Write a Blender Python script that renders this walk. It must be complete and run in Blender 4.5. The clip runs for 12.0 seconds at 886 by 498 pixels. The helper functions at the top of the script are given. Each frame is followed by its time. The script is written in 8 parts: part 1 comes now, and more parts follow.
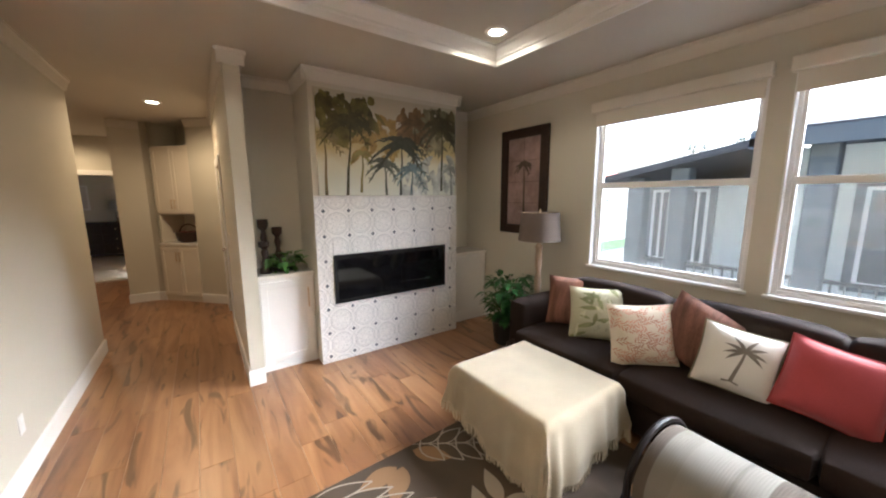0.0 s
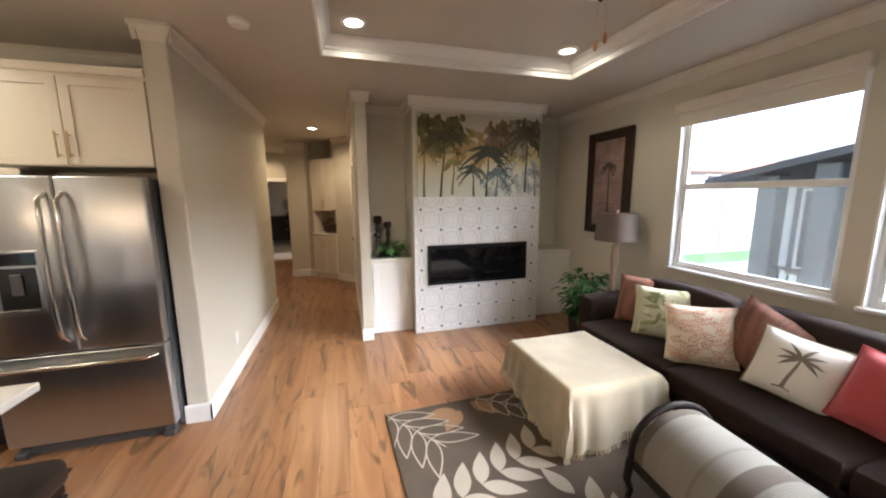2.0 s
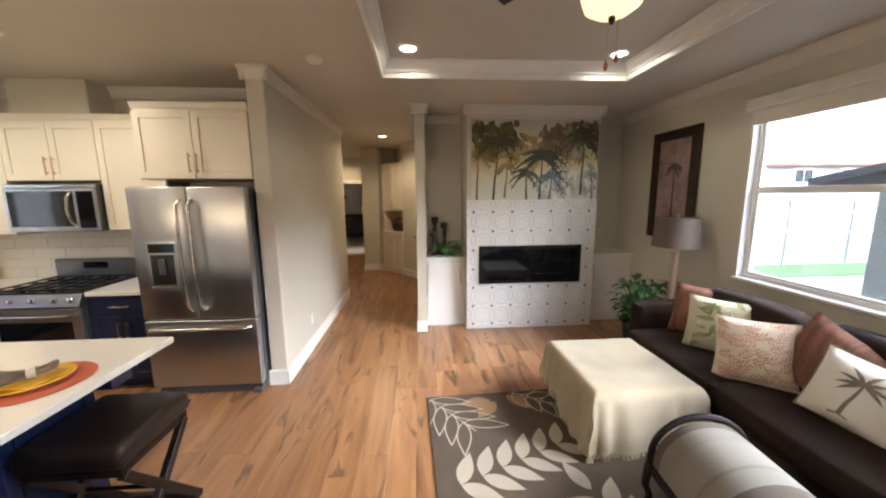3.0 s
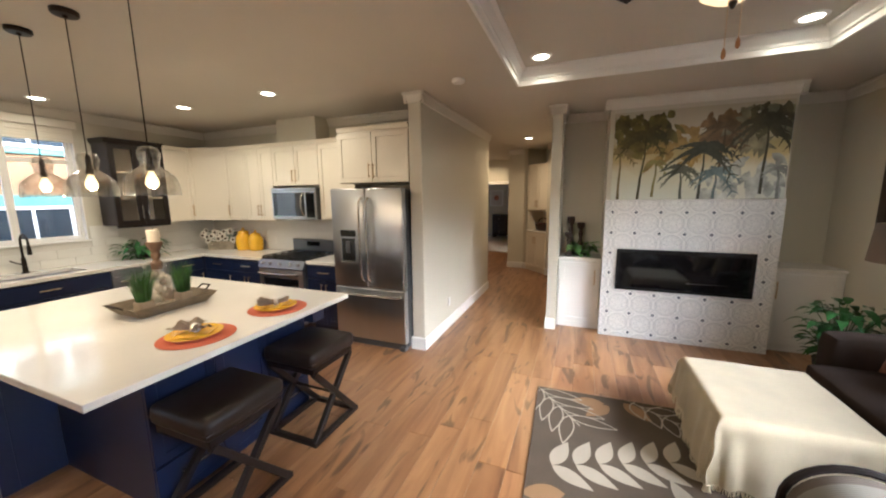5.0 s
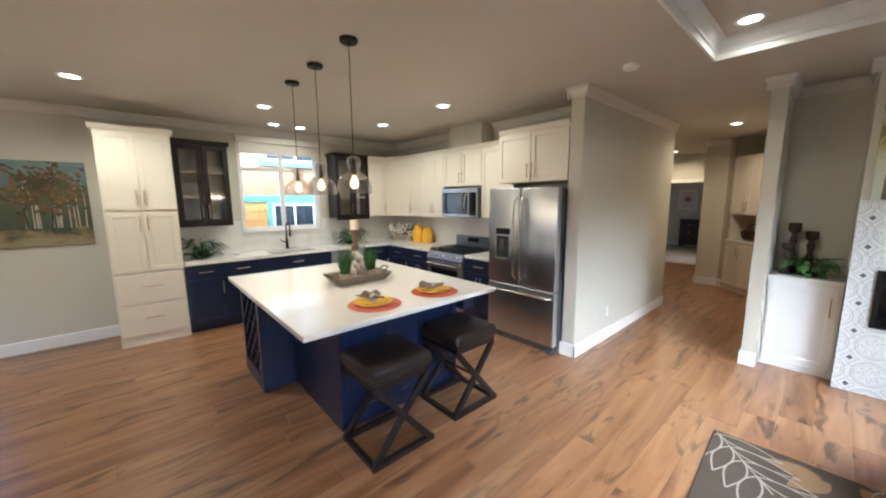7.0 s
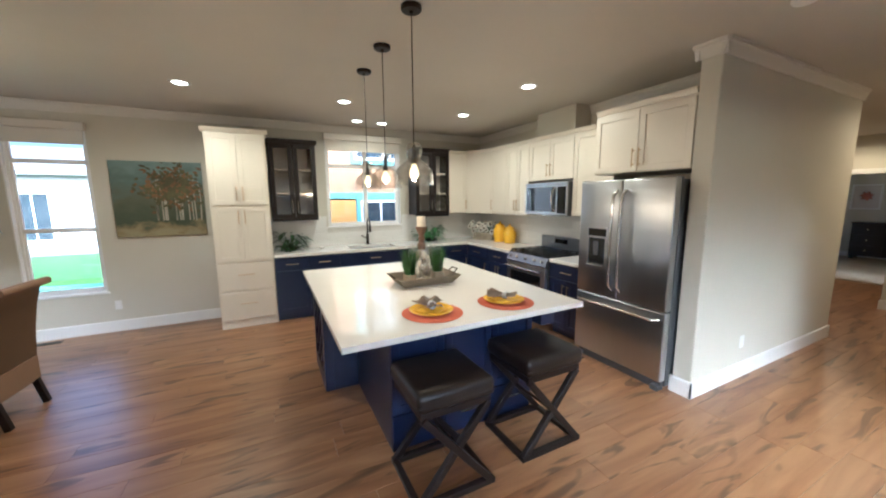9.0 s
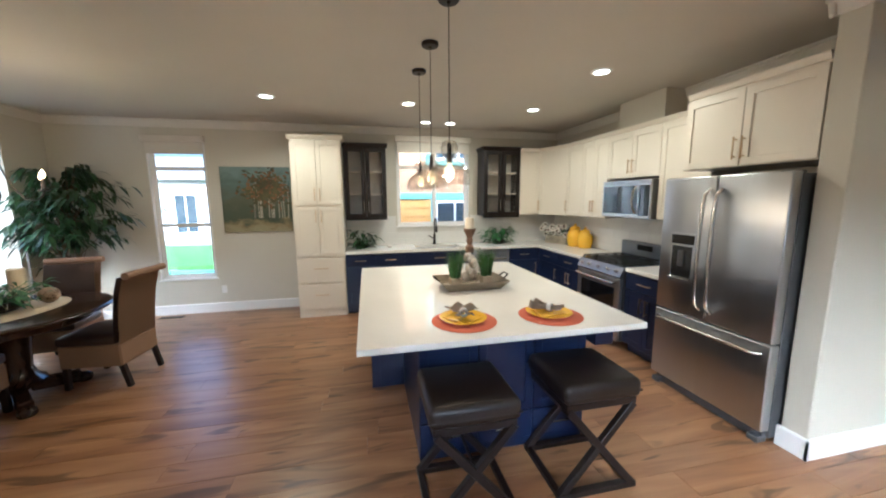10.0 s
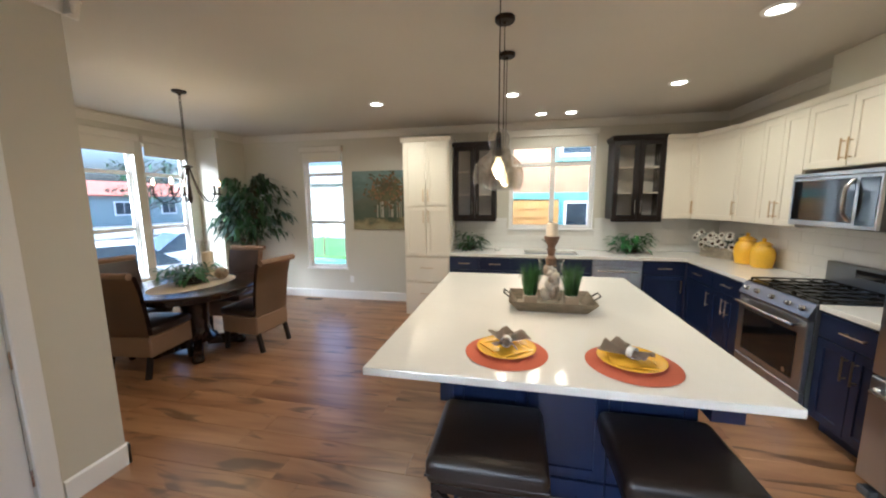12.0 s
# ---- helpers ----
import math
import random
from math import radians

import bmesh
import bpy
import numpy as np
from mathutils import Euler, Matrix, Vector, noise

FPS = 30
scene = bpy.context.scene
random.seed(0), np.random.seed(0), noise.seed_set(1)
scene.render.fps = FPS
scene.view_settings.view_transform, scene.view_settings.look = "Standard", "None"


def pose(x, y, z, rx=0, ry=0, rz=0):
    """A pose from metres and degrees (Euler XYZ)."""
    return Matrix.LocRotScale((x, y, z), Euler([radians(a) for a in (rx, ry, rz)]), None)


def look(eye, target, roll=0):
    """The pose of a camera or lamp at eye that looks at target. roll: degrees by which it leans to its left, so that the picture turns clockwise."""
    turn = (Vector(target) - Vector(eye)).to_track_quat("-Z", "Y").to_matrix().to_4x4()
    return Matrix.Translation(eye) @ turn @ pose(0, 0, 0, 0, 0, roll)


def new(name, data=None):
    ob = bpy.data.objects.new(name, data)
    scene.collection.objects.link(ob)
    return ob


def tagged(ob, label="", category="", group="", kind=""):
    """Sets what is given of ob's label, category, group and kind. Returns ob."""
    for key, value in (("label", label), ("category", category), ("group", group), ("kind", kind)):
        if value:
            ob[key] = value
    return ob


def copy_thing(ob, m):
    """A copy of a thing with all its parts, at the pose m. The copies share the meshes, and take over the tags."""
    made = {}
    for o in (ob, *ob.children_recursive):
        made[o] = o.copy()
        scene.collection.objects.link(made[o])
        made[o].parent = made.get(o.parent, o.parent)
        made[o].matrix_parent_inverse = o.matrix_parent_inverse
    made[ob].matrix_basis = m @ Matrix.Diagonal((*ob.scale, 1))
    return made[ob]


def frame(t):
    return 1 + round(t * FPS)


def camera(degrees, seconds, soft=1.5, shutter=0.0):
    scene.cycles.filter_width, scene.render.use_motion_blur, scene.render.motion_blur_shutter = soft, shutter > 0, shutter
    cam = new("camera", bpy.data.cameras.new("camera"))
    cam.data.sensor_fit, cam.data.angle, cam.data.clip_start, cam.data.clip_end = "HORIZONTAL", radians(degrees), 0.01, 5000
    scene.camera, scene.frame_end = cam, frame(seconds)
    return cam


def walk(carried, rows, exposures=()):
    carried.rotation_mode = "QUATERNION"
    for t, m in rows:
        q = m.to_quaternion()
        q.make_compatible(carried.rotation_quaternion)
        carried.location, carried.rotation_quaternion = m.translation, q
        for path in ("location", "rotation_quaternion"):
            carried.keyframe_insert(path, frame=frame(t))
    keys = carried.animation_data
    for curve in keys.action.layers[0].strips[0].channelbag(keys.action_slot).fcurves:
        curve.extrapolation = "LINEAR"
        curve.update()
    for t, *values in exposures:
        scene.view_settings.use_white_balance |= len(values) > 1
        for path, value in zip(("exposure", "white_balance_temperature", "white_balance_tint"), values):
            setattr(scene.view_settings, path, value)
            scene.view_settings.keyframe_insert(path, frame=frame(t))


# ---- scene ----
cam = camera(104.2, 12.0, soft=2.1)
PATH = [
    (0, (1.94, 1.3, 1.642), (3.073, 2.92, 1.338), -0.2),
    (0.5, (1.862, 1.153, 1.668), (2.905, 2.831, 1.36), -0.2),
    (1, (1.86, 0.993, 1.664), (2.799, 2.731, 1.356), -0.3),
    (1.5, (1.937, 0.817, 1.667), (2.678, 2.648, 1.355), -0.4),
    (2, (2.018, 0.642, 1.667), (2.56, 2.543, 1.361), -0.4),
    (2.5, (2.112, 0.473, 1.693), (2.469, 2.417, 1.384), -0.5),
    (4.5, (2.48, 0.184, 1.738), (1.908, 2.073, 1.416), -0.5),
    (5, (2.528, 0.097, 1.702), (1.797, 1.935, 1.403), -0.6),
    (5.5, (2.578, 0.111, 1.692), (1.644, 1.855, 1.396), -0.5),
    (6, (2.644, 0.13, 1.688), (1.454, 1.712, 1.396), -0.4),
    (6.5, (2.67, 0.103, 1.691), (1.301, 1.532, 1.4), -0.4),
    (7, (2.669, 0.094, 1.673), (1.184, 1.405, 1.392), -0.4),
    (9, (2.423, 0.45, 1.636), (0.653, 1.338, 1.35), -0.4),
    (9.5, (2.436, 0.647, 1.641), (0.57, 1.308, 1.359), -0.5),
    (10, (2.409, 0.793, 1.638), (0.474, 1.216, 1.356), -0.4),
    (10.5, (2.312, 0.897, 1.629), (0.346, 1.135, 1.346), -0.5),
    (11, (2.211, 1.022, 1.641), (0.232, 1.066, 1.36), -0.5),
    (11.5, (2.126, 1.213, 1.647), (0.155, 1.032, 1.364), -0.4),
    (12, (2.111, 1.365, 1.647), (0.172, 0.959, 1.37), -0.5),
]
walk(cam, [(t, look(eye, target, roll)) for t, eye, target, roll in PATH], [(0.0, 3.14, 4980, 6), (2.5, 3.1, 5000, 6), (4.5, 3.1, 5000, 5), (7.0, 3.15, 4480, 2), (9.0, 3.16, 4420, 1), (12.0, 3.06, 4550, 2)])

# ---- world, sun, exposure ----
world = bpy.data.worlds.new("sky")
scene.world = world
world.use_nodes = True
_wn = world.node_tree
_sky = _wn.nodes.new("ShaderNodeTexSky")
_sky.sky_type, _sky.sun_disc = "NISHITA", False
_sky.sun_elevation, _sky.sun_rotation = radians(30), radians(117)
_sky.dust_density, _sky.air_density = 10.0, 0.8
_wn.links.new(_sky.outputs[0], _wn.nodes["Background"].inputs[0])
_wn.nodes["Background"].inputs[1].default_value = 0.15

SUN = new("sun", bpy.data.lights.new("sun", "SUN"))
SUN.data.energy, SUN.data.angle, SUN.data.color = 0.5, radians(50), (1.0, 0.97, 0.93)
SUN.matrix_world = look((16.0, -8.0, 10.3), (0, 0, 0))

DOWNLIGHT_WATTS, BULB_WATTS, HALL_WATTS, FAN_WATTS, CANDLE_WATTS = 4.8, 0.9, 9.0, 3.2, 0.5
WARM, AMBER = (1.0, 0.74, 0.44), (1.0, 0.62, 0.29)


# ---- small modelling kit ----
def part(name, bm, material, parent=None, label="", smooth=False):
    """Links a bmesh as one mesh object under a thing or a part."""
    me = bpy.data.meshes.new(name)
    bmesh.ops.recalc_face_normals(bm, faces=bm.faces)
    bm.to_mesh(me)
    bm.free()
    if smooth:
        me.polygons.foreach_set("use_smooth", [True] * len(me.polygons))
        me.set_sharp_from_angle(angle=radians(40))
    me.materials.append(material)
    ob = new(name, me)
    if parent is not None:
        ob.parent = parent
    if label:
        ob["label"] = label
    return ob


def thing(name, label, category, at=None, group=""):
    ob = new(name)
    ob.empty_display_size = 0.1
    ob.matrix_world = at if at is not None else Matrix()
    return tagged(ob, label, category, group)


def structure(name, bm, material, label="", smooth=False):
    return tagged(part(name, bm, material, None, "", smooth), label, name.split("_")[0], "", "structure")


def B():
    return bmesh.new()


def box(bm, x0, x1, y0, y1, z0, z1, bevel=0.0, m=None, seg=1):
    g = bmesh.ops.create_cube(bm, size=1.0)
    vs = g["verts"]
    mm = Matrix.Translation(((x0 + x1) / 2, (y0 + y1) / 2, (z0 + z1) / 2)) @ Matrix.Diagonal((abs(x1 - x0), abs(y1 - y0), abs(z1 - z0), 1))
    bmesh.ops.transform(bm, matrix=mm, verts=vs)
    if bevel:
        es = list({e for v in vs for e in v.link_edges})
        r = bmesh.ops.bevel(bm, geom=es, offset=bevel, segments=seg, profile=0.5, affect="EDGES", clamp_overlap=True)
        vs = list({v for f in r["faces"] for v in f.verts} | {v for v in vs if v.is_valid})
    if m is not None:
        bmesh.ops.transform(bm, matrix=m, verts=vs)
    return bm


def cyl(bm, r0, r1, z0, z1, n=24, m=None, at=(0, 0)):
    g = bmesh.ops.create_cone(bm, cap_ends=True, segments=n, radius1=r0, radius2=r1, depth=z1 - z0)
    mm = Matrix.Translation((at[0], at[1], (z0 + z1) / 2))
    bmesh.ops.transform(bm, matrix=(m @ mm) if m is not None else mm, verts=g["verts"])
    return bm


def lathe(bm, prof, n=24, m=None, caps=True):
    """A turned shape from (radius, height) pairs."""
    rings = []
    for r, z in prof:
        ring = []
        for k in range(n):
            a = 2 * math.pi * k / n
            v = Vector((r * math.cos(a), r * math.sin(a), z))
            ring.append(bm.verts.new(m @ v if m is not None else v))
        rings.append(ring)
    for a, b in zip(rings, rings[1:]):
        for k in range(n):
            bm.faces.new((a[k], a[(k + 1) % n], b[(k + 1) % n], b[k]))
    if caps:
        if prof[0][0] > 1e-4:
            bm.faces.new(rings[0][::-1])
        if prof[-1][0] > 1e-4:
            bm.faces.new(rings[-1])
    return bm


def tube(bm, pts, r, n=8, r_end=None):
    """A round bar along points."""
    pts = [Vector(p) for p in pts]
    rings = []
    for i, p in enumerate(pts):
        d = (pts[min(i + 1, len(pts) - 1)] - pts[max(i - 1, 0)]).normalized()
        q = d.to_track_quat("Z", "Y").to_matrix()
        rr = r if r_end is None else r + (r_end - r) * i / (len(pts) - 1)
        rings.append([bm.verts.new(p + q @ Vector((rr * math.cos(2 * math.pi * k / n), rr * math.sin(2 * math.pi * k / n), 0))) for k in range(n)])
    for a, b in zip(rings, rings[1:]):
        best = min(range(n), key=lambda s: sum((a[k].co - b[(k + s) % n].co).length for k in range(0, n, 2)))
        for k in range(n):
            bm.faces.new((a[k], a[(k + 1) % n], b[(k + 1 + best) % n], b[(k + best) % n]))
    bm.faces.new(rings[0][::-1]), bm.faces.new(rings[-1])
    return bm


def beam(bm, a, b, w, h, bevel=0.002):
    """A square bar from a to b, w wide and h deep."""
    a, b = Vector(a), Vector(b)
    q = (b - a).to_track_quat("Z", "Y").to_matrix().to_4x4()
    return box(bm, -w / 2, w / 2, -h / 2, h / 2, 0, (b - a).length, bevel, Matrix.Translation(a) @ q)


def extrude_profile(bm, prof, p0, p1, inward):
    """A moulding: profile of (out, up) pairs, swept from p0 to p1; out goes along inward."""
    p0, p1, n = Vector(p0), Vector(p1), Vector(inward).normalized()
    a = [bm.verts.new(p0 + n * o + Vector((0, 0, u))) for o, u in prof]
    b = [bm.verts.new(p1 + n * o + Vector((0, 0, u))) for o, u in prof]
    k = len(prof)
    for i in range(k):
        bm.faces.new((a[i], a[(i + 1) % k], b[(i + 1) % k], b[i]))
    bm.faces.new(a), bm.faces.new(b[::-1])
    return bm


def holed(bm, axis, t0, t1, a0, a1, z0, z1, holes):
    """A wall slab with openings (a0, a1, z0, z1); axis 'x': it stands across x from t0 to t1 and runs along y."""
    def put(u0, u1, w0, w1):
        if u1 - u0 > 1e-4 and w1 - w0 > 1e-4:
            box(bm, t0, t1, u0, u1, w0, w1) if axis == "x" else box(bm, u0, u1, t0, t1, w0, w1)
    at = a0
    for h0, h1, hz0, hz1 in sorted(holes):
        put(at, h0, z0, z1)
        put(h0, h1, z0, hz0)
        put(h0, h1, hz1, z1)
        at = h1
    put(at, a1, z0, z1)
    return bm


# ---- materials ----
def nodes_of(name):
    m = bpy.data.materials.new(name)
    m.use_nodes = True
    t = m.node_tree
    return m, t, t.nodes["Principled BSDF"]


def add(t, kind, **sets):
    n = t.nodes.new("ShaderNode" + kind)
    for k, v in sets.items():
        n.inputs[k.replace("_", " ")].default_value = v
    return n


def ramp(t, src, stops):
    n = t.nodes.new("ShaderNodeValToRGB")
    e = n.color_ramp.elements
    while len(e) < len(stops):
        e.new(0.5)
    for el, (p, c) in zip(e, stops):
        el.position, el.color = p, (*c, 1) if len(c) == 3 else c
    t.links.new(src, n.inputs[0])
    return n


def mix(t, a, b, f, kind="MIX"):
    n = t.nodes.new("ShaderNodeMix")
    n.data_type, n.blend_type = "RGBA", kind
    for sock, v in ((n.inputs[6], a), (n.inputs[7], b), (n.inputs[0], f)):
        if hasattr(v, "is_output"):
            t.links.new(v, sock)
        elif isinstance(v, (tuple, list)):
            sock.default_value = (*v, 1) if len(v) == 3 else v
        else:
            sock.default_value = v
    return n.outputs[2]


def coords(t, scale=(1, 1, 1), spread=0.0, world_space=True):
    """Place in metres; spread shifts it by the piece's own random number."""
    g = t.nodes.new("ShaderNodeNewGeometry")
    src = g.outputs["Position"]
    if not world_space:
        src = t.nodes.new("ShaderNodeTexCoord").outputs["Object"]
    mp = t.nodes.new("ShaderNodeMapping")
    mp.inputs["Scale"].default_value = scale
    t.links.new(src, mp.inputs["Vector"])
    if not spread:
        return mp.outputs[0]
    oi = t.nodes.new("ShaderNodeObjectInfo")
    s = t.nodes.new("ShaderNodeMath")
    t.links.new(oi.outputs["Random"], s.inputs[0]), t.links.new(g.outputs["Random Per Island"], s.inputs[1])
    k = t.nodes.new("ShaderNodeVectorMath")
    k.operation = "SCALE"
    k.inputs[0].default_value = (spread, spread * 1.7, spread * 0.6)
    t.links.new(s.outputs[0], k.inputs["Scale"])
    ad = t.nodes.new("ShaderNodeVectorMath")
    t.links.new(mp.outputs[0], ad.inputs[0]), t.links.new(k.outputs[0], ad.inputs[1])
    return ad.outputs[0]


def bump(t, bsdf, height, strength, distance=0.002):
    b = t.nodes.new("ShaderNodeBump")
    b.inputs["Strength"].default_value, b.inputs["Distance"].default_value = strength, distance
    t.links.new(height, b.inputs["Height"]), t.links.new(b.outputs[0], bsdf.inputs["Normal"])


def surface(name, color, rough=0.5, metal=0.0, vary=0.08, grain=60.0, broad=1.2, relief=0.15, spec=0.5, coat=0.0, stretch=(1, 1, 1), sheen=0.0, world_space=True):
    """A surface of one stuff with grain and broad unevenness."""
    m, t, b = nodes_of(name)
    v = coords(t, stretch, 0.0, world_space)
    fine = add(t, "TexNoise", Scale=grain, Detail=4.0)
    wide = add(t, "TexNoise", Scale=broad, Detail=3.0)
    t.links.new(v, fine.inputs["Vector"]), t.links.new(v, wide.inputs["Vector"])
    lo, hi = tuple(c * (1 - vary) for c in color), tuple(min(1, c * (1 + vary)) for c in color)
    a = ramp(t, wide.outputs[0], [(0.3, lo), (0.7, hi)])
    f = ramp(t, fine.outputs[0], [(0.3, (1 - vary,) * 3), (0.7, (1, 1, 1))])
    t.links.new(mix(t, a.outputs[0], f.outputs[0], 1.0, "MULTIPLY"), b.inputs["Base Color"])
    r = t.nodes.new("ShaderNodeMapRange")
    r.inputs["To Min"].default_value, r.inputs["To Max"].default_value = max(0.02, rough * 0.85), min(1, rough * 1.15)
    t.links.new(wide.outputs[0], r.inputs["Value"]), t.links.new(r.outputs[0], b.inputs["Roughness"])
    b.inputs["Metallic"].default_value, b.inputs["Specular IOR Level"].default_value = metal, spec
    b.inputs["Coat Weight"].default_value, b.inputs["Sheen Weight"].default_value = coat, sheen
    if relief:
        bump(t, b, fine.outputs[0], relief)
    return m


def plank_wood(name, dark, mid, light, rough=0.32, streak=1.0, spread=7.0):
    m, t, b = nodes_of(name)
    v = coords(t, (7.0, 0.8, 7.0), spread)
    w = add(t, "TexNoise", Scale=1.0, Detail=4.0, Roughness=0.5, Distortion=0.9)
    t.links.new(v, w.inputs["Vector"])
    body = ramp(t, w.outputs[0], [(0.18, dark), (0.42, mid), (0.72, light)])
    v2 = coords(t, (8.5, 1.7, 8.5), spread * 1.3)
    s = add(t, "TexNoise", Scale=1.0, Detail=2.0, Distortion=1.1)
    t.links.new(v2, s.inputs["Vector"])
    k = ramp(t, s.outputs[0], [(0.59, (0, 0, 0)), (0.68, (1, 1, 1))])
    kk = t.nodes.new("ShaderNodeMath")
    kk.operation = "MULTIPLY"
    kk.inputs[1].default_value = 0.72 * streak
    t.links.new(k.outputs[0], kk.inputs[0])
    c = mix(t, body.outputs[0], tuple(x * 0.22 for x in mid), kk.outputs[0])
    oi = t.nodes.new("ShaderNodeObjectInfo")
    g = t.nodes.new("ShaderNodeNewGeometry")
    su = t.nodes.new("ShaderNodeMath")
    t.links.new(oi.outputs["Random"], su.inputs[0]), t.links.new(g.outputs["Random Per Island"], su.inputs[1])
    fr = t.nodes.new("ShaderNodeMath")
    fr.operation = "FRACT"
    t.links.new(su.outputs[0], fr.inputs[0])
    tone = ramp(t, fr.outputs[0], [(0.0, (0.86, 0.84, 0.82)), (0.5, (1, 1, 1)), (1.0, (1.10, 1.09, 1.06))])
    t.links.new(mix(t, c, tone.outputs[0], 1.0, "MULTIPLY"), b.inputs["Base Color"])
    fi = add(t, "TexNoise", Scale=1.0, Detail=5.0)
    v3 = coords(t, (160, 9, 160), spread)
    t.links.new(v3, fi.inputs["Vector"])
    r = t.nodes.new("ShaderNodeMapRange")
    r.inputs["To Min"].default_value, r.inputs["To Max"].default_value = rough * 0.8, rough * 1.25
    t.links.new(fi.outputs[0], r.inputs["Value"]), t.links.new(r.outputs[0], b.inputs["Roughness"])
    bump(t, b, fi.outputs[0], 0.05, 0.001)
    b.inputs["Coat Weight"].default_value, b.inputs["Coat Roughness"].default_value = 0.35, 0.30
    return m


def glow(name, color, strength):
    m, t, b = nodes_of(name)
    b.inputs["Base Color"].default_value = (0.8, 0.8, 0.8, 1)
    b.inputs["Emission Color"].default_value, b.inputs["Emission Strength"].default_value = (*color, 1), strength
    return m


def clear_glass(name, tint=(1, 1, 1), gloss=0.04, base=0.035, power=4.0):
    """A thin pane: light goes through, with a Fresnel gloss on it."""
    m, t, b = nodes_of(name)
    t.nodes.remove(b)
    tr = add(t, "BsdfTransparent", Color=(*tint, 1))
    gl = add(t, "BsdfGlossy", Roughness=gloss)
    lw = add(t, "LayerWeight", Blend=0.5)
    pw = t.nodes.new("ShaderNodeMath")
    pw.operation = "POWER"
    pw.inputs[1].default_value = power
    t.links.new(lw.outputs["Facing"], pw.inputs[0])
    fr = t.nodes.new("ShaderNodeMath")
    fr.operation = "MULTIPLY_ADD"
    fr.inputs[1].default_value, fr.inputs[2].default_value = 0.6, base
    t.links.new(pw.outputs[0], fr.inputs[0])
    mx = t.nodes.new("ShaderNodeMixShader")
    t.links.new(fr.outputs[0], mx.inputs[0]), t.links.new(tr.outputs[0], mx.inputs[1]), t.links.new(gl.outputs[0], mx.inputs[2])
    t.links.new(mx.outputs[0], t.nodes["Material Output"].inputs[0])
    return m


def veil_screen(name):
    """A pale veil as window haze: most light passes straight through, the rest meets pale grey."""
    m, t, b = nodes_of(name)
    b.inputs["Base Color"].default_value, b.inputs["Roughness"].default_value = (0.45, 0.48, 0.49, 1), 0.8
    tr = add(t, "BsdfTransparent", Color=(1, 1, 1, 1))
    mx = t.nodes.new("ShaderNodeMixShader")
    mx.inputs[0].default_value = 0.22
    t.links.new(tr.outputs[0], mx.inputs[1]), t.links.new(b.outputs[0], mx.inputs[2])
    t.links.new(mx.outputs[0], t.nodes["Material Output"].inputs[0])
    return m


WALL = surface("wall_paint", (0.615, 0.585, 0.495), 0.6, vary=0.02, grain=140, broad=0.8, relief=0.10)
CEIL = surface("ceiling_paint", (0.56, 0.52, 0.45), 0.75, vary=0.03, grain=90, relief=0.25)
WHITE = surface("white_trim", (0.82, 0.81, 0.79), 0.35, vary=0.02, grain=80, relief=0.03)
CABWHITE = surface("cream_white_lacquer", (0.78, 0.72, 0.61), 0.38, vary=0.02, grain=80, relief=0.03)
NAVY = surface("navy_lacquer", (0.009, 0.016, 0.052), 0.32, vary=0.10, grain=90, relief=0.04)
ESPRESSO = surface("espresso_wood", (0.014, 0.009, 0.008), 0.42, vary=0.25, grain=14, stretch=(4, 4, 0.6), relief=0.05, spec=0.3)
QUARTZ = surface("white_quartz", (0.82, 0.80, 0.76), 0.10, vary=0.02, grain=45, broad=3, relief=0.0)
STEEL = surface("brushed_steel", (0.49, 0.50, 0.52), 0.30, 1.0, vary=0.02, grain=6, stretch=(9, 9, 0.3), relief=0.0)
DARKSTEEL = surface("grey_steel_side", (0.11, 0.11, 0.115), 0.45, 0.5, vary=0.05)
STEEL2 = surface("dark_stainless", (0.25, 0.25, 0.25), 0.34, 1.0, vary=0.03, grain=6, stretch=(0.6, 0.6, 60), relief=0.0)
CHROME = surface("polished_nickel", (0.62, 0.60, 0.56), 0.2, 1.0, vary=0.03, relief=0.0)
BRASS = surface("champagne_bronze", (0.62, 0.47, 0.29), 0.3, 1.0, vary=0.04, relief=0.0)
BLACK = surface("black_enamel", (0.012, 0.012, 0.013), 0.25, vary=0.1, relief=0.0)
BLACKGLASS = surface("black_glass", (0.006, 0.006, 0.007), 0.06, vary=0.0, relief=0.0)
BRONZE = surface("oil_rubbed_bronze", (0.030, 0.022, 0.017), 0.4, 0.7, vary=0.2, relief=0.03)
PLASTIC = surface("white_plastic", (0.78, 0.77, 0.74), 0.4, vary=0.01, relief=0.0)
BLIND = surface("roller_shade_cloth", (0.72, 0.68, 0.60), 0.85, vary=0.05, grain=300, relief=0.1)
GLASS = clear_glass("window_glass")
SCREEN = veil_screen("insect_mesh")
CLEAR = clear_glass("clear_glass", (0.96, 0.955, 0.945), 0.03, 0.09, 2.0)
FLOORWOOD = plank_wood("rustic_hickory", (0.085, 0.032, 0.012), (0.25, 0.119, 0.049), (0.39, 0.217, 0.098), rough=0.33)
SUBFLOOR = surface("dark_joint", (0.06, 0.03, 0.015), 0.8)
LED = glow("led_lens", (1.0, 0.80, 0.52), 2.0)
FILAMENT = glow("bulb_glow", (1.0, 0.58, 0.18), 0.40)

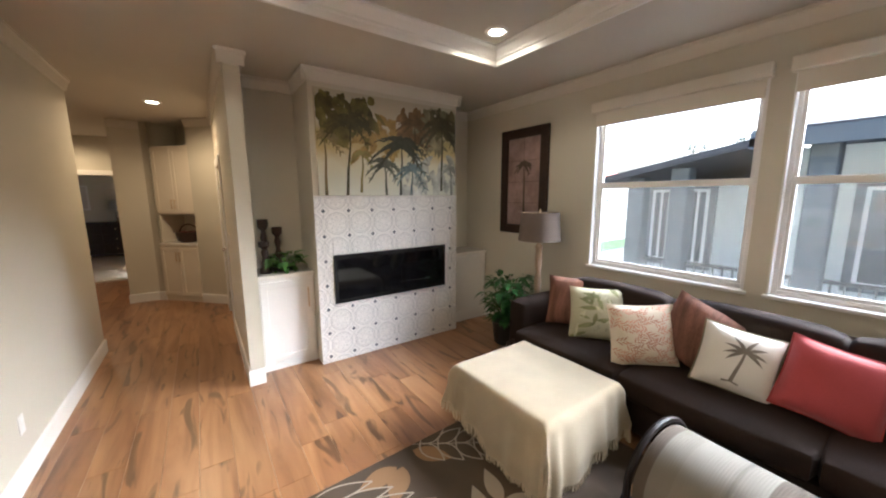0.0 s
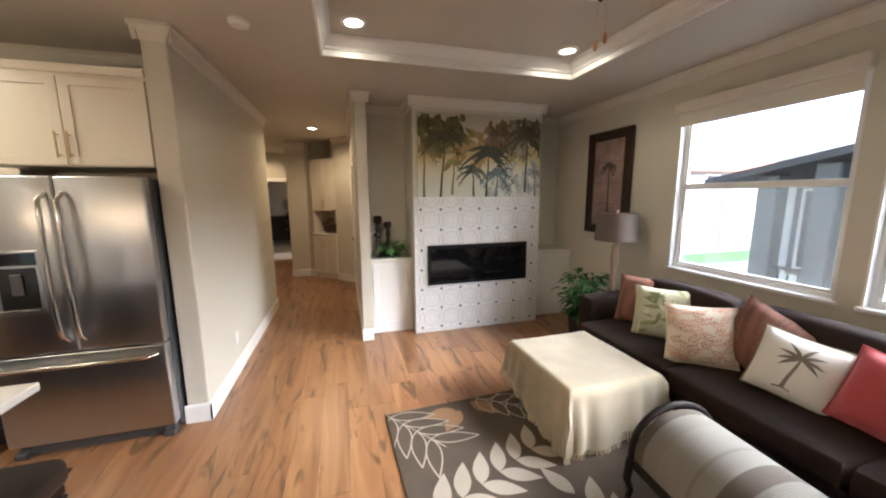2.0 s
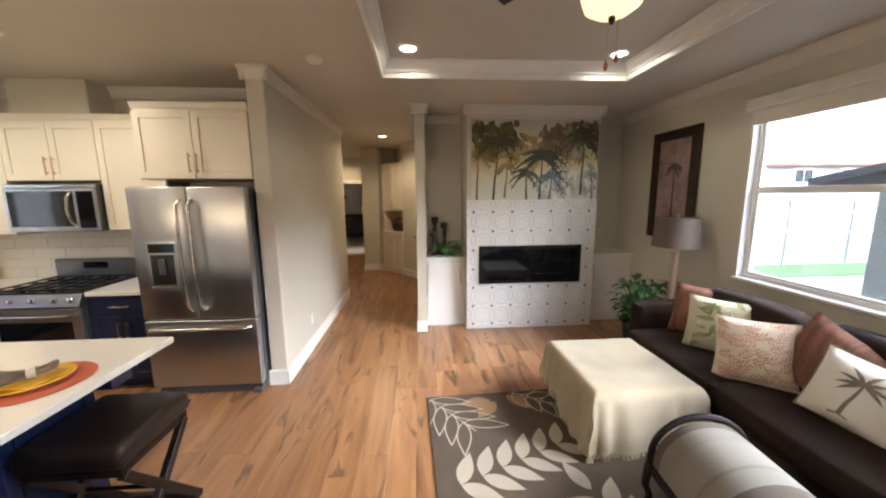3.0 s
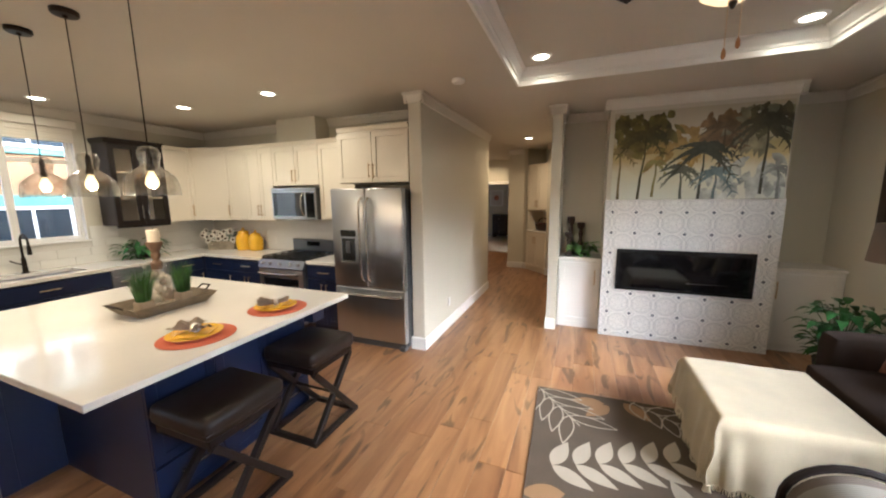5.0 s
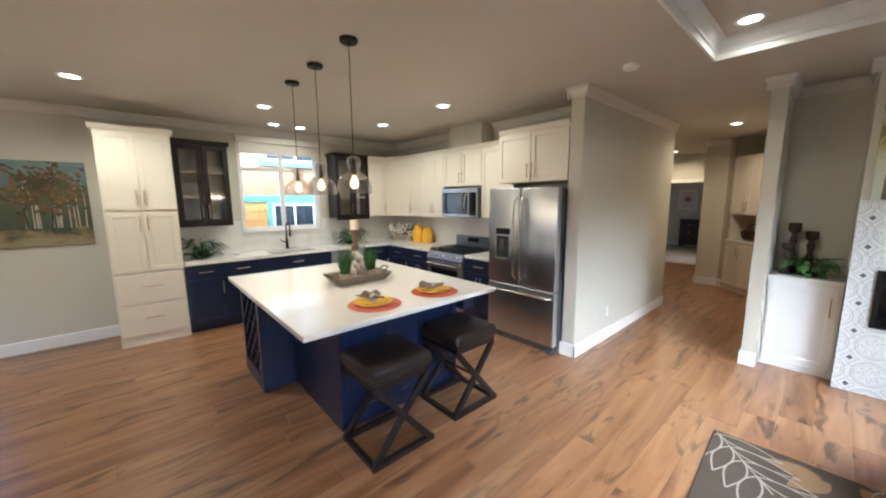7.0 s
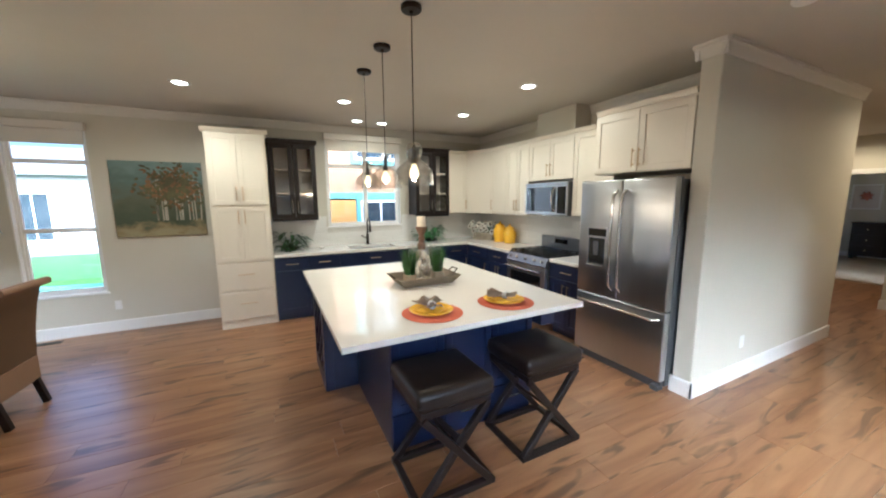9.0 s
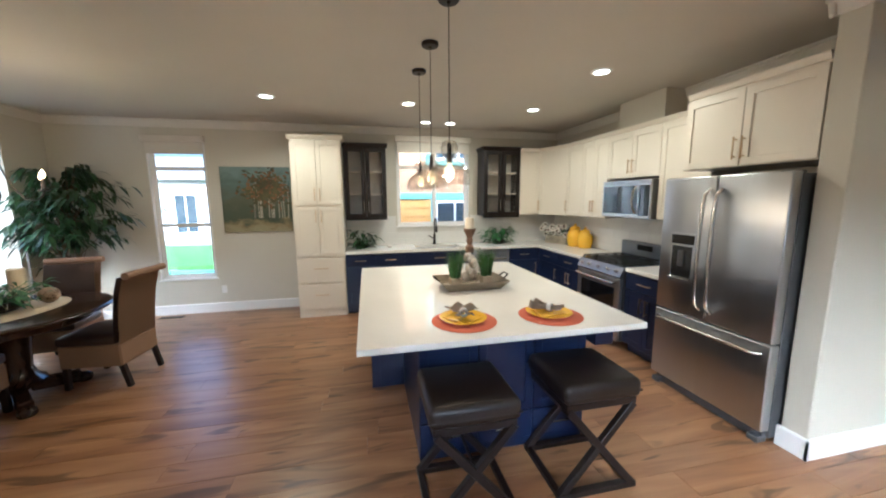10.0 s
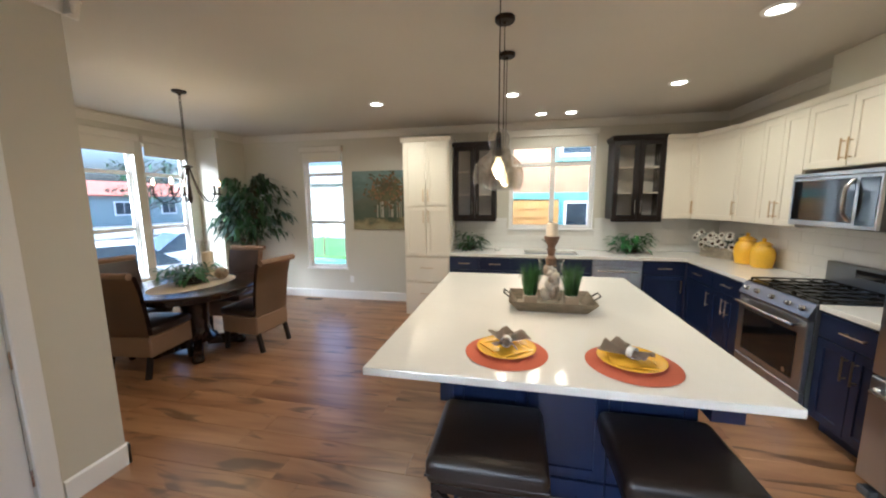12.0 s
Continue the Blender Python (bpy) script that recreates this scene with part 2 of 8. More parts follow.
# ---- the setting ----
CH = 2.755      # ceiling
XW, XE = -3.20, 5.06    # inner faces of the long walls
bm = B()
holed(bm, "x", XW - 0.15, XW, -3.4, 4.20, 0, CH + 0.2, [(1.27, 2.46, 1.22, 2.55), (-2.13, -1.41, 0.52, 2.46)])
structure("wall_west", bm, WALL, "greige painted wall with a sink window and a tall window")
bm = B()
# the third opening, at the lowest y, is out of view and added for daylight
holed(bm, "x", XE, XE + 0.15, -1.18, 5.30, 0, CH + 0.2, [(2.03, 3.235, 0.965, 2.40), (0.70, 1.905, 0.965, 2.40), (-0.63, 0.575, 0.965, 2.40)])
structure("wall_east", bm, WALL, "greige painted wall with a row of large living room windows")
structure("wall_range", box(B(), XW, 0.83, 4.07, 4.20, 0, CH + 0.2), WALL, "greige painted kitchen wall behind the range")
structure("wall_hall", box(B(), 0.83, 0.975, 3.43, 6.24, 0, CH + 0.2, 0.006), WALL, "greige painted wall between refrigerator and hallway")
bm = holed(B(), "x", 2.175, 2.29, 4.57, 7.6, 0, CH + 0.2, [(6.22, 7.02, 0, 2.04)])
structure("wall_passage", bm, WALL, "narrow greige wall end beside the niche")
structure("wall_niche", box(B(), 2.29, XE, 5.16, 5.30, 0, CH + 0.2), WALL, "greige painted niche back wall")
FX0, FX1, FY = 2.80, 4.435, 4.60
bm = B()
box(bm, FX0, 2.96, FY, 5.16, 0, CH), box(bm, 4.25, FX1, FY, 5.16, 0, CH)
box(bm, 2.96, 4.25, FY, 5.16, 0, 0.60), box(bm, 2.96, 4.25, FY, 5.16, 1.075, CH), box(bm, 2.96, 4.25, 4.80, 5.16, 0.60, 1.075)
structure("wall_chimney_breast", bm, WALL, "greige chimney breast built out between the niches")
bm = holed(B(), "y", -1.18, -1.03, 0.57, XE, 0, CH + 0.2, [(0.98, 1.90, 0, 2.04)])
structure("wall_entry", bm, WALL, "greige painted wall with the white entry door")
structure("wall_dining_east", box(B(), 0.57, 0.72, -3.80, -1.18, 0, CH + 0.2), WALL, "greige painted dining wall")
structure("wall_south", box(B(), XW, -2.62, -3.40, -3.25, 0, CH + 0.2), WALL, "greige painted corner wall beside the bay")
bm = holed(B(), "x", -2.75, -2.62, -3.65, -3.40, 0, CH + 0.2, [])
bm2 = holed(B(), "y", -3.80, -3.65, -2.75, 0.57, 0, CH + 0.2, [(-2.45, -1.80, 0.62, 2.48), (-1.70, -1.02, 0.62, 2.48)])
structure("wall_bay", bm2, WALL, "greige painted bay wall with paired windows")
structure("wall_bay_return", bm, WALL, "short greige return of the bay")
# hall end
def slab(bm, ax, ay, bx, by, thick, z0, z1):
    d = Vector((bx - ax, by - ay, 0))
    n = Vector((-d.y, d.x, 0)).normalized() * thick
    f = [Vector((ax, ay, z0)), Vector((bx, by, z0)), Vector((bx, by, z0)) + n, Vector((ax, ay, z0)) + n]
    lo = [bm.verts.new(p) for p in f]
    hi = [bm.verts.new(p + Vector((0, 0, z1 - z0))) for p in f]
    bm.faces.new(lo[::-1]), bm.faces.new(hi)
    for i in range(4):
        bm.faces.new((lo[i], lo[(i + 1) % 4], hi[(i + 1) % 4], hi[i]))
    return bm
bm = B()
slab(bm, 2.175, 7.44, 1.86, 7.78, -0.12, 0, CH), slab(bm, 1.38, 8.26, 1.29, 8.35, -0.12, 0, CH)
slab(bm, 1.86, 7.78, 2.175, 8.12, -0.08, 0, CH), slab(bm, 1.38, 8.26, 1.72, 8.60, 0.08, 0, CH), slab(bm, 2.175, 8.12, 1.72, 8.60, -0.08, 0, CH)
structure("wall_hall_corner", bm, WALL, "angled greige wall round the built-in hall cabinet")
structure("wall_hall_end", box(B(), 0.93, 1.29, 8.35, 8.47, 0, CH), WALL, "greige wall at the end of the hallway")
structure("wall_hall_side", box(B(), 0.93, 1.05, 8.47, 10.40, 0, CH), WALL, "greige wall beside the bedroom passage")
structure("wall_passage_west", box(B(), -1.62, -1.50, 4.20, 10.40, 0, CH), WALL, "greige wall closing the passage")
bm = holed(B(), "y", 10.40, 10.52, -1.62, 1.05, 0, CH, [(-0.55, 0.72, 0, 2.05)])
structure("wall_bedroom", bm, WALL, "greige wall with a cased opening to a bedroom")
structure("wall_bedroom_back", box(B(), -2.6, 2.0, 14.6, 14.72, 0, CH), WALL, "greige bedroom wall")
structure("wall_bedroom_east", box(B(), 1.9, 2.0, 10.52, 14.6, 0, CH), WALL, "greige bedroom side wall")
structure("wall_bedroom_west", box(B(), -2.6, -2.5, 10.52, 14.6, 0, CH), WALL, "greige bedroom side wall")
structure("floor_bedroom", box(B(), -2.6, 2.0, 10.46, 14.7, -0.03, 0.012), surface("beige_carpet", (0.42, 0.36, 0.28), 0.95, vary=0.12, grain=220, relief=0.6), "beige bedroom carpet")

# ceiling with its tray
TX0, TX1, TY0, TY1, TZ = 1.90, 4.19, 0.25, 3.69, 2.90
bm = B()
box(bm, XW - 0.15, TX0, -3.80, 14.72, CH, CH + 0.12), box(bm, TX1, XE + 0.15, -3.80, 14.72, CH, CH + 0.12)
box(bm, TX0, TX1, -3.80, TY0, CH, CH + 0.12), box(bm, TX0, TX1, TY1, 14.72, CH, CH + 0.12)
box(bm, TX0 - 0.1, TX1 + 0.1, TY0 - 0.1, TY1 + 0.1, TZ, TZ + 0.1)
for x0, x1, y0, y1 in ((TX0 - 0.1, TX0, TY0, TY1), (TX1, TX1 + 0.1, TY0, TY1), (TX0, TX1, TY0 - 0.1, TY0), (TX0, TX1, TY1, TY1 + 0.1)):
    box(bm, x0, x1, y0, y1, CH + 0.12, TZ)
structure("ceiling", bm, CEIL, "flat painted ceiling with a recessed tray")
CROWN = [(0, 0), (0, -0.105), (0.012, -0.105), (0.018, -0.092), (0.036, -0.036), (0.042, -0.026), (0.05, -0.024), (0.05, 0)]
TRAYP = [(0, 0), (0.0, 0.145), (0.085, 0.145), (0.085, 0.13), (0.06, 0.118), (0.03, 0.07), (0.03, 0.05), (0.018, 0.045), (0.018, 0.0)]
bm = B()
for p0, p1, n in (((TX0, TY1, CH), (TX1, TY1, CH), (0, -1, 0)), ((TX0, TY0, CH), (TX1, TY0, CH), (0, 1, 0)), ((TX0, TY0, CH), (TX0, TY1, CH), (1, 0, 0)), ((TX1, TY0, CH), (TX1, TY1, CH), (-1, 0, 0))):
    extrude_profile(bm, TRAYP, p0, p1, n)
structure("trim_tray", bm, WHITE, "white stepped moulding inside the ceiling tray")
RUNS = [((XW, -3.25), (XW, 4.07), (1, 0)), ((XW, 4.07), (0.83, 4.07), (0, -1)), ((0.83, 4.07), (0.83, 3.394), (-1, 0)), ((0.794, 3.43), (1.011, 3.43), (0, -1)),
        ((0.975, 3.394), (0.975, 6.24), (1, 0)), ((2.175, 4.534), (2.175, 7.44), (-1, 0)), ((2.139, 4.57), (2.326, 4.57), (0, -1)), ((2.29, 4.534), (2.29, 5.16), (1, 0)),
        ((2.29, 5.16), (FX0, 5.16), (0, -1)), ((FX0, FY - 0.05), (FX0, 5.16), (-1, 0)), ((FX0 - 0.05, FY), (FX1 + 0.05, FY), (0, -1)), ((FX1, FY - 0.05), (FX1, 5.16), (1, 0)),
        ((FX1, 5.16), (XE, 5.16), (0, -1)), ((XE, -1.03), (XE, 5.16), (-1, 0)), ((0.5, -1.03), (XE, -1.03), (0, 1)), ((0.57, -3.65), (0.57, -0.96), (-1, 0)),
        ((-2.62, -3.65), (0.57, -3.65), (0, 1)), ((-2.62, -3.65), (-2.62, -3.18), (1, 0)), ((XW, -3.25), (-2.55, -3.25), (0, 1)),
        ((2.175, 7.44), (1.86, 7.78), (-1, -1)), ((0.93, 8.35), (1.29, 8.35), (0, -1))]
bm = B()
for (ax, ay), (bx, by), n in RUNS:
    extrude_profile(bm, CROWN, (ax, ay, CH), (bx, by, CH), (*n, 0))
structure("trim_crown", bm, surface("crown_paint", (0.67, 0.635, 0.565), 0.45, vary=0.02), "pale painted crown moulding")
SKIRT = [(0, 0), (0, 0.14), (0.008, 0.14), (0.015, 0.128), (0.015, 0)]
BASES = [((XW, -3.25), (XW, -0.19), (1, 0)), ((0.815, 3.43), (0.99, 3.43), (0, -1)), ((0.975, 3.415), (0.975, 6.255), (1, 0)), ((0.83, 6.24), (0.99, 6.24), (0, 1)),
         ((2.175, 4.555), (2.175, 6.13), (-1, 0)), ((2.16, 4.57), (2.29, 4.57), (0, -1)), ((2.175, 7.11), (2.175, 7.44), (-1, 0)), ((0.57, -3.65), (0.57, -1.015), (-1, 0)),
         ((0.555, -1.03), (0.88, -1.03), (0, 1)), ((2.0, -1.03), (XE, -1.03), (0, 1)), ((XE, -1.03), (XE, 4.74), (-1, 0)), ((-2.62, -3.65), (0.57, -3.65), (0, 1)),
         ((-2.62, -3.65), (-2.62, -3.235), (1, 0)), ((XW, -3.25), (-2.605, -3.25), (0, 1)), ((0.93, 8.35), (1.29, 8.35), (0, -1)), ((0.93, 8.335), (0.93, 10.4), (-1, 0)),
         ((2.175, 7.44), (1.86, 7.78), (-1, -1)), ((1.38, 8.26), (1.29, 8.35), (-1, -1)), ((-1.5, 10.4), (-0.64, 10.4), (0, -1)), ((-1.5, 14.6), (1.9, 14.6), (0, -1))]
bm = B()
for (ax, ay), (bx, by), n in BASES:
    extrude_profile(bm, SKIRT, (ax, ay, 0), (bx, by, 0), (*n, 0))
structure("baseboard", bm, WHITE, "white painted baseboard")


def casing(name, axis, face, out, a0, a1, z1, label, w=0.09):
    """Flat white casing round a doorway in a wall face."""
    bm = B()
    t0, t1 = sorted((face, face + 0.018 * out))
    for u0, u1, w0, w1 in ((a0 - w, a0, 0, z1 + w), (a1, a1 + w, 0, z1 + w), (a0, a1, z1, z1 + w)):
        box(bm, t0, t1, u0, u1, w0, w1, 0.003) if axis == "x" else box(bm, u0, u1, t0, t1, w0, w1, 0.003)
    return structure(name, bm, WHITE, label)


casing("trim_hall_door", "x", 2.175, -1, 6.22, 7.02, 2.04, "white hall door casing")
casing("trim_entry_door", "y", -1.03, 1, 0.98, 1.90, 2.04, "white entry door casing")
casing("trim_bedroom_opening", "y", 10.40, -1, -0.55, 0.72, 2.05, "white casing of the bedroom opening")


def door_leaf(name, axis, face, a0, a1, out, hinge_at, label):
    d = thing(name, label, "door")
    d["kind"] = "structure"
    bm = B()
    t0, t1 = sorted((face, face - 0.04 * out))
    box(bm, t0, t1, a0 + 0.004, a1 - 0.004, 0.01, 2.035, 0.002) if axis == "x" else box(bm, a0 + 0.004, a1 - 0.004, t0, t1, 0.01, 2.035, 0.002)
    part("leaf", bm, WHITE, d)
    for z0, z1 in ((0.22, 0.88), (1.02, 1.85)):
        bm = B()
        f = face + 0.004 * out
        p0, p1 = sorted((face - 0.002 * out, f))
        c0, c1 = a0 + 0.13, a1 - 0.13
        for u0, u1, w0, w1 in ((c0, c1, z0, z0 + 0.03), (c0, c1, z1 - 0.03, z1), (c0, c0 + 0.03, z0 + 0.03, z1 - 0.03), (c1 - 0.03, c1, z0 + 0.03, z1 - 0.03)):
            box(bm, p0, p1, u0, u1, w0, w1, 0.001) if axis == "x" else box(bm, u0, u1, p0, p1, w0, w1, 0.001)
        part("panel_moulding", bm, WHITE, d)
    for z in (0.25, 0.89, 1.78):
        bm = B()
        m = Matrix.Translation((face + 0.006 * out, hinge_at, 0)) if axis == "x" else Matrix.Translation((hinge_at, face + 0.006 * out, 0))
        cyl(bm, 0.007, 0.007, z - 0.045, z + 0.045, 10, m)
        part("hinge", bm, CHROME, d, "brushed nickel hinge")
    bm = B()
    far = a1 - 0.07 if abs(hinge_at - a0) < 0.1 else a0 + 0.07
    m = pose(face, far, 1.0, 0, 90 * out, 0) if axis == "x" else pose(far, face, 1.0, -90 * out, 0, 0)
    lathe(bm, [(0.028, 0), (0.028, 0.006), (0.010, 0.012), (0.010, 0.04), (0.026, 0.05), (0.026, 0.07), (0.012, 0.076)], 16, m)
    part("knob", bm, CHROME, d, "satin nickel knob", True)
    return d


door_leaf("door_1", "y", -1.045, 0.98, 1.90, 1, 0.982, "white panelled entry door, closed")
door_leaf("door_2", "x", 2.19, 6.22, 7.02, -1, 7.015, "white panelled hall door, closed")


# windows: frame, sashes, panes, sill and rolled shade
def window(name, axis, inner, outward, a0, a1, z0, z1, label, rail=(), mullions=(), shade=0.0, screen=False):
    w = thing(name, label, "window")
    w["kind"] = "structure"
    fx = inner + outward * 0.055   # inner face of the frame

    def bar(bm, u0, u1, w0, w1, d0=0.0, d1=0.05, bev=0.003):
        t0, t1 = sorted((fx + outward * d0, fx + outward * d1))
        box(bm, t0, t1, u0, u1, w0, w1, bev) if axis == "x" else box(bm, u0, u1, t0, t1, w0, w1, bev)
        return bm
    f = 0.035
    bm = B()
    for u0, u1, w0, w1 in ((a0, a0 + f, z0, z1), (a1 - f, a1, z0, z1), (a0 + f, a1 - f, z0, z0 + f), (a0 + f, a1 - f, z1 - f, z1)):
        bar(bm, u0, u1, w0, w1)
    frame_ob = part("window_frame", bm, WHITE, w)
    for zr in rail:
        bar(bm := B(), a0 + f, a1 - f, zr - 0.025, zr + 0.025, 0.006, 0.046)
        part("meeting_rail", bm, WHITE, w)
    for am in mullions:
        bar(bm := B(), am - 0.03, am + 0.03, z0 + f, z1 - f, 0.004, 0.048)
        part("mullion", bm, WHITE, w)
    us = [a0 + f, *mullions, a1 - f]
    zs = [z0 + f, *rail, z1 - f]
    for u0, u1 in zip(us, us[1:]):
        for w0, w1 in zip(zs, zs[1:]):
            bm = B()
            for p, q, r, s in ((u0, u0 + 0.022, w0, w1), (u1 - 0.022, u1, w0, w1), (u0 + 0.022, u1 - 0.022, w0, w0 + 0.022), (u0 + 0.022, u1 - 0.022, w1 - 0.022, w1)):
                bar(bm, p, q, r, s, 0.012, 0.04, 0.002)
            sash = part("sash", bm, WHITE, w)
            pane = part("pane", bar(B(), u0 + 0.018, u1 - 0.018, w0 + 0.018, w1 - 0.018, 0.024, 0.028, 0), GLASS, sash)
            pane.visible_shadow = False
            # pale sheet added behind the lower pane, hazes the view and lifts its darks
            if screen and w0 < rail[0] - 0.1:
                part("haze_screen", bar(B(), u0 + 0.018, u1 - 0.018, w0 + 0.018, w1 - 0.018, 0.046, 0.0475, 0), SCREEN, w, "thin grey screen that hazes the lower pane").visible_shadow = False
    # reveal lining and sill
    bm = B()
    t0, t1 = sorted((inner + 0.02 * -outward, fx + outward * 0.004))
    box(bm, t0, t1, a0 - 0.02, a1 + 0.02, z0 - 0.022, z0 + 0.003, 0.004) if axis == "x" else box(bm, a0 - 0.02, a1 + 0.02, t0, t1, z0 - 0.022, z0 + 0.003, 0.004)
    part("window_sill", bm, WHITE, w)
    bm = B()
    t0, t1 = sorted((inner - outward * 0.002, fx + outward * 0.002))
    for u0, u1, w0, w1 in ((a0 - 0.002, a0 + 0.010, z0 + 0.003, z1), (a1 - 0.010, a1 + 0.002, z0 + 0.003, z1)):
        box(bm, t0, t1, u0, u1, w0, w1) if axis == "x" else box(bm, u0, u1, t0, t1, w0, w1)
    part("reveal", bm, WHITE, w)
    if shade:
        t0, t1 = sorted((inner - outward * 0.075, inner - outward * 0.005))
        bm = B()
        box(bm, t0, t1, a0 - 0.02, a1 + 0.02, z1 - 0.01, z1 + 0.08, 0.006) if axis == "x" else box(bm, a0 - 0.02, a1 + 0.02, t0, t1, z1 - 0.01, z1 + 0.08, 0.006)
        val = part("valance", bm, BLIND, w, "rolled cream shade valance")
        s0, s1 = sorted((inner - outward * 0.035, inner - outward * 0.02))
        bm = B()
        n = 5 if mullions else 1
        for k in range(n):
            u, v = z1 - 0.01 - shade * (k + 1) / n, z1 - 0.01 - shade * k / n
            o = 0.006 * (k % 2)
            box(bm, s0 - o, s1 + o, a0 + 0.01, a1 - 0.01, u, v, 0.003) if axis == "x" else box(bm, a0 + 0.01, a1 - 0.01, s0 - o, s1 + o, u, v, 0.003)
        part("shade_cloth", bm, BLIND, w, "folded cream shade cloth")
    return w


window("window_1", "x", XE, 1, 2.03, 3.235, 0.965, 2.40, "large white single-hung living room window", (1.735,), (), 0.12, screen=True)
window("window_2", "x", XE, 1, 0.70, 1.905, 0.965, 2.40, "large white single-hung living room window", (1.735,), (), 0.12, screen=True)
# unseen third window, added to let more daylight onto the hall wall
window("window_7", "x", XE, 1, -0.63, 0.575, 0.965, 2.40, "large white single-hung living room window", (1.735,), (), 0.12, screen=True)
window("window_3", "x", XW, -1, 1.27, 2.46, 1.22, 2.55, "white sliding window over the sink, shade half folded", (2.16,), (1.89,), 0.16)
window("window_4", "x", XW, -1, -2.13, -1.41, 0.52, 2.46, "tall narrow white double-hung window", (1.30, 2.10), (), 0.16)
window("window_5", "y", -3.65, -1, -2.45, -1.80, 0.62, 2.48, "tall white double-hung bay window", (1.30, 2.05), (), 0.18)
window("window_6", "y", -3.65, -1, -1.70, -1.02, 0.62, 2.48, "tall white double-hung bay window", (1.30, 2.05), (), 0.18)


# recessed lights
DOWN = [(-1.80, -0.22), (-1.80, 1.31), (-2.72, 1.67), (-2.73, 2.04), (-1.78, 2.88), (-0.46, 2.87), (1.59, 6.78), (0.05, 9.6)]
TRAYL = [(2.15, 3.40, TZ), (3.945, 3.43, TZ), (2.15, 0.62, TZ), (3.945, 0.62, TZ)]


def downlight(x, y, z, watts):
    d = thing("recessed_light", "white round recessed ceiling light, lit warm", "light", pose(x, y, z), "recessed ceiling lights")
    lathe(bm := B(), [(0.060, -0.002), (0.066, -0.010), (0.085, -0.010), (0.092, 0.0), (0.060, 0.0)], 28, None, False)
    part("trim_ring", bm, WHITE, d, "", True)
    part("lens", cyl(B(), 0.062, 0.062, -0.006, -0.001, 24), LED, d, "glowing lens")
    lamp = bpy.data.lights.new("downlight_lamp", "SPOT")
    lamp.energy, lamp.color, lamp.spot_size, lamp.spot_blend, lamp.shadow_soft_size = watts, AMBER if y > 5 else WARM, radians(168), 0.6, 0.06
    o = new("downlight_lamp", lamp)
    o.parent = d
    o.location = (0, 0, -0.03)


for x, y in DOWN:
    downlight(x, y, CH, HALL_WATTS if y > 5 else DOWNLIGHT_WATTS * (0.22 if x < -2 else 2.0 if y < 0 else 1.3))
for x, y, z in TRAYL:
    downlight(x, y, z, DOWNLIGHT_WATTS * 0.48)

# ---- kitchen ----
def face_frame(x, y, yaw):
    """Local frame of a cabinet front: u to the right along the front, -y out of it, z up."""
    return pose(x, y, 0, 0, 0, yaw)


def ring_frame(bm, a0, a1, b0, b1, rail, y0, y1, ease=0.002):
    """One joined door frame: outer and inner rectangles with eased front edges."""
    def loop(d, y):
        return [bm.verts.new(p) for p in ((a0 + d, y, b0 + d), (a1 - d, y, b0 + d), (a1 - d, y, b1 - d), (a0 + d, y, b1 - d))]
    loops = [loop(0, y1), loop(0, y0 + ease), loop(ease, y0), loop(rail - ease, y0), loop(rail, y0 + ease), loop(rail, y1)]
    for p, q in zip(loops, loops[1:] + loops[:1]):
        for k in range(4):
            bm.faces.new((p[k], p[(k + 1) % 4], q[(k + 1) % 4], q[k]))
    return bm


def shaker(parent, material, u0, u1, z0, z1, rail=0.055, name="door", pane=None):
    """A framed door or drawer front, proud of the plane y = 0 towards -y."""
    g = 0.0025
    a0, a1, b0, b1 = u0 + g, u1 - g, z0 + g, z1 - g
    d = part(name, ring_frame(B(), a0, a1, b0, b1, rail, -0.020, 0.0), material, parent)
    if pane is None:
        part("panel", box(B(), a0 + rail - 0.004, a1 - rail + 0.004, -0.011, -0.001, b0 + rail - 0.004, b1 - rail + 0.004), material, d)
    if pane is not None:
        bm = box(B(), a0 + rail - 0.004, a1 - rail + 0.004, -0.012, -0.008, b0 + rail - 0.004, b1 - rail + 0.004)
        p = part("pane", bm, pane, d)
        p.visible_shadow = False
    return d


def flat_front(parent, material, u0, u1, z0, z1, name="drawer"):
    return part(name, box(B(), u0 + 0.0025, u1 - 0.0025, -0.020, 0, z0 + 0.0025, z1 - 0.0025, 0.002), material, parent)


def pull(parent, u, z, length, upright, metal, name="handle"):
    bm = B()
    h = length / 2
    if upright:
        tube(bm, [(u, -0.050, z - h), (u, -0.050, z + h)], 0.0058, 8)
        for k in (-0.75, 0.75):
            tube(bm, [(u, -0.018, z + k * h), (u, -0.048, z + k * h)], 0.0048, 8)
    else:
        tube(bm, [(u - h, -0.050, z), (u + h, -0.050, z)], 0.0058, 8)
        for k in (-0.75, 0.75):
            tube(bm, [(u + k * h, -0.018, z), (u + k * h, -0.048, z)], 0.0048, 8)
    return part(name, bm, metal, parent, "slim metal bar handle", True)


def carcass(parent, material, w, d, z0, z1, toe=True, name="body"):
    bm = B()
    box(bm, 0, w, 0, d, z0 + (0.10 if toe else 0), z1, 0.001)
    if toe:
        box(bm, 0.0, w, 0.065, d, 0.0, 0.10)
    return part(name, bm, material, parent)


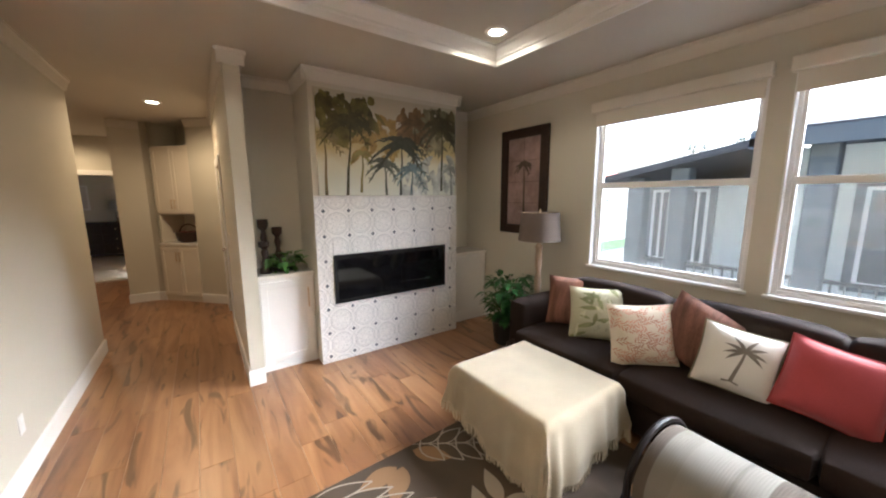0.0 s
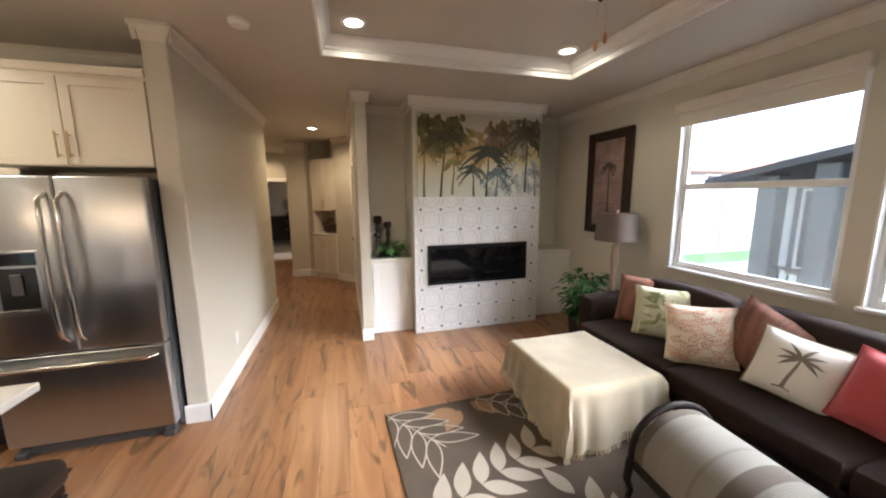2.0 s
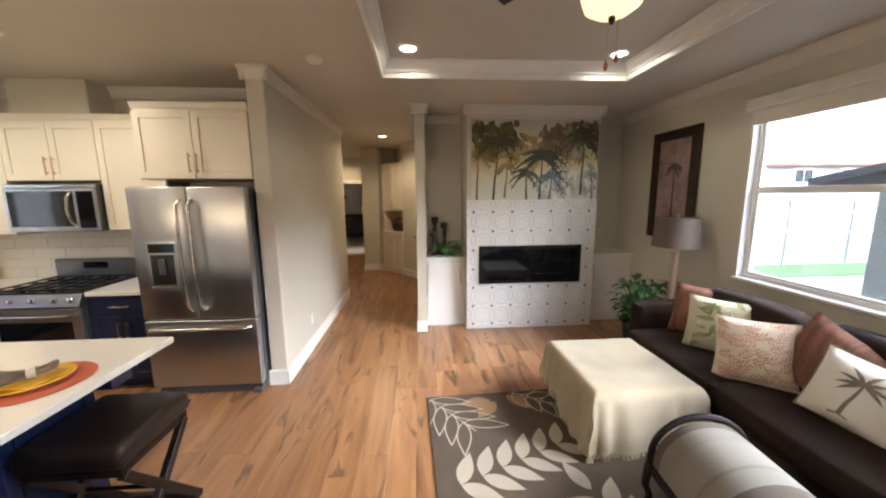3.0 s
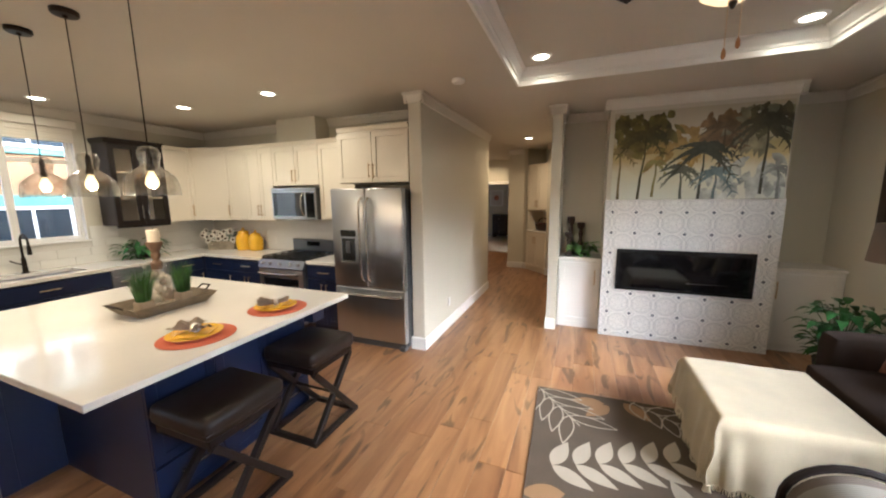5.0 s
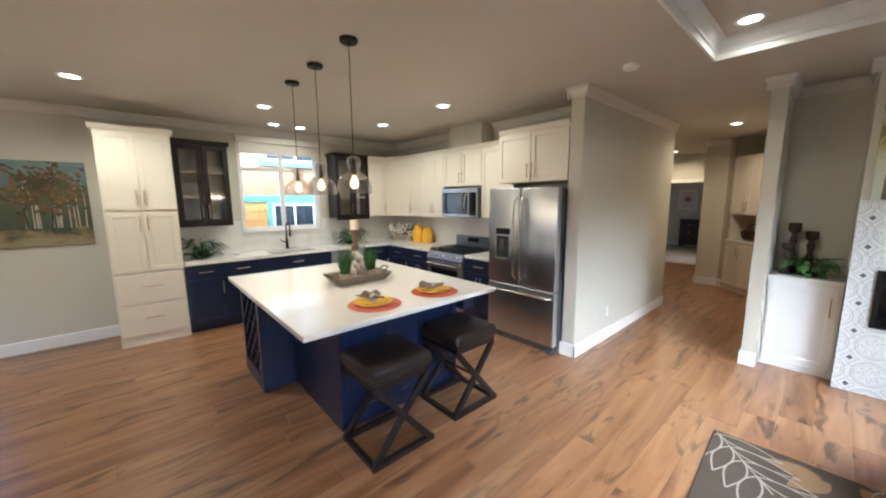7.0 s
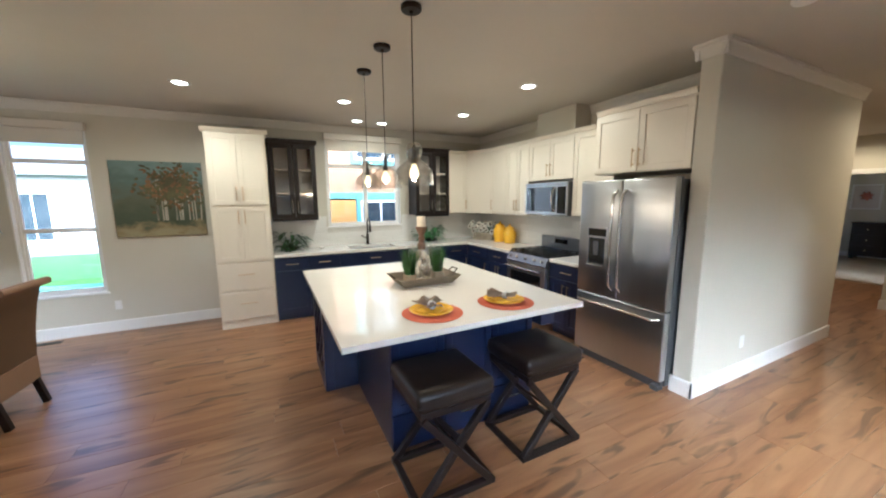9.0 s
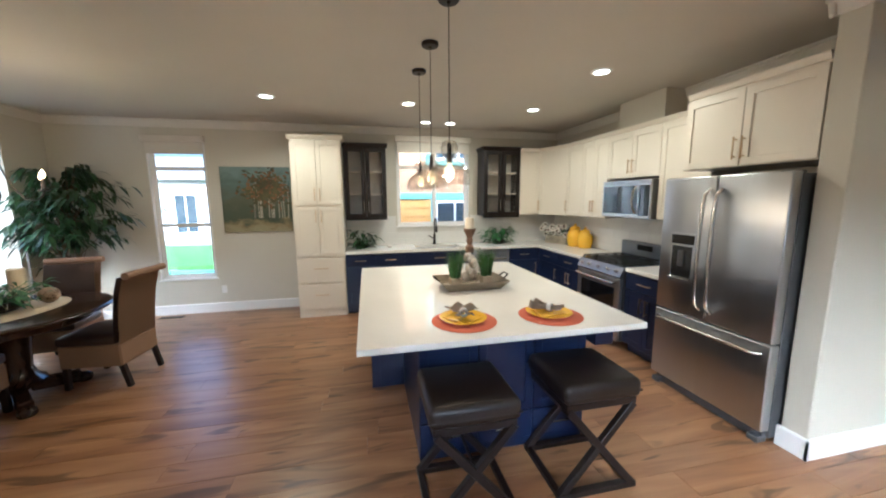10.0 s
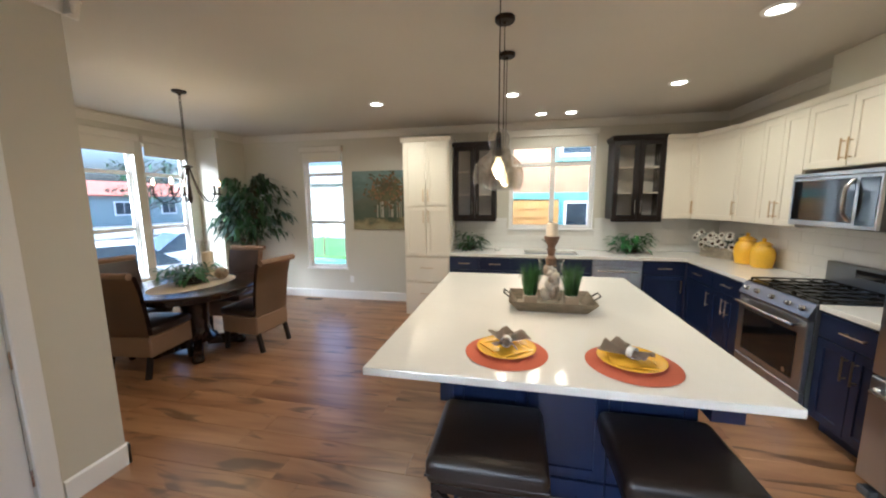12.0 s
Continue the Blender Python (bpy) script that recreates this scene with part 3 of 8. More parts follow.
def base_unit(at, w, d, label, doors=1, drawer=True, metal=BRASS, sides=("door",)):
    c = thing("base_cabinet", label, "cabinet", at, "navy base cabinets")
    carcass(c, NAVY, w, d, 0, 0.88)
    top = 0.865
    if drawer:
        f = flat_front(c, NAVY, 0, w, 0.70, top)
        pull(f, w / 2, 0.785, min(0.16, w * 0.45), False, metal)
        top = 0.695
    step = w / doors
    for k in range(doors):
        dd = shaker(c, NAVY, k * step, (k + 1) * step, 0.11, top)
        u = (k + 1) * step - 0.035 if (k == 0 and doors == 2) or doors == 1 else k * step + 0.035
        pull(dd, u, top - 0.13, 0.16, True, metal)
    return c


WEST = 90      # fronts that face +x
def west(y, x=-2.60):
    return pose(x, y, 0, 0, 0, 90)


# west run: fronts at x = -2.60, from the pantry to the corner
for y0, w, n, lab in ((0.475, 0.42, 1, "navy base cabinet with one drawer beside the pantry"), (0.895, 0.42, 1, "navy base cabinet with one drawer"),
                      (1.315, 1.03, 2, "navy sink base cabinet with two doors")):
    base_unit(west(y0), w, 0.59, lab, n, True)
base_unit(west(2.965), 0.455, 0.59, "navy base cabinet with drawer at the corner", 1, True)

dw = thing("dishwasher", "stainless steel dishwasher built in under the counter", "dishwasher", west(2.35))
part("body", box(B(), 0.005, 0.60, 0.0, 0.56, 0.10, 0.875), DARKSTEEL, dw)
part("door", box(B(), 0.008, 0.597, -0.022, 0.0, 0.11, 0.79, 0.006), STEEL, dw)
part("control_strip", box(B(), 0.008, 0.597, -0.024, 0.0, 0.795, 0.872, 0.004), STEEL, dw)
bm = B()
tube(bm, [(0.06, -0.055, 0.735), (0.545, -0.055, 0.735)], 0.010, 10), tube(bm, [(0.08, -0.02, 0.735), (0.08, -0.055, 0.735)], 0.008), tube(bm, [(0.525, -0.02, 0.735), (0.525, -0.055, 0.735)], 0.008)
part("handle", bm, CHROME, dw, "", True)
part("kick_plate", box(B(), 0.005, 0.60, 0.05, 0.07, 0, 0.10), BLACK, dw)

# corner and range run: fronts at y = 3.46
cc = thing("base_cabinet", "navy corner base cabinet with an angled door", "cabinet", pose(-2.60, 3.42, 0), "navy base cabinets")
bm = B()
for z0, z1 in ((0.10, 0.88),):
    f = [(-0.59, 0.0), (0.0, 0.0), (0.04, 0.04), (0.04, 0.63), (-0.59, 0.63)]
    lo, hi = [bm.verts.new((x, y, z0)) for x, y in f], [bm.verts.new((x, y, z1)) for x, y in f]
    bm.faces.new(lo[::-1]), bm.faces.new(hi)
    for i in range(5):
        bm.faces.new((lo[i], lo[(i + 1) % 5], hi[(i + 1) % 5], hi[i]))
part("body", bm, NAVY, cc)
part("kick_plate", box(B(), -0.55, 0.03, 0.10, 0.6, 0, 0.10), NAVY, cc)
base_unit(pose(-2.558, 3.46, 0), 0.558, 0.59, "navy base cabinet between corner and range", 1, True)
base_unit(pose(-2.0, 3.46, 0), 0.57, 0.59, "navy base cabinet with two doors beside the range", 2, True)
base_unit(pose(-0.66, 3.46, 0), 0.54, 0.59, "navy base cabinet with two doors beside the refrigerator", 2, True)

# counter: one continuous top with a sink cut-out, and the short top right of the range
SX0, SX1, SY0, SY1 = -3.06, -2.68, 1.50, 2.20
bm = B()
for x0, x1, y0, y1 in ((-3.195, -2.565, 0.475, SY0), (-3.195, SX0, SY0, SY1), (SX1, -2.565, SY0, SY1), (-3.195, -2.565, SY1, 4.065), (-2.565, -1.43, 3.425, 4.065)):
    box(bm, x0, x1, y0, y1, 0.882, 0.92, 0.0)
tagged(part("worktop", bm, QUARTZ), "white quartz worktop running round the kitchen corner", "worktop")
tagged(part("worktop", box(B(), -0.66, -0.115, 3.425, 4.065, 0.882, 0.92, 0.003), QUARTZ), "short white quartz worktop between range and refrigerator", "worktop")
sink = thing("sink", "stainless steel sink set under the white worktop", "sink", Matrix())
bm = B()
for x0, x1, y0, y1, z0, z1 in ((SX0 - 0.012, SX1 + 0.012, SY0 - 0.012, SY1 + 0.012, 0.695, 0.70), (SX0 - 0.012, SX0, SY0, SY1, 0.70, 0.881), (SX1, SX1 + 0.012, SY0, SY1, 0.70, 0.881),
                               (SX0, SX1, SY0 - 0.012, SY0, 0.70, 0.881), (SX0, SX1, SY1, SY1 + 0.012, 0.70, 0.881)):
    box(bm, x0, x1, y0, y1, z0, z1)
part("basin", bm, STEEL, sink)
part("drain", cyl(B(), 0.045, 0.04, 0.70, 0.704, 20, None, (-2.87, 1.85)), CHROME, sink)
fau = thing("faucet", "dark bronze pull-down kitchen faucet with a high arc", "faucet", pose(-3.12, 1.86, 0.92))
part("base", lathe(B(), [(0.032, 0), (0.032, 0.012), (0.022, 0.02), (0.019, 0.16), (0.017, 0.17)], 18), BRONZE, fau, "", True)
arc = [(0, 0, 0.17), (0, 0, 0.34)] + [(0.085 - 0.085 * math.cos(a), 0, 0.34 + 0.085 * math.sin(a)) for a in [k * math.pi / 8 for k in range(1, 9)]] + [(0.17, 0, 0.31)]
part("spout", tube(B(), arc, 0.011, 10), BRONZE, fau, "", True)
part("spray_head", lathe(B(), [(0.013, 0.21), (0.019, 0.22), (0.016, 0.30), (0.012, 0.315)], 14, Matrix.Translation((0.17, 0, 0))), BRONZE, fau, "", True)
part("lever", tube(B(), [(0, -0.02, 0.10), (0, -0.05, 0.115), (0.0, -0.10, 0.15)], 0.007, 8), BRONZE, fau, "", True)

# backsplash: white wall tiles, each a piece
SPLASH = surface("white_gloss_tile", (0.80, 0.79, 0.76), 0.12, vary=0.015, grain=25, broad=4, relief=0.06)
GROUT = surface("pale_grout", (0.70, 0.68, 0.64), 0.9, vary=0.04)


def tile_mesh(w, h, d=0.007):
    bm = B()
    box(bm, 0.001, w - 0.001, -d, 0, 0.001, h - 0.001, 0.0015)
    me = bpy.data.meshes.new("tile")
    bm.to_mesh(me)
    bm.free()
    me.materials.append(SPLASH)
    return me


TILES = {}


def tiled(name, at, length, z0, z1, gaps, label):
    """White wall tiles in staggered rows; gaps are (u0, u1, zlow, zhigh) left free."""
    p = thing(name, label, "tiles", at)
    p["kind"] = "structure"
    bm = B()
    us = sorted({0.0, length, *[g for q in gaps for g in q[:2]]})
    for u0, u1 in zip(us, us[1:]):
        um = (u0 + u1) / 2
        top = z1
        for g0, g1, h0, h1 in gaps:
            if g0 <= um <= g1:
                top = min(top, h0)
        if top - z0 > 0.01:
            box(bm, u0, u1, -0.003, 0.0, z0, top)
    part("grout", bm, GROUT, p)
    W, H = 0.305, 0.102
    z, row = z0, 0
    while z < z1 - 0.01:
        h = min(H, z1 - z)
        u = -(row % 2) * W / 2
        while u < length - 0.005:
            a, b = max(u, 0), min(u + W, length)
            u += W
            for g0, g1, h0, h1 in gaps:
                if h0 < z + h - 0.01 and h1 > z + 0.01:
                    if a >= g0 and b <= g1:
                        a = b
                    elif a < g0 < b <= g1:
                        b = g0
                    elif g0 <= a < g1 < b:
                        a = g1
            if b - a < 0.02:
                continue
            key = (round(b - a, 3), round(h, 3))
            if key not in TILES:
                TILES[key] = tile_mesh(*key)
            o = new("tile", TILES[key])
            o.parent, o.location = p, (a, -0.002, z)
        z += H
        row += 1
    return p


tiled("wall_tiles_west", pose(XW + 0.001, 0.475, 0, 0, 0, 90), 3.59, 0.921, 1.385, [(0.775, 2.005, 1.195, 9)], "white glossy wall tiles behind the sink")
tiled("wall_tiles_range", pose(-3.19, 4.069, 0), 3.08, 0.921, 1.42, [], "white glossy wall tiles behind the range")

# pantry cabinet
pan = thing("pantry_cabinet", "tall cream-white pantry cabinet with two door pairs and drawers", "cabinet", west(-0.18))
W = 0.65
carcass(pan, CABWHITE, W, 0.59, 0, 2.45, False)
bm = B()
extrude_profile(bm, [(0, 0), (0.0, 0.055), (0.035, 0.055), (0.030, 0.035), (0.012, 0.0)], (-0.03, 0, 2.45), (W + 0.03, 0, 2.45), (0, -1, 0))
extrude_profile(bm, [(0, 0), (0.0, 0.055), (0.035, 0.055), (0.030, 0.035), (0.012, 0.0)], (0, 0, 2.45), (0, 0.59, 2.45), (-1, 0, 0))
extrude_profile(bm, [(0, 0), (0.0, 0.055), (0.035, 0.055), (0.030, 0.035), (0.012, 0.0)], (W, 0, 2.45), (W, 0.59, 2.45), (1, 0, 0))
box(bm, 0, W, 0, 0.59, 2.45, 2.503)
part("crown", bm, CABWHITE, pan)
for z0, z1, hz in ((1.58, 2.43, 1.72), (0.87, 1.555, 1.43)):
    for k in (0, 1):
        d = shaker(pan, CABWHITE, 0.015 + k * 0.31, 0.015 + (k + 1) * 0.31, z0, z1)
        pull(d, 0.325 + (k - 0.5) * 0.07, hz, 0.17, True, BRASS)
for z0, z1 in ((0.50, 0.845), (0.115, 0.475)):
    d = flat_front(pan, CABWHITE, 0.015, 0.635, z0, z1)
    pull(d, 0.325, (z0 + z1) / 2 + 0.03, 0.19, False, BRASS)


# glass-front espresso wall cabinets
SMOKE = clear_glass("cabinet_glass", (0.93, 0.92, 0.90), 0.05)


def glass_cabinet(y0, w, label):
    c = thing("wall_cabinet", label, "cabinet", west(y0, -2.875), "espresso glass cabinets")
    bm = B()
    d, z0, z1 = 0.315, 1.38, 2.40
    box(bm, 0, 0.02, 0, d, z0, z1), box(bm, w - 0.02, w, 0, d, z0, z1), box(bm, 0.02, w - 0.02, 0, d, z0, z0 + 0.02), box(bm, 0.02, w - 0.02, 0, d, z1 - 0.02, z1)
    part("body", bm, ESPRESSO, c)
    part("back_panel", box(B(), 0.02, w - 0.02, d - 0.012, d - 0.002, z0 + 0.02, z1 - 0.02), surface("cabinet_inside", (0.62, 0.59, 0.54), 0.6), c, "pale inside back")
    for z in (1.72, 2.05):
        part("shelf", box(B(), 0.021, w - 0.021, 0.03, d - 0.013, z, z + 0.018), CABWHITE, c, "pale shelf")
    bm = B()
    prof = [(0, 0), (0.0, 0.06), (0.03, 0.06), (0.024, 0.035), (0.008, 0.0)]
    extrude_profile(bm, prof, (-0.024, 0, z1), (w + 0.024, 0, z1), (0, -1, 0)), extrude_profile(bm, prof, (0, 0, z1), (0, d, z1), (-1, 0, 0)), extrude_profile(bm, prof, (w, 0, z1), (w, d, z1), (1, 0, 0))
    box(bm, 0, w, 0, d, z1, z1 + 0.058)
    part("crown", bm, ESPRESSO, c)
    part("light_rail", box(B(), 0, w, -0.01, 0.012, z0 - 0.03, z0, 0.003), ESPRESSO, c)
    for k in (0, 1):
        dd = shaker(c, ESPRESSO, k * w / 2, (k + 1) * w / 2, z0, z1, 0.06, "door", SMOKE)
        pull(dd, w / 2 + (k - 0.5) * 0.07, 1.55, 0.17, True, CHROME)
    return c


glass_cabinet(0.492, 0.60, "espresso wall cabinet with two glass doors beside the pantry")
glass_cabinet(2.615, 0.61, "espresso wall cabinet with two glass doors beside the sink window")
# stacked dishes seen through the glass
DISH = surface("white_porcelain", (0.78, 0.77, 0.74), 0.15, vary=0.02, relief=0.0)


def upper(at, w, d, z0, z1, label, doors=1, knob_right=True, handle=True):
    c = thing("wall_cabinet", label, "cabinet", at, "cream upper cabinets")
    part("body", box(B(), 0, w, 0, d, z0, z1, 0.001), CABWHITE, c)
    step = w / doors
    for k in range(doors):
        dd = shaker(c, CABWHITE, k * step, (k + 1) * step, z0 + 0.004, z1 - 0.02)
        if handle:
            u = (k + 1) * step - 0.03 if (doors == 2 and k == 0) or (doors == 1 and knob_right) else k * step + 0.03
            pull(dd, u, z0 + 0.15 if z1 - z0 > 0.7 else z0 + 0.13, 0.16, True, BRASS)
    bm = B()
    extrude_profile(bm, [(0, 0), (0.0, 0.045), (0.030, 0.045), (0.024, 0.028), (0.010, 0.0)], (0, 0, z1), (w, 0, z1), (0, -1, 0))
    box(bm, 0, w, 0, d, z1, z1 + 0.044)
    part("crown", bm, CABWHITE, c)
    return c


upper(west(3.227, -2.875), 0.345, 0.315, 1.39, 2.40, "narrow cream upper cabinet beside the espresso one")
# angled corner unit
A0, A1 = Vector((-2.875, 3.575, 0)), Vector((-2.345, 3.755, 0))
ang = math.degrees(math.atan2(A1.y - A0.y, A1.x - A0.x))
upper(pose(A0.x, A0.y, 0, 0, 0, ang), (A1 - A0).length, 0.18, 1.39, 2.40, "cream corner upper cabinet", 1, False)
upper(pose(-2.342, 3.757, 0), 0.385, 0.305, 1.39, 2.40, "narrow cream upper cabinet", 1, False)
upper(pose(-1.955, 3.757, 0), 0.525, 0.305, 1.39, 2.40, "cream upper cabinet with two doors beside the microwave", 2)
upper(pose(-1.428, 3.757, 0), 0.785, 0.305, 1.87, 2.40, "cream upper cabinet over the microwave", 2)
upper(pose(-0.641, 3.757, 0), 0.555, 0.305, 1.42, 2.40, "cream upper cabinet beside the refrigerator", 1, True, False)
fc = upper(pose(-0.085, 3.45, 0), 0.908, 0.61, 1.865, 2.43, "deep cream cabinet over the refrigerator", 2)
tagged(part("duct_box", box(B(), -1.36, -0.70, 3.80, 4.068, 2.447, CH - 0.002, 0.003), WALL), "greige boxed-in duct above the cabinets", "duct box", "", "structure")

# range
rg = thing("range", "stainless steel gas range with black oven window", "stove", pose(-1.425, 3.40, 0))
W = 0.76
part("body", box(B(), 0, W, 0.02, 0.655, 0.10, 0.905), DARKSTEEL, rg)
part("oven_door", box(B(), 0.005, W - 0.005, -0.02, 0.02, 0.265, 0.79, 0.006), STEEL, rg)
part("oven_window", box(B(), 0.085, W - 0.085, -0.023, -0.012, 0.32, 0.68, 0.004), BLACKGLASS, rg)
bm = B()
tube(bm, [(0.05, -0.075, 0.745), (W / 2, -0.082, 0.745), (W - 0.05, -0.075, 0.745)], 0.013, 10)
for u in (0.06, W - 0.06):
    tube(bm, [(u, -0.018, 0.745), (u, -0.075, 0.745)], 0.010, 8)
part("oven_handle", bm, CHROME, rg, "", True)
part("drawer", box(B(), 0.005, W - 0.005, -0.018, 0.02, 0.10, 0.258, 0.006), STEEL, rg)
bm = B()
f = [(-0.022, 0.795), (-0.030, 0.815), (0.015, 0.912), (0.06, 0.912), (0.06, 0.795)]
lo, hi = [bm.verts.new((0.002, y, z)) for y, z in f], [bm.verts.new((W - 0.002, y, z)) for y, z in f]
bm.faces.new(lo), bm.faces.new(hi[::-1])
for i in range(5):
    bm.faces.new((lo[i], lo[(i + 1) % 5], hi[(i + 1) % 5], hi[i]))
part("control_panel", bm, STEEL2, rg)
for u in (0.08, 0.21, 0.38, 0.55, 0.68):
    part("knob", lathe(B(), [(0.021, 0), (0.021, 0.006), (0.016, 0.010), (0.014, 0.028), (0.011, 0.030)], 16, pose(u, -0.008, 0.862, 66, 0, 0)), CHROME, rg, "", True)
part("cooktop", box(B(), 0.0, W, 0.03, 0.60, 0.906, 0.922, 0.004), BLACK, rg)
for gx in (0.02, 0.265, 0.51):
    bm = B()
    w = 0.23
    for k in range(2):
        beam(bm, (gx + k * w, 0.05, 0.945), (gx + k * w, 0.585, 0.945), 0.014, 0.014)
    for yy in (0.05, 0.18, 0.318, 0.455, 0.585):
        beam(bm, (gx, yy, 0.945), (gx + w, yy, 0.945), 0.014, 0.012)
    beam(bm, (gx + w / 2, 0.05, 0.945), (gx + w / 2, 0.585, 0.945), 0.012, 0.012)
    for u in (gx, gx + w):
        for yy in (0.05, 0.585):
            beam(bm, (u, yy, 0.92), (u, yy, 0.945), 0.014, 0.014)
    part("grate", bm, BLACK, rg, "black cast iron grate")
for u, v in ((0.135, 0.18), (0.135, 0.455), (0.38, 0.318), (0.625, 0.18), (0.625, 0.455)):
    part("burner", lathe(B(), [(0.05, 0.922), (0.05, 0.93), (0.034, 0.932), (0.034, 0.938), (0.0, 0.939)], 18, Matrix.Translation((u, v, 0))), BLACK, rg, "", True)
part("back_guard", box(B(), 0, W, 0.60, 0.655, 0.905, 1.115, 0.006), STEEL2, rg)
part("display", box(B(), 0.27, 0.50, 0.596, 0.602, 1.02, 1.085, 0.002), BLACKGLASS, rg, "black clock display")
part("logo_badge", cyl(B(), 0.020, 0.020, 0, 0.003, 20, pose(0.60, -0.023, 0.36, 90, 0, 0)), CHROME, rg)

# microwave
mw = thing("microwave", "stainless steel microwave hung under the upper cabinet", "microwave", pose(-1.415, 3.68, 1.42))
W, H = 0.76, 0.42
part("body", box(B(), 0, W, 0.01, 0.38, 0, H, 0.003), DARKSTEEL, mw)
part("door", box(B(), 0.003, W - 0.003, -0.012, 0.012, 0.004, H - 0.035, 0.005), STEEL, mw)
part("door_window", box(B(), 0.03, 0.575, -0.015, -0.008, 0.045, H - 0.06, 0.004), BLACKGLASS, mw)
part("control_pad", box(B(), 0.60, W - 0.02, -0.015, -0.008, 0.03, H - 0.06, 0.003), BLACKGLASS, mw)
part("vent_grille", box(B(), 0.003, W - 0.003, -0.008, 0.012, H - 0.031, H - 0.002, 0.003), STEEL, mw)
part("handle", tube(B(), [(0.56, -0.015, 0.06), (0.56, -0.055, 0.11), (0.56, -0.066, 0.20), (0.56, -0.055, 0.30), (0.56, -0.015, 0.35)], 0.013, 10), CHROME, mw, "", True)

# refrigerator
fr = thing("refrigerator", "stainless steel french-door refrigerator with bottom freezer", "refrigerator", pose(-0.10, 3.285, 0))
W, H = 0.912, 1.80
part("body", box(B(), 0.004, W - 0.004, 0.085, 0.76, 0.03, H - 0.015, 0.004), DARKSTEEL, fr, "dark grey side panels")
part("base_grille", box(B(), 0.02, W - 0.02, 0.05, 0.085, 0.0, 0.085, 0.004), DARKSTEEL, fr)
for u0, u1, nm in ((0.0, W / 2 - 0.003, "left"), (W / 2 + 0.003, W, "right")):
    d = part("door", box(B(), u0, u1, 0, 0.078, 0.70, H, 0.012, None, 3), STEEL, fr, "", True)
    u = (W / 2 - 0.045) if nm == "left" else (W / 2 + 0.045)
    pts = [(u, -0.005, 0.78), (u, -0.055, 0.83)] + [(u, -0.062 - 0.010 * math.sin(math.pi * k / 6), 0.90 + k * 0.115) for k in range(7)] + [(u, -0.055, 1.66), (u, -0.005, 1.70)]
    bm = tube(B(), pts, 0.0135, 10)
    part("handle", bm, CHROME, d, "", True)
fz = part("freezer_drawer", box(B(), 0, W, 0, 0.078, 0.09, 0.69, 0.012, None, 3), STEEL, fr, "", True)
part("handle", tube(B(), [(0.05, -0.005, 0.625), (0.075, -0.05, 0.625), (W / 2, -0.062, 0.628), (W - 0.075, -0.05, 0.625), (W - 0.05, -0.005, 0.625)], 0.0135, 10), CHROME, fz, "", True)
disp = part("dispenser", box(B(), 0.10, 0.335, -0.004, 0.01, 0.96, 1.36, 0.006), STEEL, fr, "water dispenser recess")
part("dispenser_panel", box(B(), 0.115, 0.32, -0.006, -0.002, 1.27, 1.345, 0.002), BLACKGLASS, disp)
# no hollow is cut: the recess's shade is put into this flat plate's black
part("dispenser_well", box(B(), 0.125, 0.31, -0.007, -0.003, 1.0, 1.255, 0.004), BLACK, disp)
part("paddle", box(B(), 0.19, 0.245, -0.022, -0.007, 1.09, 1.22, 0.006), DARKSTEEL, disp)
part("drip_tray", box(B(), 0.12, 0.315, -0.028, -0.004, 0.985, 1.0, 0.003), CHROME, disp)
for u in (0.05, W - 0.05):
    part("foot", box(B(), u - 0.035, u + 0.035, 0.005, 0.09, 0, 0.045, 0.006), DARKSTEEL, fr)
    part("hinge_cover", box(B(), u - 0.04, u + 0.04, 0.02, 0.12, H - 0.014, H + 0.004, 0.004), DARKSTEEL, fr)

# island
isl = thing("kitchen_island", "navy kitchen island with wine lattice end", "island", Matrix())
part("body", box(B(), -0.50, 0.44, 1.065, 2.20, 0.0, 0.885, 0.002), NAVY, isl)
part("wide_end", box(B(), -1.15, -0.50, 0.86, 2.30, 0.0, 0.885, 0.002), NAVY, isl)
part("apron", box(B(), -0.50, 0.55, 2.20, 2.33, 0.70, 0.885, 0.002), NAVY, isl)
bm = B()
for x0, x1, z0, z1 in ((-1.15, -1.09, 0, 0.885), (-0.58, -0.50, 0, 0.885), (-1.09, -0.58, 0, 0.13), (-1.09, -0.58, 0.80, 0.885)):
    box(bm, x0, x1, 0.785, 0.86, z0, z1, 0.002)
rack = part("wine_rack", bm, NAVY, isl, "navy wine rack frame")
part("rack_back", box(B(), -1.09, -0.58, 0.855, 0.8595, 0.13, 0.80), BLACK, rack)
LX0, LX1, LZ0, LZ1 = -1.09, -0.58, 0.13, 0.80
for s in (1, -1):
    for c in np.arange(-0.9, 1.4, 0.165):
        # a slat along z = s * (x - LX0) + c, clipped to the opening
        pts = []
        for xx in (LX0, LX1):
            zz = LZ0 + s * (xx - LX0) + c
            if LZ0 <= zz <= LZ1:
                pts.append((xx, zz))
        for zz in (LZ0, LZ1):
            xx = LX0 + s * (zz - LZ0 - c)
            if LX0 < xx < LX1:
                pts.append((xx, zz))
        if len(pts) >= 2 and math.dist(pts[0], pts[1]) > 0.06:
            yy = 0.800 if s > 0 else 0.822
            beam(bm := B(), (pts[0][0], yy, pts[0][1]), (pts[1][0], yy, pts[1][1]), 0.018, 0.020, 0.001)
            part("lattice_slat", bm, NAVY, rack)
fr_isl = pose(0.44, 1.065, 0, 0, 0, 90)
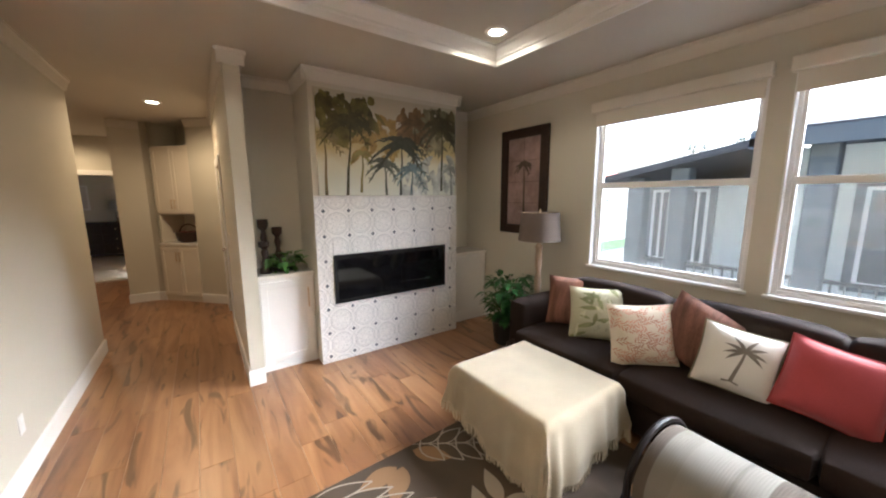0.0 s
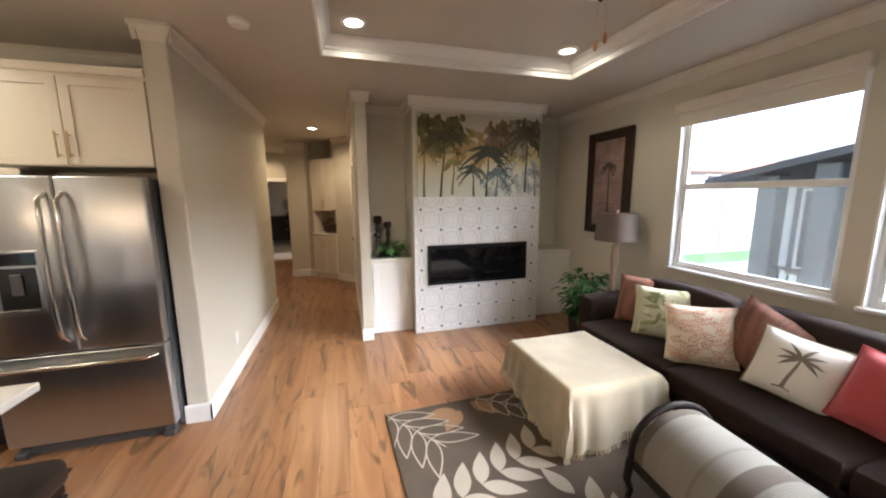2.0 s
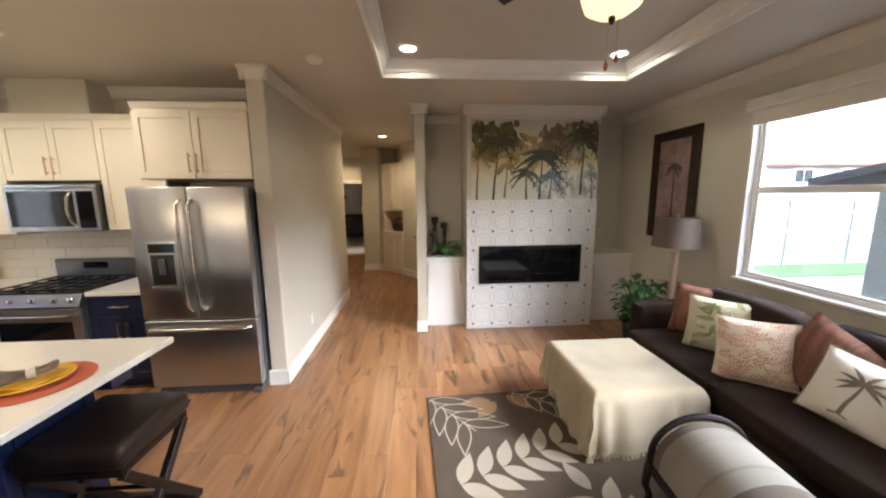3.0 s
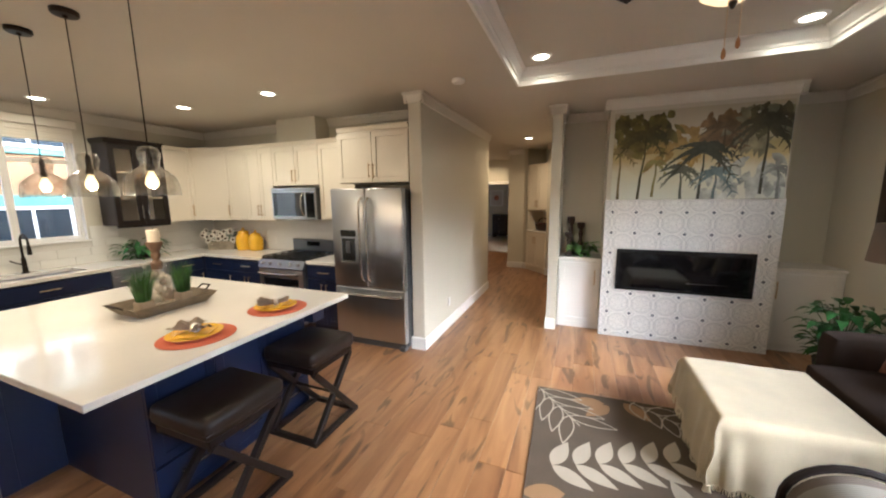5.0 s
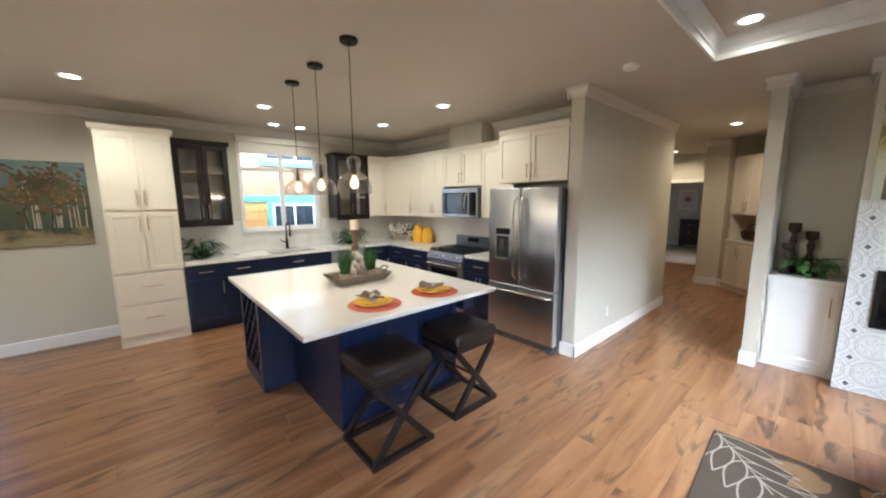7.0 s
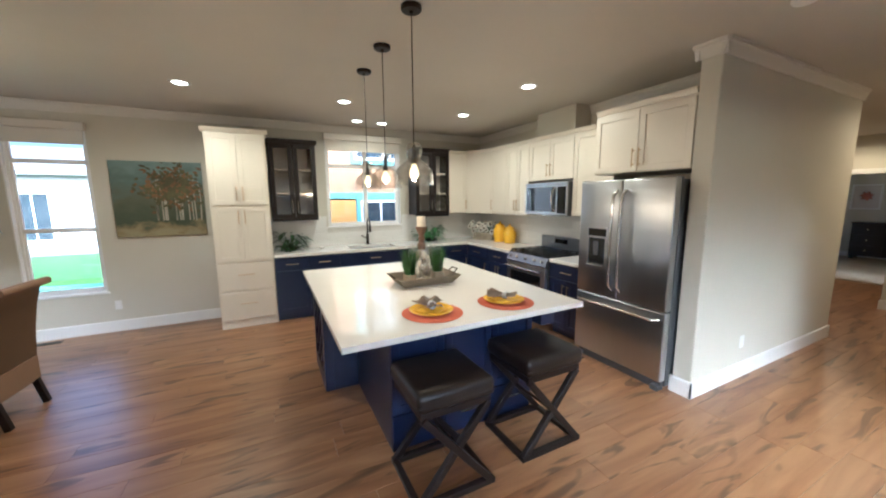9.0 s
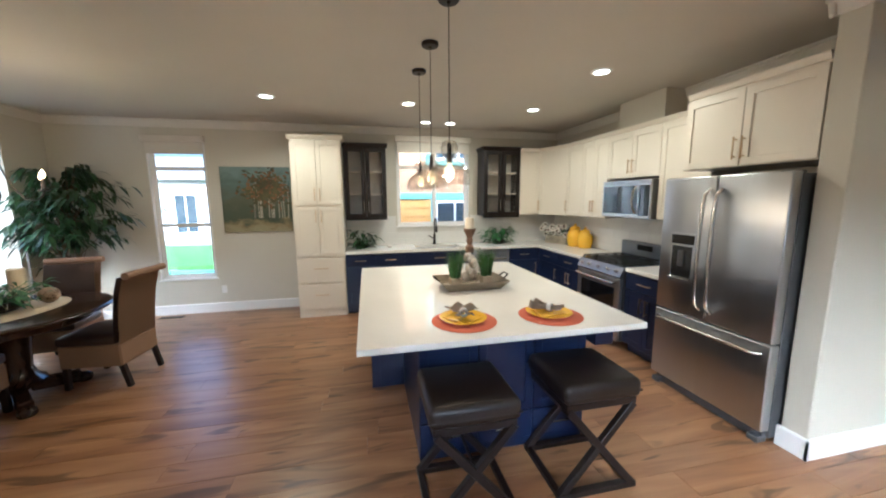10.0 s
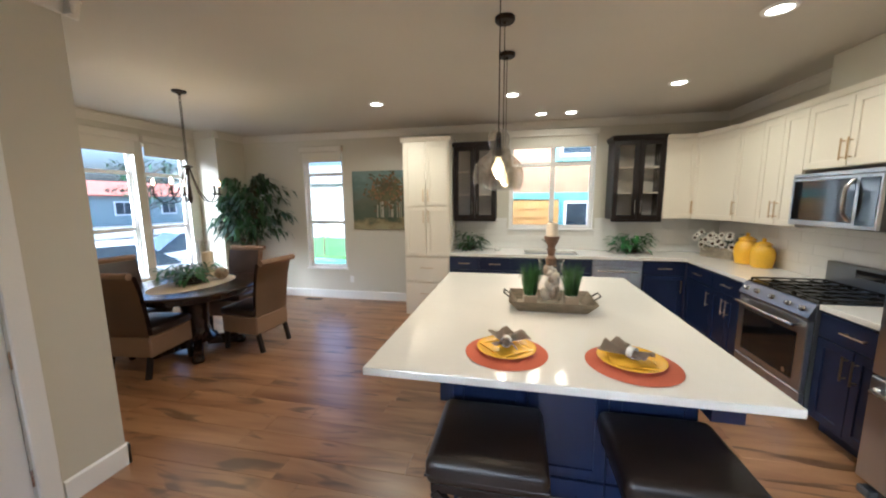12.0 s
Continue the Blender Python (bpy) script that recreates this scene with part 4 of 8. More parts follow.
for k, (u0, u1) in enumerate(((0.0, 0.378), (0.378, 0.757), (0.757, 1.135))):
    d = shaker(isl, NAVY, u0, u1, 0.26, 0.86)
    d.matrix_local = fr_isl
    d2 = flat_front(isl, NAVY, u0, u1, 0.06, 0.25)
    d2.matrix_local = fr_isl
    pull(d2, (u0 + u1) / 2, 0.165, 0.16, False, CHROME)
part("toe_board", box(B(), 0.44, 0.452, 1.065, 2.20, 0.0, 0.058, 0.002), NAVY, isl)
tagged(part("island_worktop", box(B(), -1.31, 0.78, 0.718, 2.368, 0.886, 0.922, 0.004, None, 2), QUARTZ), "large white quartz island worktop", "worktop")

# bar stools
LEATHER = surface("dark_brown_leather", (0.018, 0.012, 0.010), 0.36, vary=0.3, grain=120, broad=8, relief=0.25)


def stool():
    s = thing("bar_stool", "backless dark brown leather stool on crossed black wooden legs", "stool", pose(0.735, 1.275, 0), "stools at the island")
    bm = B()
    box(bm, -0.225, 0.225, -0.235, 0.235, 0.555, 0.665, 0.035, None, 4)
    for v in bm.verts:
        if v.co.z > 0.64:
            d = max(abs(v.co.x) / 0.225, abs(v.co.y) / 0.235)
            v.co.z += 0.012 * (1 - d * d)
    part("seat_cushion", bm, LEATHER, s, "", True)
    pts = [(sx * 0.222, sy * 0.232) for sx, sy in ((1, 1), (-1, 1), (-1, -1), (1, -1), (1, 1))]
    part("piping", tube(B(), [(x, y, 0.600) for x, y in pts], 0.0045, 6), LEATHER, s)
    part("seat_frame", box(B(), -0.205, 0.205, -0.215, 0.215, 0.515, 0.556, 0.004), ESPRESSO, s)
    for sx in (-0.195, 0.195):
        for sgn in (-1, 1):
            a = beam(B(), (sx + sgn * 0.002, sgn * -0.20, 0.52), (sx + sgn * 0.002, sgn * 0.225, 0.02), 0.036, 0.040, 0.003)
            part("leg", a, ESPRESSO, s)
        part("foot_rail", box(B(), sx - 0.02, sx + 0.02, -0.245, 0.245, 0.0, 0.036, 0.003), ESPRESSO, s)
    for sy in (-0.225, 0.225):
        part("stretcher", box(B(), -0.175, 0.175, sy - 0.018, sy + 0.018, 0.0, 0.034, 0.003), ESPRESSO, s)
    part("cross_rod", tube(B(), [(-0.18, 0.012, 0.27), (0.18, 0.012, 0.27)], 0.010, 8), ESPRESSO, s)
    return s


s1 = stool()
copy_thing(s1, pose(0.70, 2.0, 0))

# pendants
PEND_GLASS = clear_glass("pendant_glass", (0.90, 0.88, 0.84), 0.04, 0.17, 1.4)


def pendant(x, y, drop):
    p = thing("pendant_lamp", "clear glass bell pendant lamp with bronze socket, lit", "lamp", pose(x, y, CH), "pendants over the island")
    part("canopy", lathe(B(), [(0.062, 0), (0.062, -0.018), (0.055, -0.026), (0.012, -0.028), (0.010, -0.04)], 24), BRONZE, p, "", True)
    part("cord", tube(B(), [(0, 0, -0.03), (0, 0, -drop + 0.02)], 0.003, 6), BRONZE, p)
    part("socket", lathe(B(), [(0.008, -drop + 0.03), (0.013, -drop + 0.015), (0.015, -drop - 0.05), (0.019, -drop - 0.056), (0.019, -drop - 0.082), (0.013, -drop - 0.086)], 16), BRONZE, p, "", True)
    z = -drop
    prof = [(0.018, 0.045), (0.040, 0.035), (0.052, 0.008), (0.048, -0.022), (0.040, -0.045), (0.044, -0.062), (0.075, -0.085), (0.108, -0.118), (0.120, -0.155), (0.122, -0.215)]
    sh = part("shade", lathe(B(), [(r, z + h) for r, h in prof], 32, None, False), PEND_GLASS, p, "clear blown glass shade", True)
    part("bulb", lathe(B(), [(0.012, z - 0.085), (0.014, z - 0.098), (0.027, z - 0.125), (0.031, z - 0.145), (0.026, z - 0.165), (0.012, z - 0.177), (0.0, z - 0.179)], 14), FILAMENT, p, "glowing filament bulb", True)
    lamp = bpy.data.lights.new("pendant_bulb", "POINT")
    lamp.energy, lamp.color, lamp.shadow_soft_size = BULB_WATTS, (1.0, 0.62, 0.3), 0.010
    o = new("pendant_bulb", lamp)
    o.parent, o.location = p, (0, 0, z - 0.192)
    sh.visible_shadow = False


for x in (0.375, -0.21, -0.75):
    pendant(x, 1.28, 0.815)
tagged(part("smoke_detector", lathe(B(), [(0.06, CH), (0.062, CH - 0.018), (0.05, CH - 0.034), (0.0, CH - 0.036)], 24, Matrix.Translation((1.445, 3.24, 0))), PLASTIC, None, "", True), "round white smoke detector on the ceiling", "smoke detector")


def outlet(at, label="white wall outlet plate"):
    o = thing("wall_outlet", label, "outlet", at, "wall outlets")
    part("plate", box(B(), -0.035, 0.035, -0.006, 0, -0.058, 0.058, 0.003), PLASTIC, o)
    for z in (-0.022, 0.022):
        part("socket", box(B(), -0.015, 0.015, -0.008, -0.005, z - 0.014, z + 0.014, 0.003), WHITE, o)


outlet(pose(XW, -1.33, 0.34, 0, 0, 90))
outlet(pose(0.975, 4.20, 0.34, 0, 0, 90))
sw = thing("light_switch", "white double light switch plate in the hallway", "switch", pose(2.175, 5.72, 1.18, 0, 0, -90))
part("plate", box(B(), -0.058, 0.058, -0.006, 0, -0.058, 0.058, 0.003), PLASTIC, sw)
for u in (-0.023, 0.023):
    part("rocker", box(B(), u - 0.016, u + 0.016, -0.010, -0.005, -0.033, 0.033, 0.003), WHITE, sw)

# ---- living room ----
def leaf_poly(length, width, n=7, bend=0.0):
    """Outline of a pointed leaf along +x, as (x, y) pairs."""
    up = [(length * k / n, width / 2 * math.sin(math.pi * (k / n) ** 0.8) + bend * (k / n) ** 2) for k in range(n + 1)]
    dn = [(length * k / n, -width / 2 * math.sin(math.pi * (k / n) ** 0.8) + bend * (k / n) ** 2) for k in range(n - 1, 0, -1)]
    return up + dn


def turn2(poly, ang, x, y):
    c, s = math.cos(ang), math.sin(ang)
    return [(x + c * a - s * b, y + s * a + c * b) for a, b in poly]


def flat_polys(polys, lift, to3d):
    """A thin mesh of flat shapes laid on a surface given by to3d(x, y, lift)."""
    bm = B()
    for k, p in enumerate(polys):
        vs = [bm.verts.new(to3d(x, y, lift + k * 5e-6)) for x, y in p]
        n = len(vs)
        # strip from the tip inwards, so that the shape follows a curved surface
        i, j = 1, n - 1
        bm.faces.new((vs[0], vs[1], vs[n - 1]))
        while j - i > 1:
            if j - i == 2:
                bm.faces.new((vs[i], vs[i + 1], vs[j]))
                break
            bm.faces.new((vs[i], vs[i + 1], vs[j - 1], vs[j]))
            i, j = i + 1, j - 1
    return bm


def stroke_poly(pts, w0, w1):
    """A tapering brush stroke along points."""
    out, back = [], []
    n = len(pts) - 1
    for i, (x, y) in enumerate(pts):
        a, b = pts[max(i - 1, 0)], pts[min(i + 1, n)]
        d = math.hypot(b[0] - a[0], b[1] - a[1]) or 1
        nx, ny = -(b[1] - a[1]) / d, (b[0] - a[0]) / d
        w = (w0 + (w1 - w0) * i / n) / 2
        out.append((x + nx * w, y + ny * w)), back.append((x - nx * w, y - ny * w))
    return out + back[::-1]


def painted(name, color, rough=0.6, vary=0.35, grain=30):
    return surface(name, color, rough, vary=vary, grain=grain, broad=5, relief=0.05)


# fireplace tiles
def patterned_tile():
    m, t, b = nodes_of("patterned_cement_tile")
    g = t.nodes.new("ShaderNodeNewGeometry")
    sep = t.nodes.new("ShaderNodeSeparateXYZ")
    t.links.new(g.outputs["Position"], sep.inputs[0])

    def m2(op, a, bb=None):
        n = t.nodes.new("ShaderNodeMath")
        n.operation = op
        for s, v in zip(n.inputs, (a, bb)):
            if v is None:
                continue
            if hasattr(v, "is_output"):
                t.links.new(v, s)
            else:
                s.default_value = v
        return n.outputs[0]
    u = m2("SUBTRACT", m2("FRACT", m2("DIVIDE", m2("SUBTRACT", sep.outputs[0], 2.878 - 2.435), 0.2435)), 0.5)
    v = m2("SUBTRACT", m2("FRACT", m2("DIVIDE", m2("SUBTRACT", sep.outputs[2], 0.065 - 2.4), 0.24)), 0.5)
    r = m2("SQRT", m2("ADD", m2("MULTIPLY", u, u), m2("MULTIPLY", v, v)))
    a = m2("ARCTAN2", v, u)
    petal = m2("ADD", 0.20, m2("MULTIPLY", m2("COSINE", m2("MULTIPLY", a, 8.0)), 0.075))
    ring1 = m2("LESS_THAN", m2("ABSOLUTE", m2("SUBTRACT", r, petal)), 0.022)
    ring2 = m2("LESS_THAN", m2("ABSOLUTE", m2("SUBTRACT", r, 0.43)), 0.020)
    ring3 = m2("LESS_THAN", m2("ABSOLUTE", m2("SUBTRACT", r, 0.36)), 0.010)
    au, av = m2("ABSOLUTE", u), m2("ABSOLUTE", v)
    diag = m2("LESS_THAN", m2("ABSOLUTE", m2("SUBTRACT", m2("ADD", au, av), 0.78)), 0.02)
    edge = m2("LESS_THAN", m2("ABSOLUTE", m2("SUBTRACT", m2("ADD", m2("POWER", m2("SUBTRACT", 0.5, au), 1.0), m2("MULTIPLY", av, 0.55)), 0.16)), 0.016)
    lines = m2("MAXIMUM", m2("MAXIMUM", ring1, ring2), m2("MAXIMUM", ring3, m2("MAXIMUM", diag, edge)))
    no = add(t, "TexNoise", Scale=38.0, Detail=4.0)
    t.links.new(coords(t), no.inputs["Vector"])
    worn = m2("MULTIPLY", lines, m2("MULTIPLY", no.outputs[0], 1.05))
    base = ramp(t, no.outputs[0], [(0.3, (0.70, 0.69, 0.67)), (0.7, (0.78, 0.77, 0.75))])
    t.links.new(mix(t, base.outputs[0], (0.36, 0.36, 0.375), worn), b.inputs["Base Color"])
    b.inputs["Roughness"].default_value = 0.38
    bump(t, b, no.outputs[0], 0.08)
    return m


FTILE = patterned_tile()
DOT = surface("grey_tile_dot", (0.13, 0.14, 0.17), 0.4, vary=0.2)
sur = thing("wall_tile_surround", "white patterned fireplace tiles with small dark diamonds", "tiles", Matrix())
sur["kind"] = "structure"
bm = B()
for a0, a1, b0, b1 in ((FX0, 2.957, 0, 1.638), (4.253, FX1, 0, 1.638), (2.957, 4.253, 0, 0.60), (2.957, 4.253, 1.075, 1.638)):
    box(bm, a0, a1, FY - 0.004, FY - 0.001, b0, b1)
part("grout", bm, surface("tile_grout", (0.66, 0.65, 0.62), 0.9), sur)
gx = [FX0 - 0.004] + [2.878 + 0.2435 * k for k in range(7)] + [FX1 + 0.004]
gz = [0.0] + [0.065 + 0.24 * k for k in range(7)] + [1.638]
HX0, HX1, HZ0, HZ1 = 2.957, 4.253, 0.60, 1.075
for x0, x1 in zip(gx, gx[1:]):
    for z0, z1 in zip(gz, gz[1:]):
        rects = [(x0, x1, z0, z1)]
        if x0 < HX1 and x1 > HX0 and z0 < HZ1 and z1 > HZ0:
            rects = [(x0, min(x1, HX0), z0, z1), (max(x0, HX1), x1, z0, z1), (max(x0, HX0), min(x1, HX1), z0, min(z1, HZ0)), (max(x0, HX0), min(x1, HX1), max(z0, HZ1), z1)]
        for a0, a1, b0, b1 in rects:
            if a1 - a0 > 0.012 and b1 - b0 > 0.012:
                part("tile", box(B(), a0 + 0.0008, a1 - 0.0008, FY - 0.010, FY - 0.002, b0 + 0.0008, b1 - 0.0008, 0.001), FTILE, sur)
dot_me = None
for x in gx[1:-1]:
    for z in gz[1:-1]:
        if HX0 - 0.02 < x < HX1 + 0.02 and HZ0 - 0.02 < z < HZ1 + 0.02:
            continue
        if dot_me is None:
            o = part("tile_dot", box(B(), -0.015, 0.015, -0.0015, 0.0015, -0.015, 0.015, 0.0005), DOT, sur)
            dot_me = o.data
        else:
            o = new("tile_dot", dot_me)
            o.parent = sur
        o.matrix_local = pose(x, FY - 0.0105, z, 0, 45, 0)
tagged(part("trim_tile_cap", box(B(), FX0 - 0.004, FX1 + 0.004, FY - 0.012, FY, 1.638, 1.648, 0.002), WHITE), "thin white cap over the fireplace tiles", "trim", "", "structure")

fp = thing("fireplace", "black linear electric fireplace set in the tiles", "fireplace", Matrix())
bm = B()
for x0, x1, z0, z1 in ((2.95, 2.985, 0.595, 1.08), (4.225, 4.26, 0.595, 1.08), (2.985, 4.225, 0.595, 0.63), (2.985, 4.225, 1.03, 1.08)):
    box(bm, x0, x1, FY - 0.028, FY - 0.0105, z0, z1, 0.003)
part("surround_frame", bm, BLACK, fp)
part("front_glass", box(B(), 2.98, 4.23, FY - 0.020, FY - 0.012, 0.625, 1.035), BLACKGLASS, fp)
part("firebox", box(B(), 2.965, 4.245, FY + 0.002, FY + 0.165, 0.605, 1.07), BLACK, fp)
# thin chrome-coloured strip on the glass, right of its middle
part("light_strip", box(B(), 3.66, 4.05, FY - 0.0225, FY - 0.0195, 0.712, 0.718), surface("strip_chrome", (0.8, 0.8, 0.8), 0.2, 1.0, vary=0, relief=0), fp, "thin bright strip")

# niche cabinets
def niche_cabinet(x0, x1, label, hinge_left):
    c = thing("niche_cabinet", label, "cabinet", pose(x0, 4.755, 0), "white niche cabinets")
    w = x1 - x0
    part("body", box(B(), 0, w, 0, 0.40, 0.0, 0.885), WHITE, c)
    part("worktop", box(B(), -0.004, w + 0.003, -0.022, 0.40, 0.887, 0.922, 0.003), QUARTZ, c, "white quartz top")
    d = shaker(c, WHITE, 0.02, w - 0.02, 0.075, 0.86, 0.06)
    pull(d, (w - 0.065) if hinge_left else 0.065, 0.68, 0.19, True, BRASS)
    part("kick_board", box(B(), 0, w, -0.004, 0.0, 0.0, 0.07), WHITE, c)


niche_cabinet(2.295, 2.794, "white built-in cabinet with candle holders on top", True)
niche_cabinet(4.441, 5.055, "white built-in cabinet beside the potted plant", False)

# palm canvas over the fireplace
def watercolor():
    m, t, b = nodes_of("palm_canvas_ground")
    g = coords(t, (1.6, 1, 2.2))
    n = add(t, "TexNoise", Scale=1.4, Detail=4.0, Distortion=0.6)
    t.links.new(g, n.inputs["Vector"])
    sep = t.nodes.new("ShaderNodeSeparateXYZ")
    ge = t.nodes.new("ShaderNodeNewGeometry")
    t.links.new(ge.outputs["Position"], sep.inputs[0])
    mr = t.nodes.new("ShaderNodeMapRange")
    mr.inputs["From Min"].default_value, mr.inputs["From Max"].default_value = 1.67, 2.60
    t.links.new(sep.outputs[2], mr.inputs["Value"])
    mx = t.nodes.new("ShaderNodeMath")
    mx.operation = "MULTIPLY_ADD"
    mx.inputs[1].default_value, mx.inputs[2].default_value = 0.55, -0.22
    t.links.new(n.outputs[0], mx.inputs[0])
    ad = t.nodes.new("ShaderNodeMath")
    t.links.new(mr.outputs[0], ad.inputs[0]), t.links.new(mx.outputs[0], ad.inputs[1])
    r = ramp(t, ad.outputs[0], [(0.08, (0.60, 0.62, 0.54)), (0.36, (0.66, 0.64, 0.50)), (0.52, (0.52, 0.42, 0.20)), (0.68, (0.40, 0.33, 0.14)), (0.82, (0.54, 0.50, 0.38)), (1.0, (0.50, 0.46, 0.34))])
    t.links.new(r.outputs[0], b.inputs["Base Color"])
    b.inputs["Roughness"].default_value = 0.33
    wv = add(t, "TexNoise", Scale=400.0)
    t.links.new(coords(t), wv.inputs["Vector"])
    bump(t, b, wv.outputs[0], 0.1, 0.0005)
    return m


CX0, CX1, CZ0, CZ1, CY = 2.845, 4.405, 1.648, 2.60, 4.568
can = thing("palm_painting", "wide canvas painting of watercolour palm trees over the fireplace", "painting", Matrix())
part("canvas", box(B(), CX0, CX1, CY, FY - 0.003, CZ0, CZ1, 0.003), watercolor(), can)
rng = random.Random(11)


def painted_palm(cx, cz, size, fronds, base, foot):
    """Fronds of drooping strokes round (cx, cz), and a trunk down to foot, in painting metres."""
    out = []
    for k in range(fronds):
        a = math.pi * (-0.25 + 1.5 * (k + rng.random() * 0.7) / fronds)
        L = size * rng.uniform(0.7, 1.1)
        pts = []
        for i in range(6):
            s = i / 5
            pts.append((cx + math.cos(a) * L * s, cz + math.sin(a) * L * s * 0.8 - 0.55 * L * s * s))
        out.append(stroke_poly(pts, size * 0.26, 0.008))
        for i in range(2, 6):
            for sg in (-1, 1):
                px, pz = pts[i]
                q = a + sg * rng.uniform(0.7, 1.3) - 0.4
                l2 = L * rng.uniform(0.22, 0.4)
                out.append(stroke_poly([(px, pz), (px + math.cos(q) * l2 * 0.5, pz + math.sin(q) * l2 * 0.4 - 0.1 * l2), (px + math.cos(q) * l2, pz + math.sin(q) * l2 * 0.6 - 0.45 * l2)], 0.020, 0.003))
    trunk = stroke_poly([(cx, cz), (cx + (base - cx) * 0.3 + 0.01, (cz * 2 + foot) / 3), (cx + (base - cx) * 0.7, (cz + foot * 2) / 3), (base, foot)], 0.012, 0.030)
    return out, [trunk]


def on_canvas(x, z, lift):
    return (min(max(CX0 + x, CX0 + 0.003), CX1 - 0.003), CY - lift, min(max(CZ0 + z, CZ0 + 0.003), CZ1 - 0.003))


PALMS = [(0.07, 0.54, 0.15, 7, 0.07, 0.0, (0.24, 0.19, 0.08)), (0.32, 0.70, 0.25, 9, 0.27, 0.0, (0.085, 0.075, 0.025)), (0.43, 0.40, 0.11, 6, 0.41, 0.03, (0.30, 0.27, 0.09)),
         (1.02, 0.74, 0.20, 8, 1.00, 0.30, (0.15, 0.10, 0.05)), (1.37, 0.76, 0.30, 10, 1.36, 0.05, (0.075, 0.07, 0.04)), (0.66, 0.31, 0.20, 8, 0.68, 0.0, (0.12, 0.13, 0.10)),
         (0.98, 0.28, 0.20, 8, 0.97, 0.0, (0.16, 0.22, 0.24)), (0.86, 0.52, 0.30, 11, 0.84, 0.0, (0.055, 0.06, 0.042)), (1.48, 0.30, 0.12, 6, 1.50, 0.0, (0.36, 0.38, 0.36))]
for col, zone in (((0.20, 0.17, 0.045), (0.0, 0.58, 0.52, 0.94)), ((0.38, 0.26, 0.08), (0.38, 0.80, 0.40, 0.80)), ((0.12, 0.105, 0.03), (0.02, 0.50, 0.66, 0.95)), ((0.24, 0.15, 0.07), (0.88, 1.12, 0.60, 0.92)), ((0.26, 0.24, 0.14), (1.10, 1.56, 0.55, 0.95)), ((0.11, 0.10, 0.05), (1.18, 1.56, 0.66, 0.95)), ((0.56, 0.58, 0.54), (0.9, 1.5, 0.05, 0.45))):
    blots = [turn2(leaf_poly(rng.uniform(0.08, 0.22), rng.uniform(0.04, 0.10), 6, rng.uniform(-0.03, 0.03)), rng.uniform(-2.6, -0.5), rng.uniform(zone[0], zone[1]), rng.uniform(zone[2], zone[3])) for _ in range(40)]
    part("painted_wash", flat_polys(blots, 0.0003 + 0.00005 * rng.random(), on_canvas), painted("foliage_wash", col, 0.4, 0.5, 12), can)["kind"] = "stuff"
for k, (cx, cz, size, nf, base, foot, col) in enumerate(PALMS):
    fr_, tr_ = painted_palm(cx, cz, size, nf, base, foot)
    part("painted_palm", flat_polys(fr_, 0.0006 + 0.0002 * k, on_canvas), painted("palm_paint", col, 0.4), can)
    part("painted_trunk", flat_polys(tr_, 0.0004 + 0.0002 * k, on_canvas), painted("trunk_paint", tuple(c * 0.7 for c in col), 0.4), can)

# framed palm print on the window wall
fa = thing("framed_print", "tall palm print in a wide dark brown frame", "picture", pose(XE, 4.10, 1.80, 0, 0, -90))
bm = B()
w, h, f = 0.348, 0.60, 0.105
for p, q, r, s in ((-w, -w + f, -h, h), (w - f, w, -h, h), (-w + f, w - f, -h, -h + f), (-w + f, w - f, h - f, h)):
    box(bm, p, q, -0.045, -0.004, r, s, 0.010, None, 2)
part("frame", bm, surface("dark_walnut_frame", (0.035, 0.018, 0.012), 0.45, vary=0.3, grain=25, stretch=(1, 1, 5), relief=0.25), fa)
part("print", box(B(), -w + f - 0.004, w - f + 0.004, -0.022, -0.006, -h + f - 0.004, h - f + 0.004), painted("dusty_rose_print", (0.34, 0.24, 0.22), 0.5, 0.25, 14), fa, "faded rose-grey print")
rng = random.Random(4)
fr_, tr_ = painted_palm(0.0, 0.20, 0.13, 9, 0.02, -0.36)
part("printed_palm", flat_polys(fr_ + tr_, 0.0232, lambda x, z, l: (x, -l, z)), painted("print_palm", (0.10, 0.075, 0.06)), fa)
bm = B()
for z in (-0.24, 0.0, 0.24):
    box(bm, -w + f, w - f, -0.0228, -0.0222, z - 0.003, z + 0.003)
box(bm, -0.003, 0.003, -0.0228, -0.0222, -h + f, h - f)
part("print_grid", bm, painted("grid_line", (0.2, 0.14, 0.12)), fa)

# sofa
SOFA = surface("dark_brown_microfibre", (0.027, 0.016, 0.011), 0.9, vary=0.25, grain=160, broad=3, relief=0.25, spec=0.25)
sofa = thing("sofa", "long dark brown microfibre sofa under the windows", "sofa", Matrix())


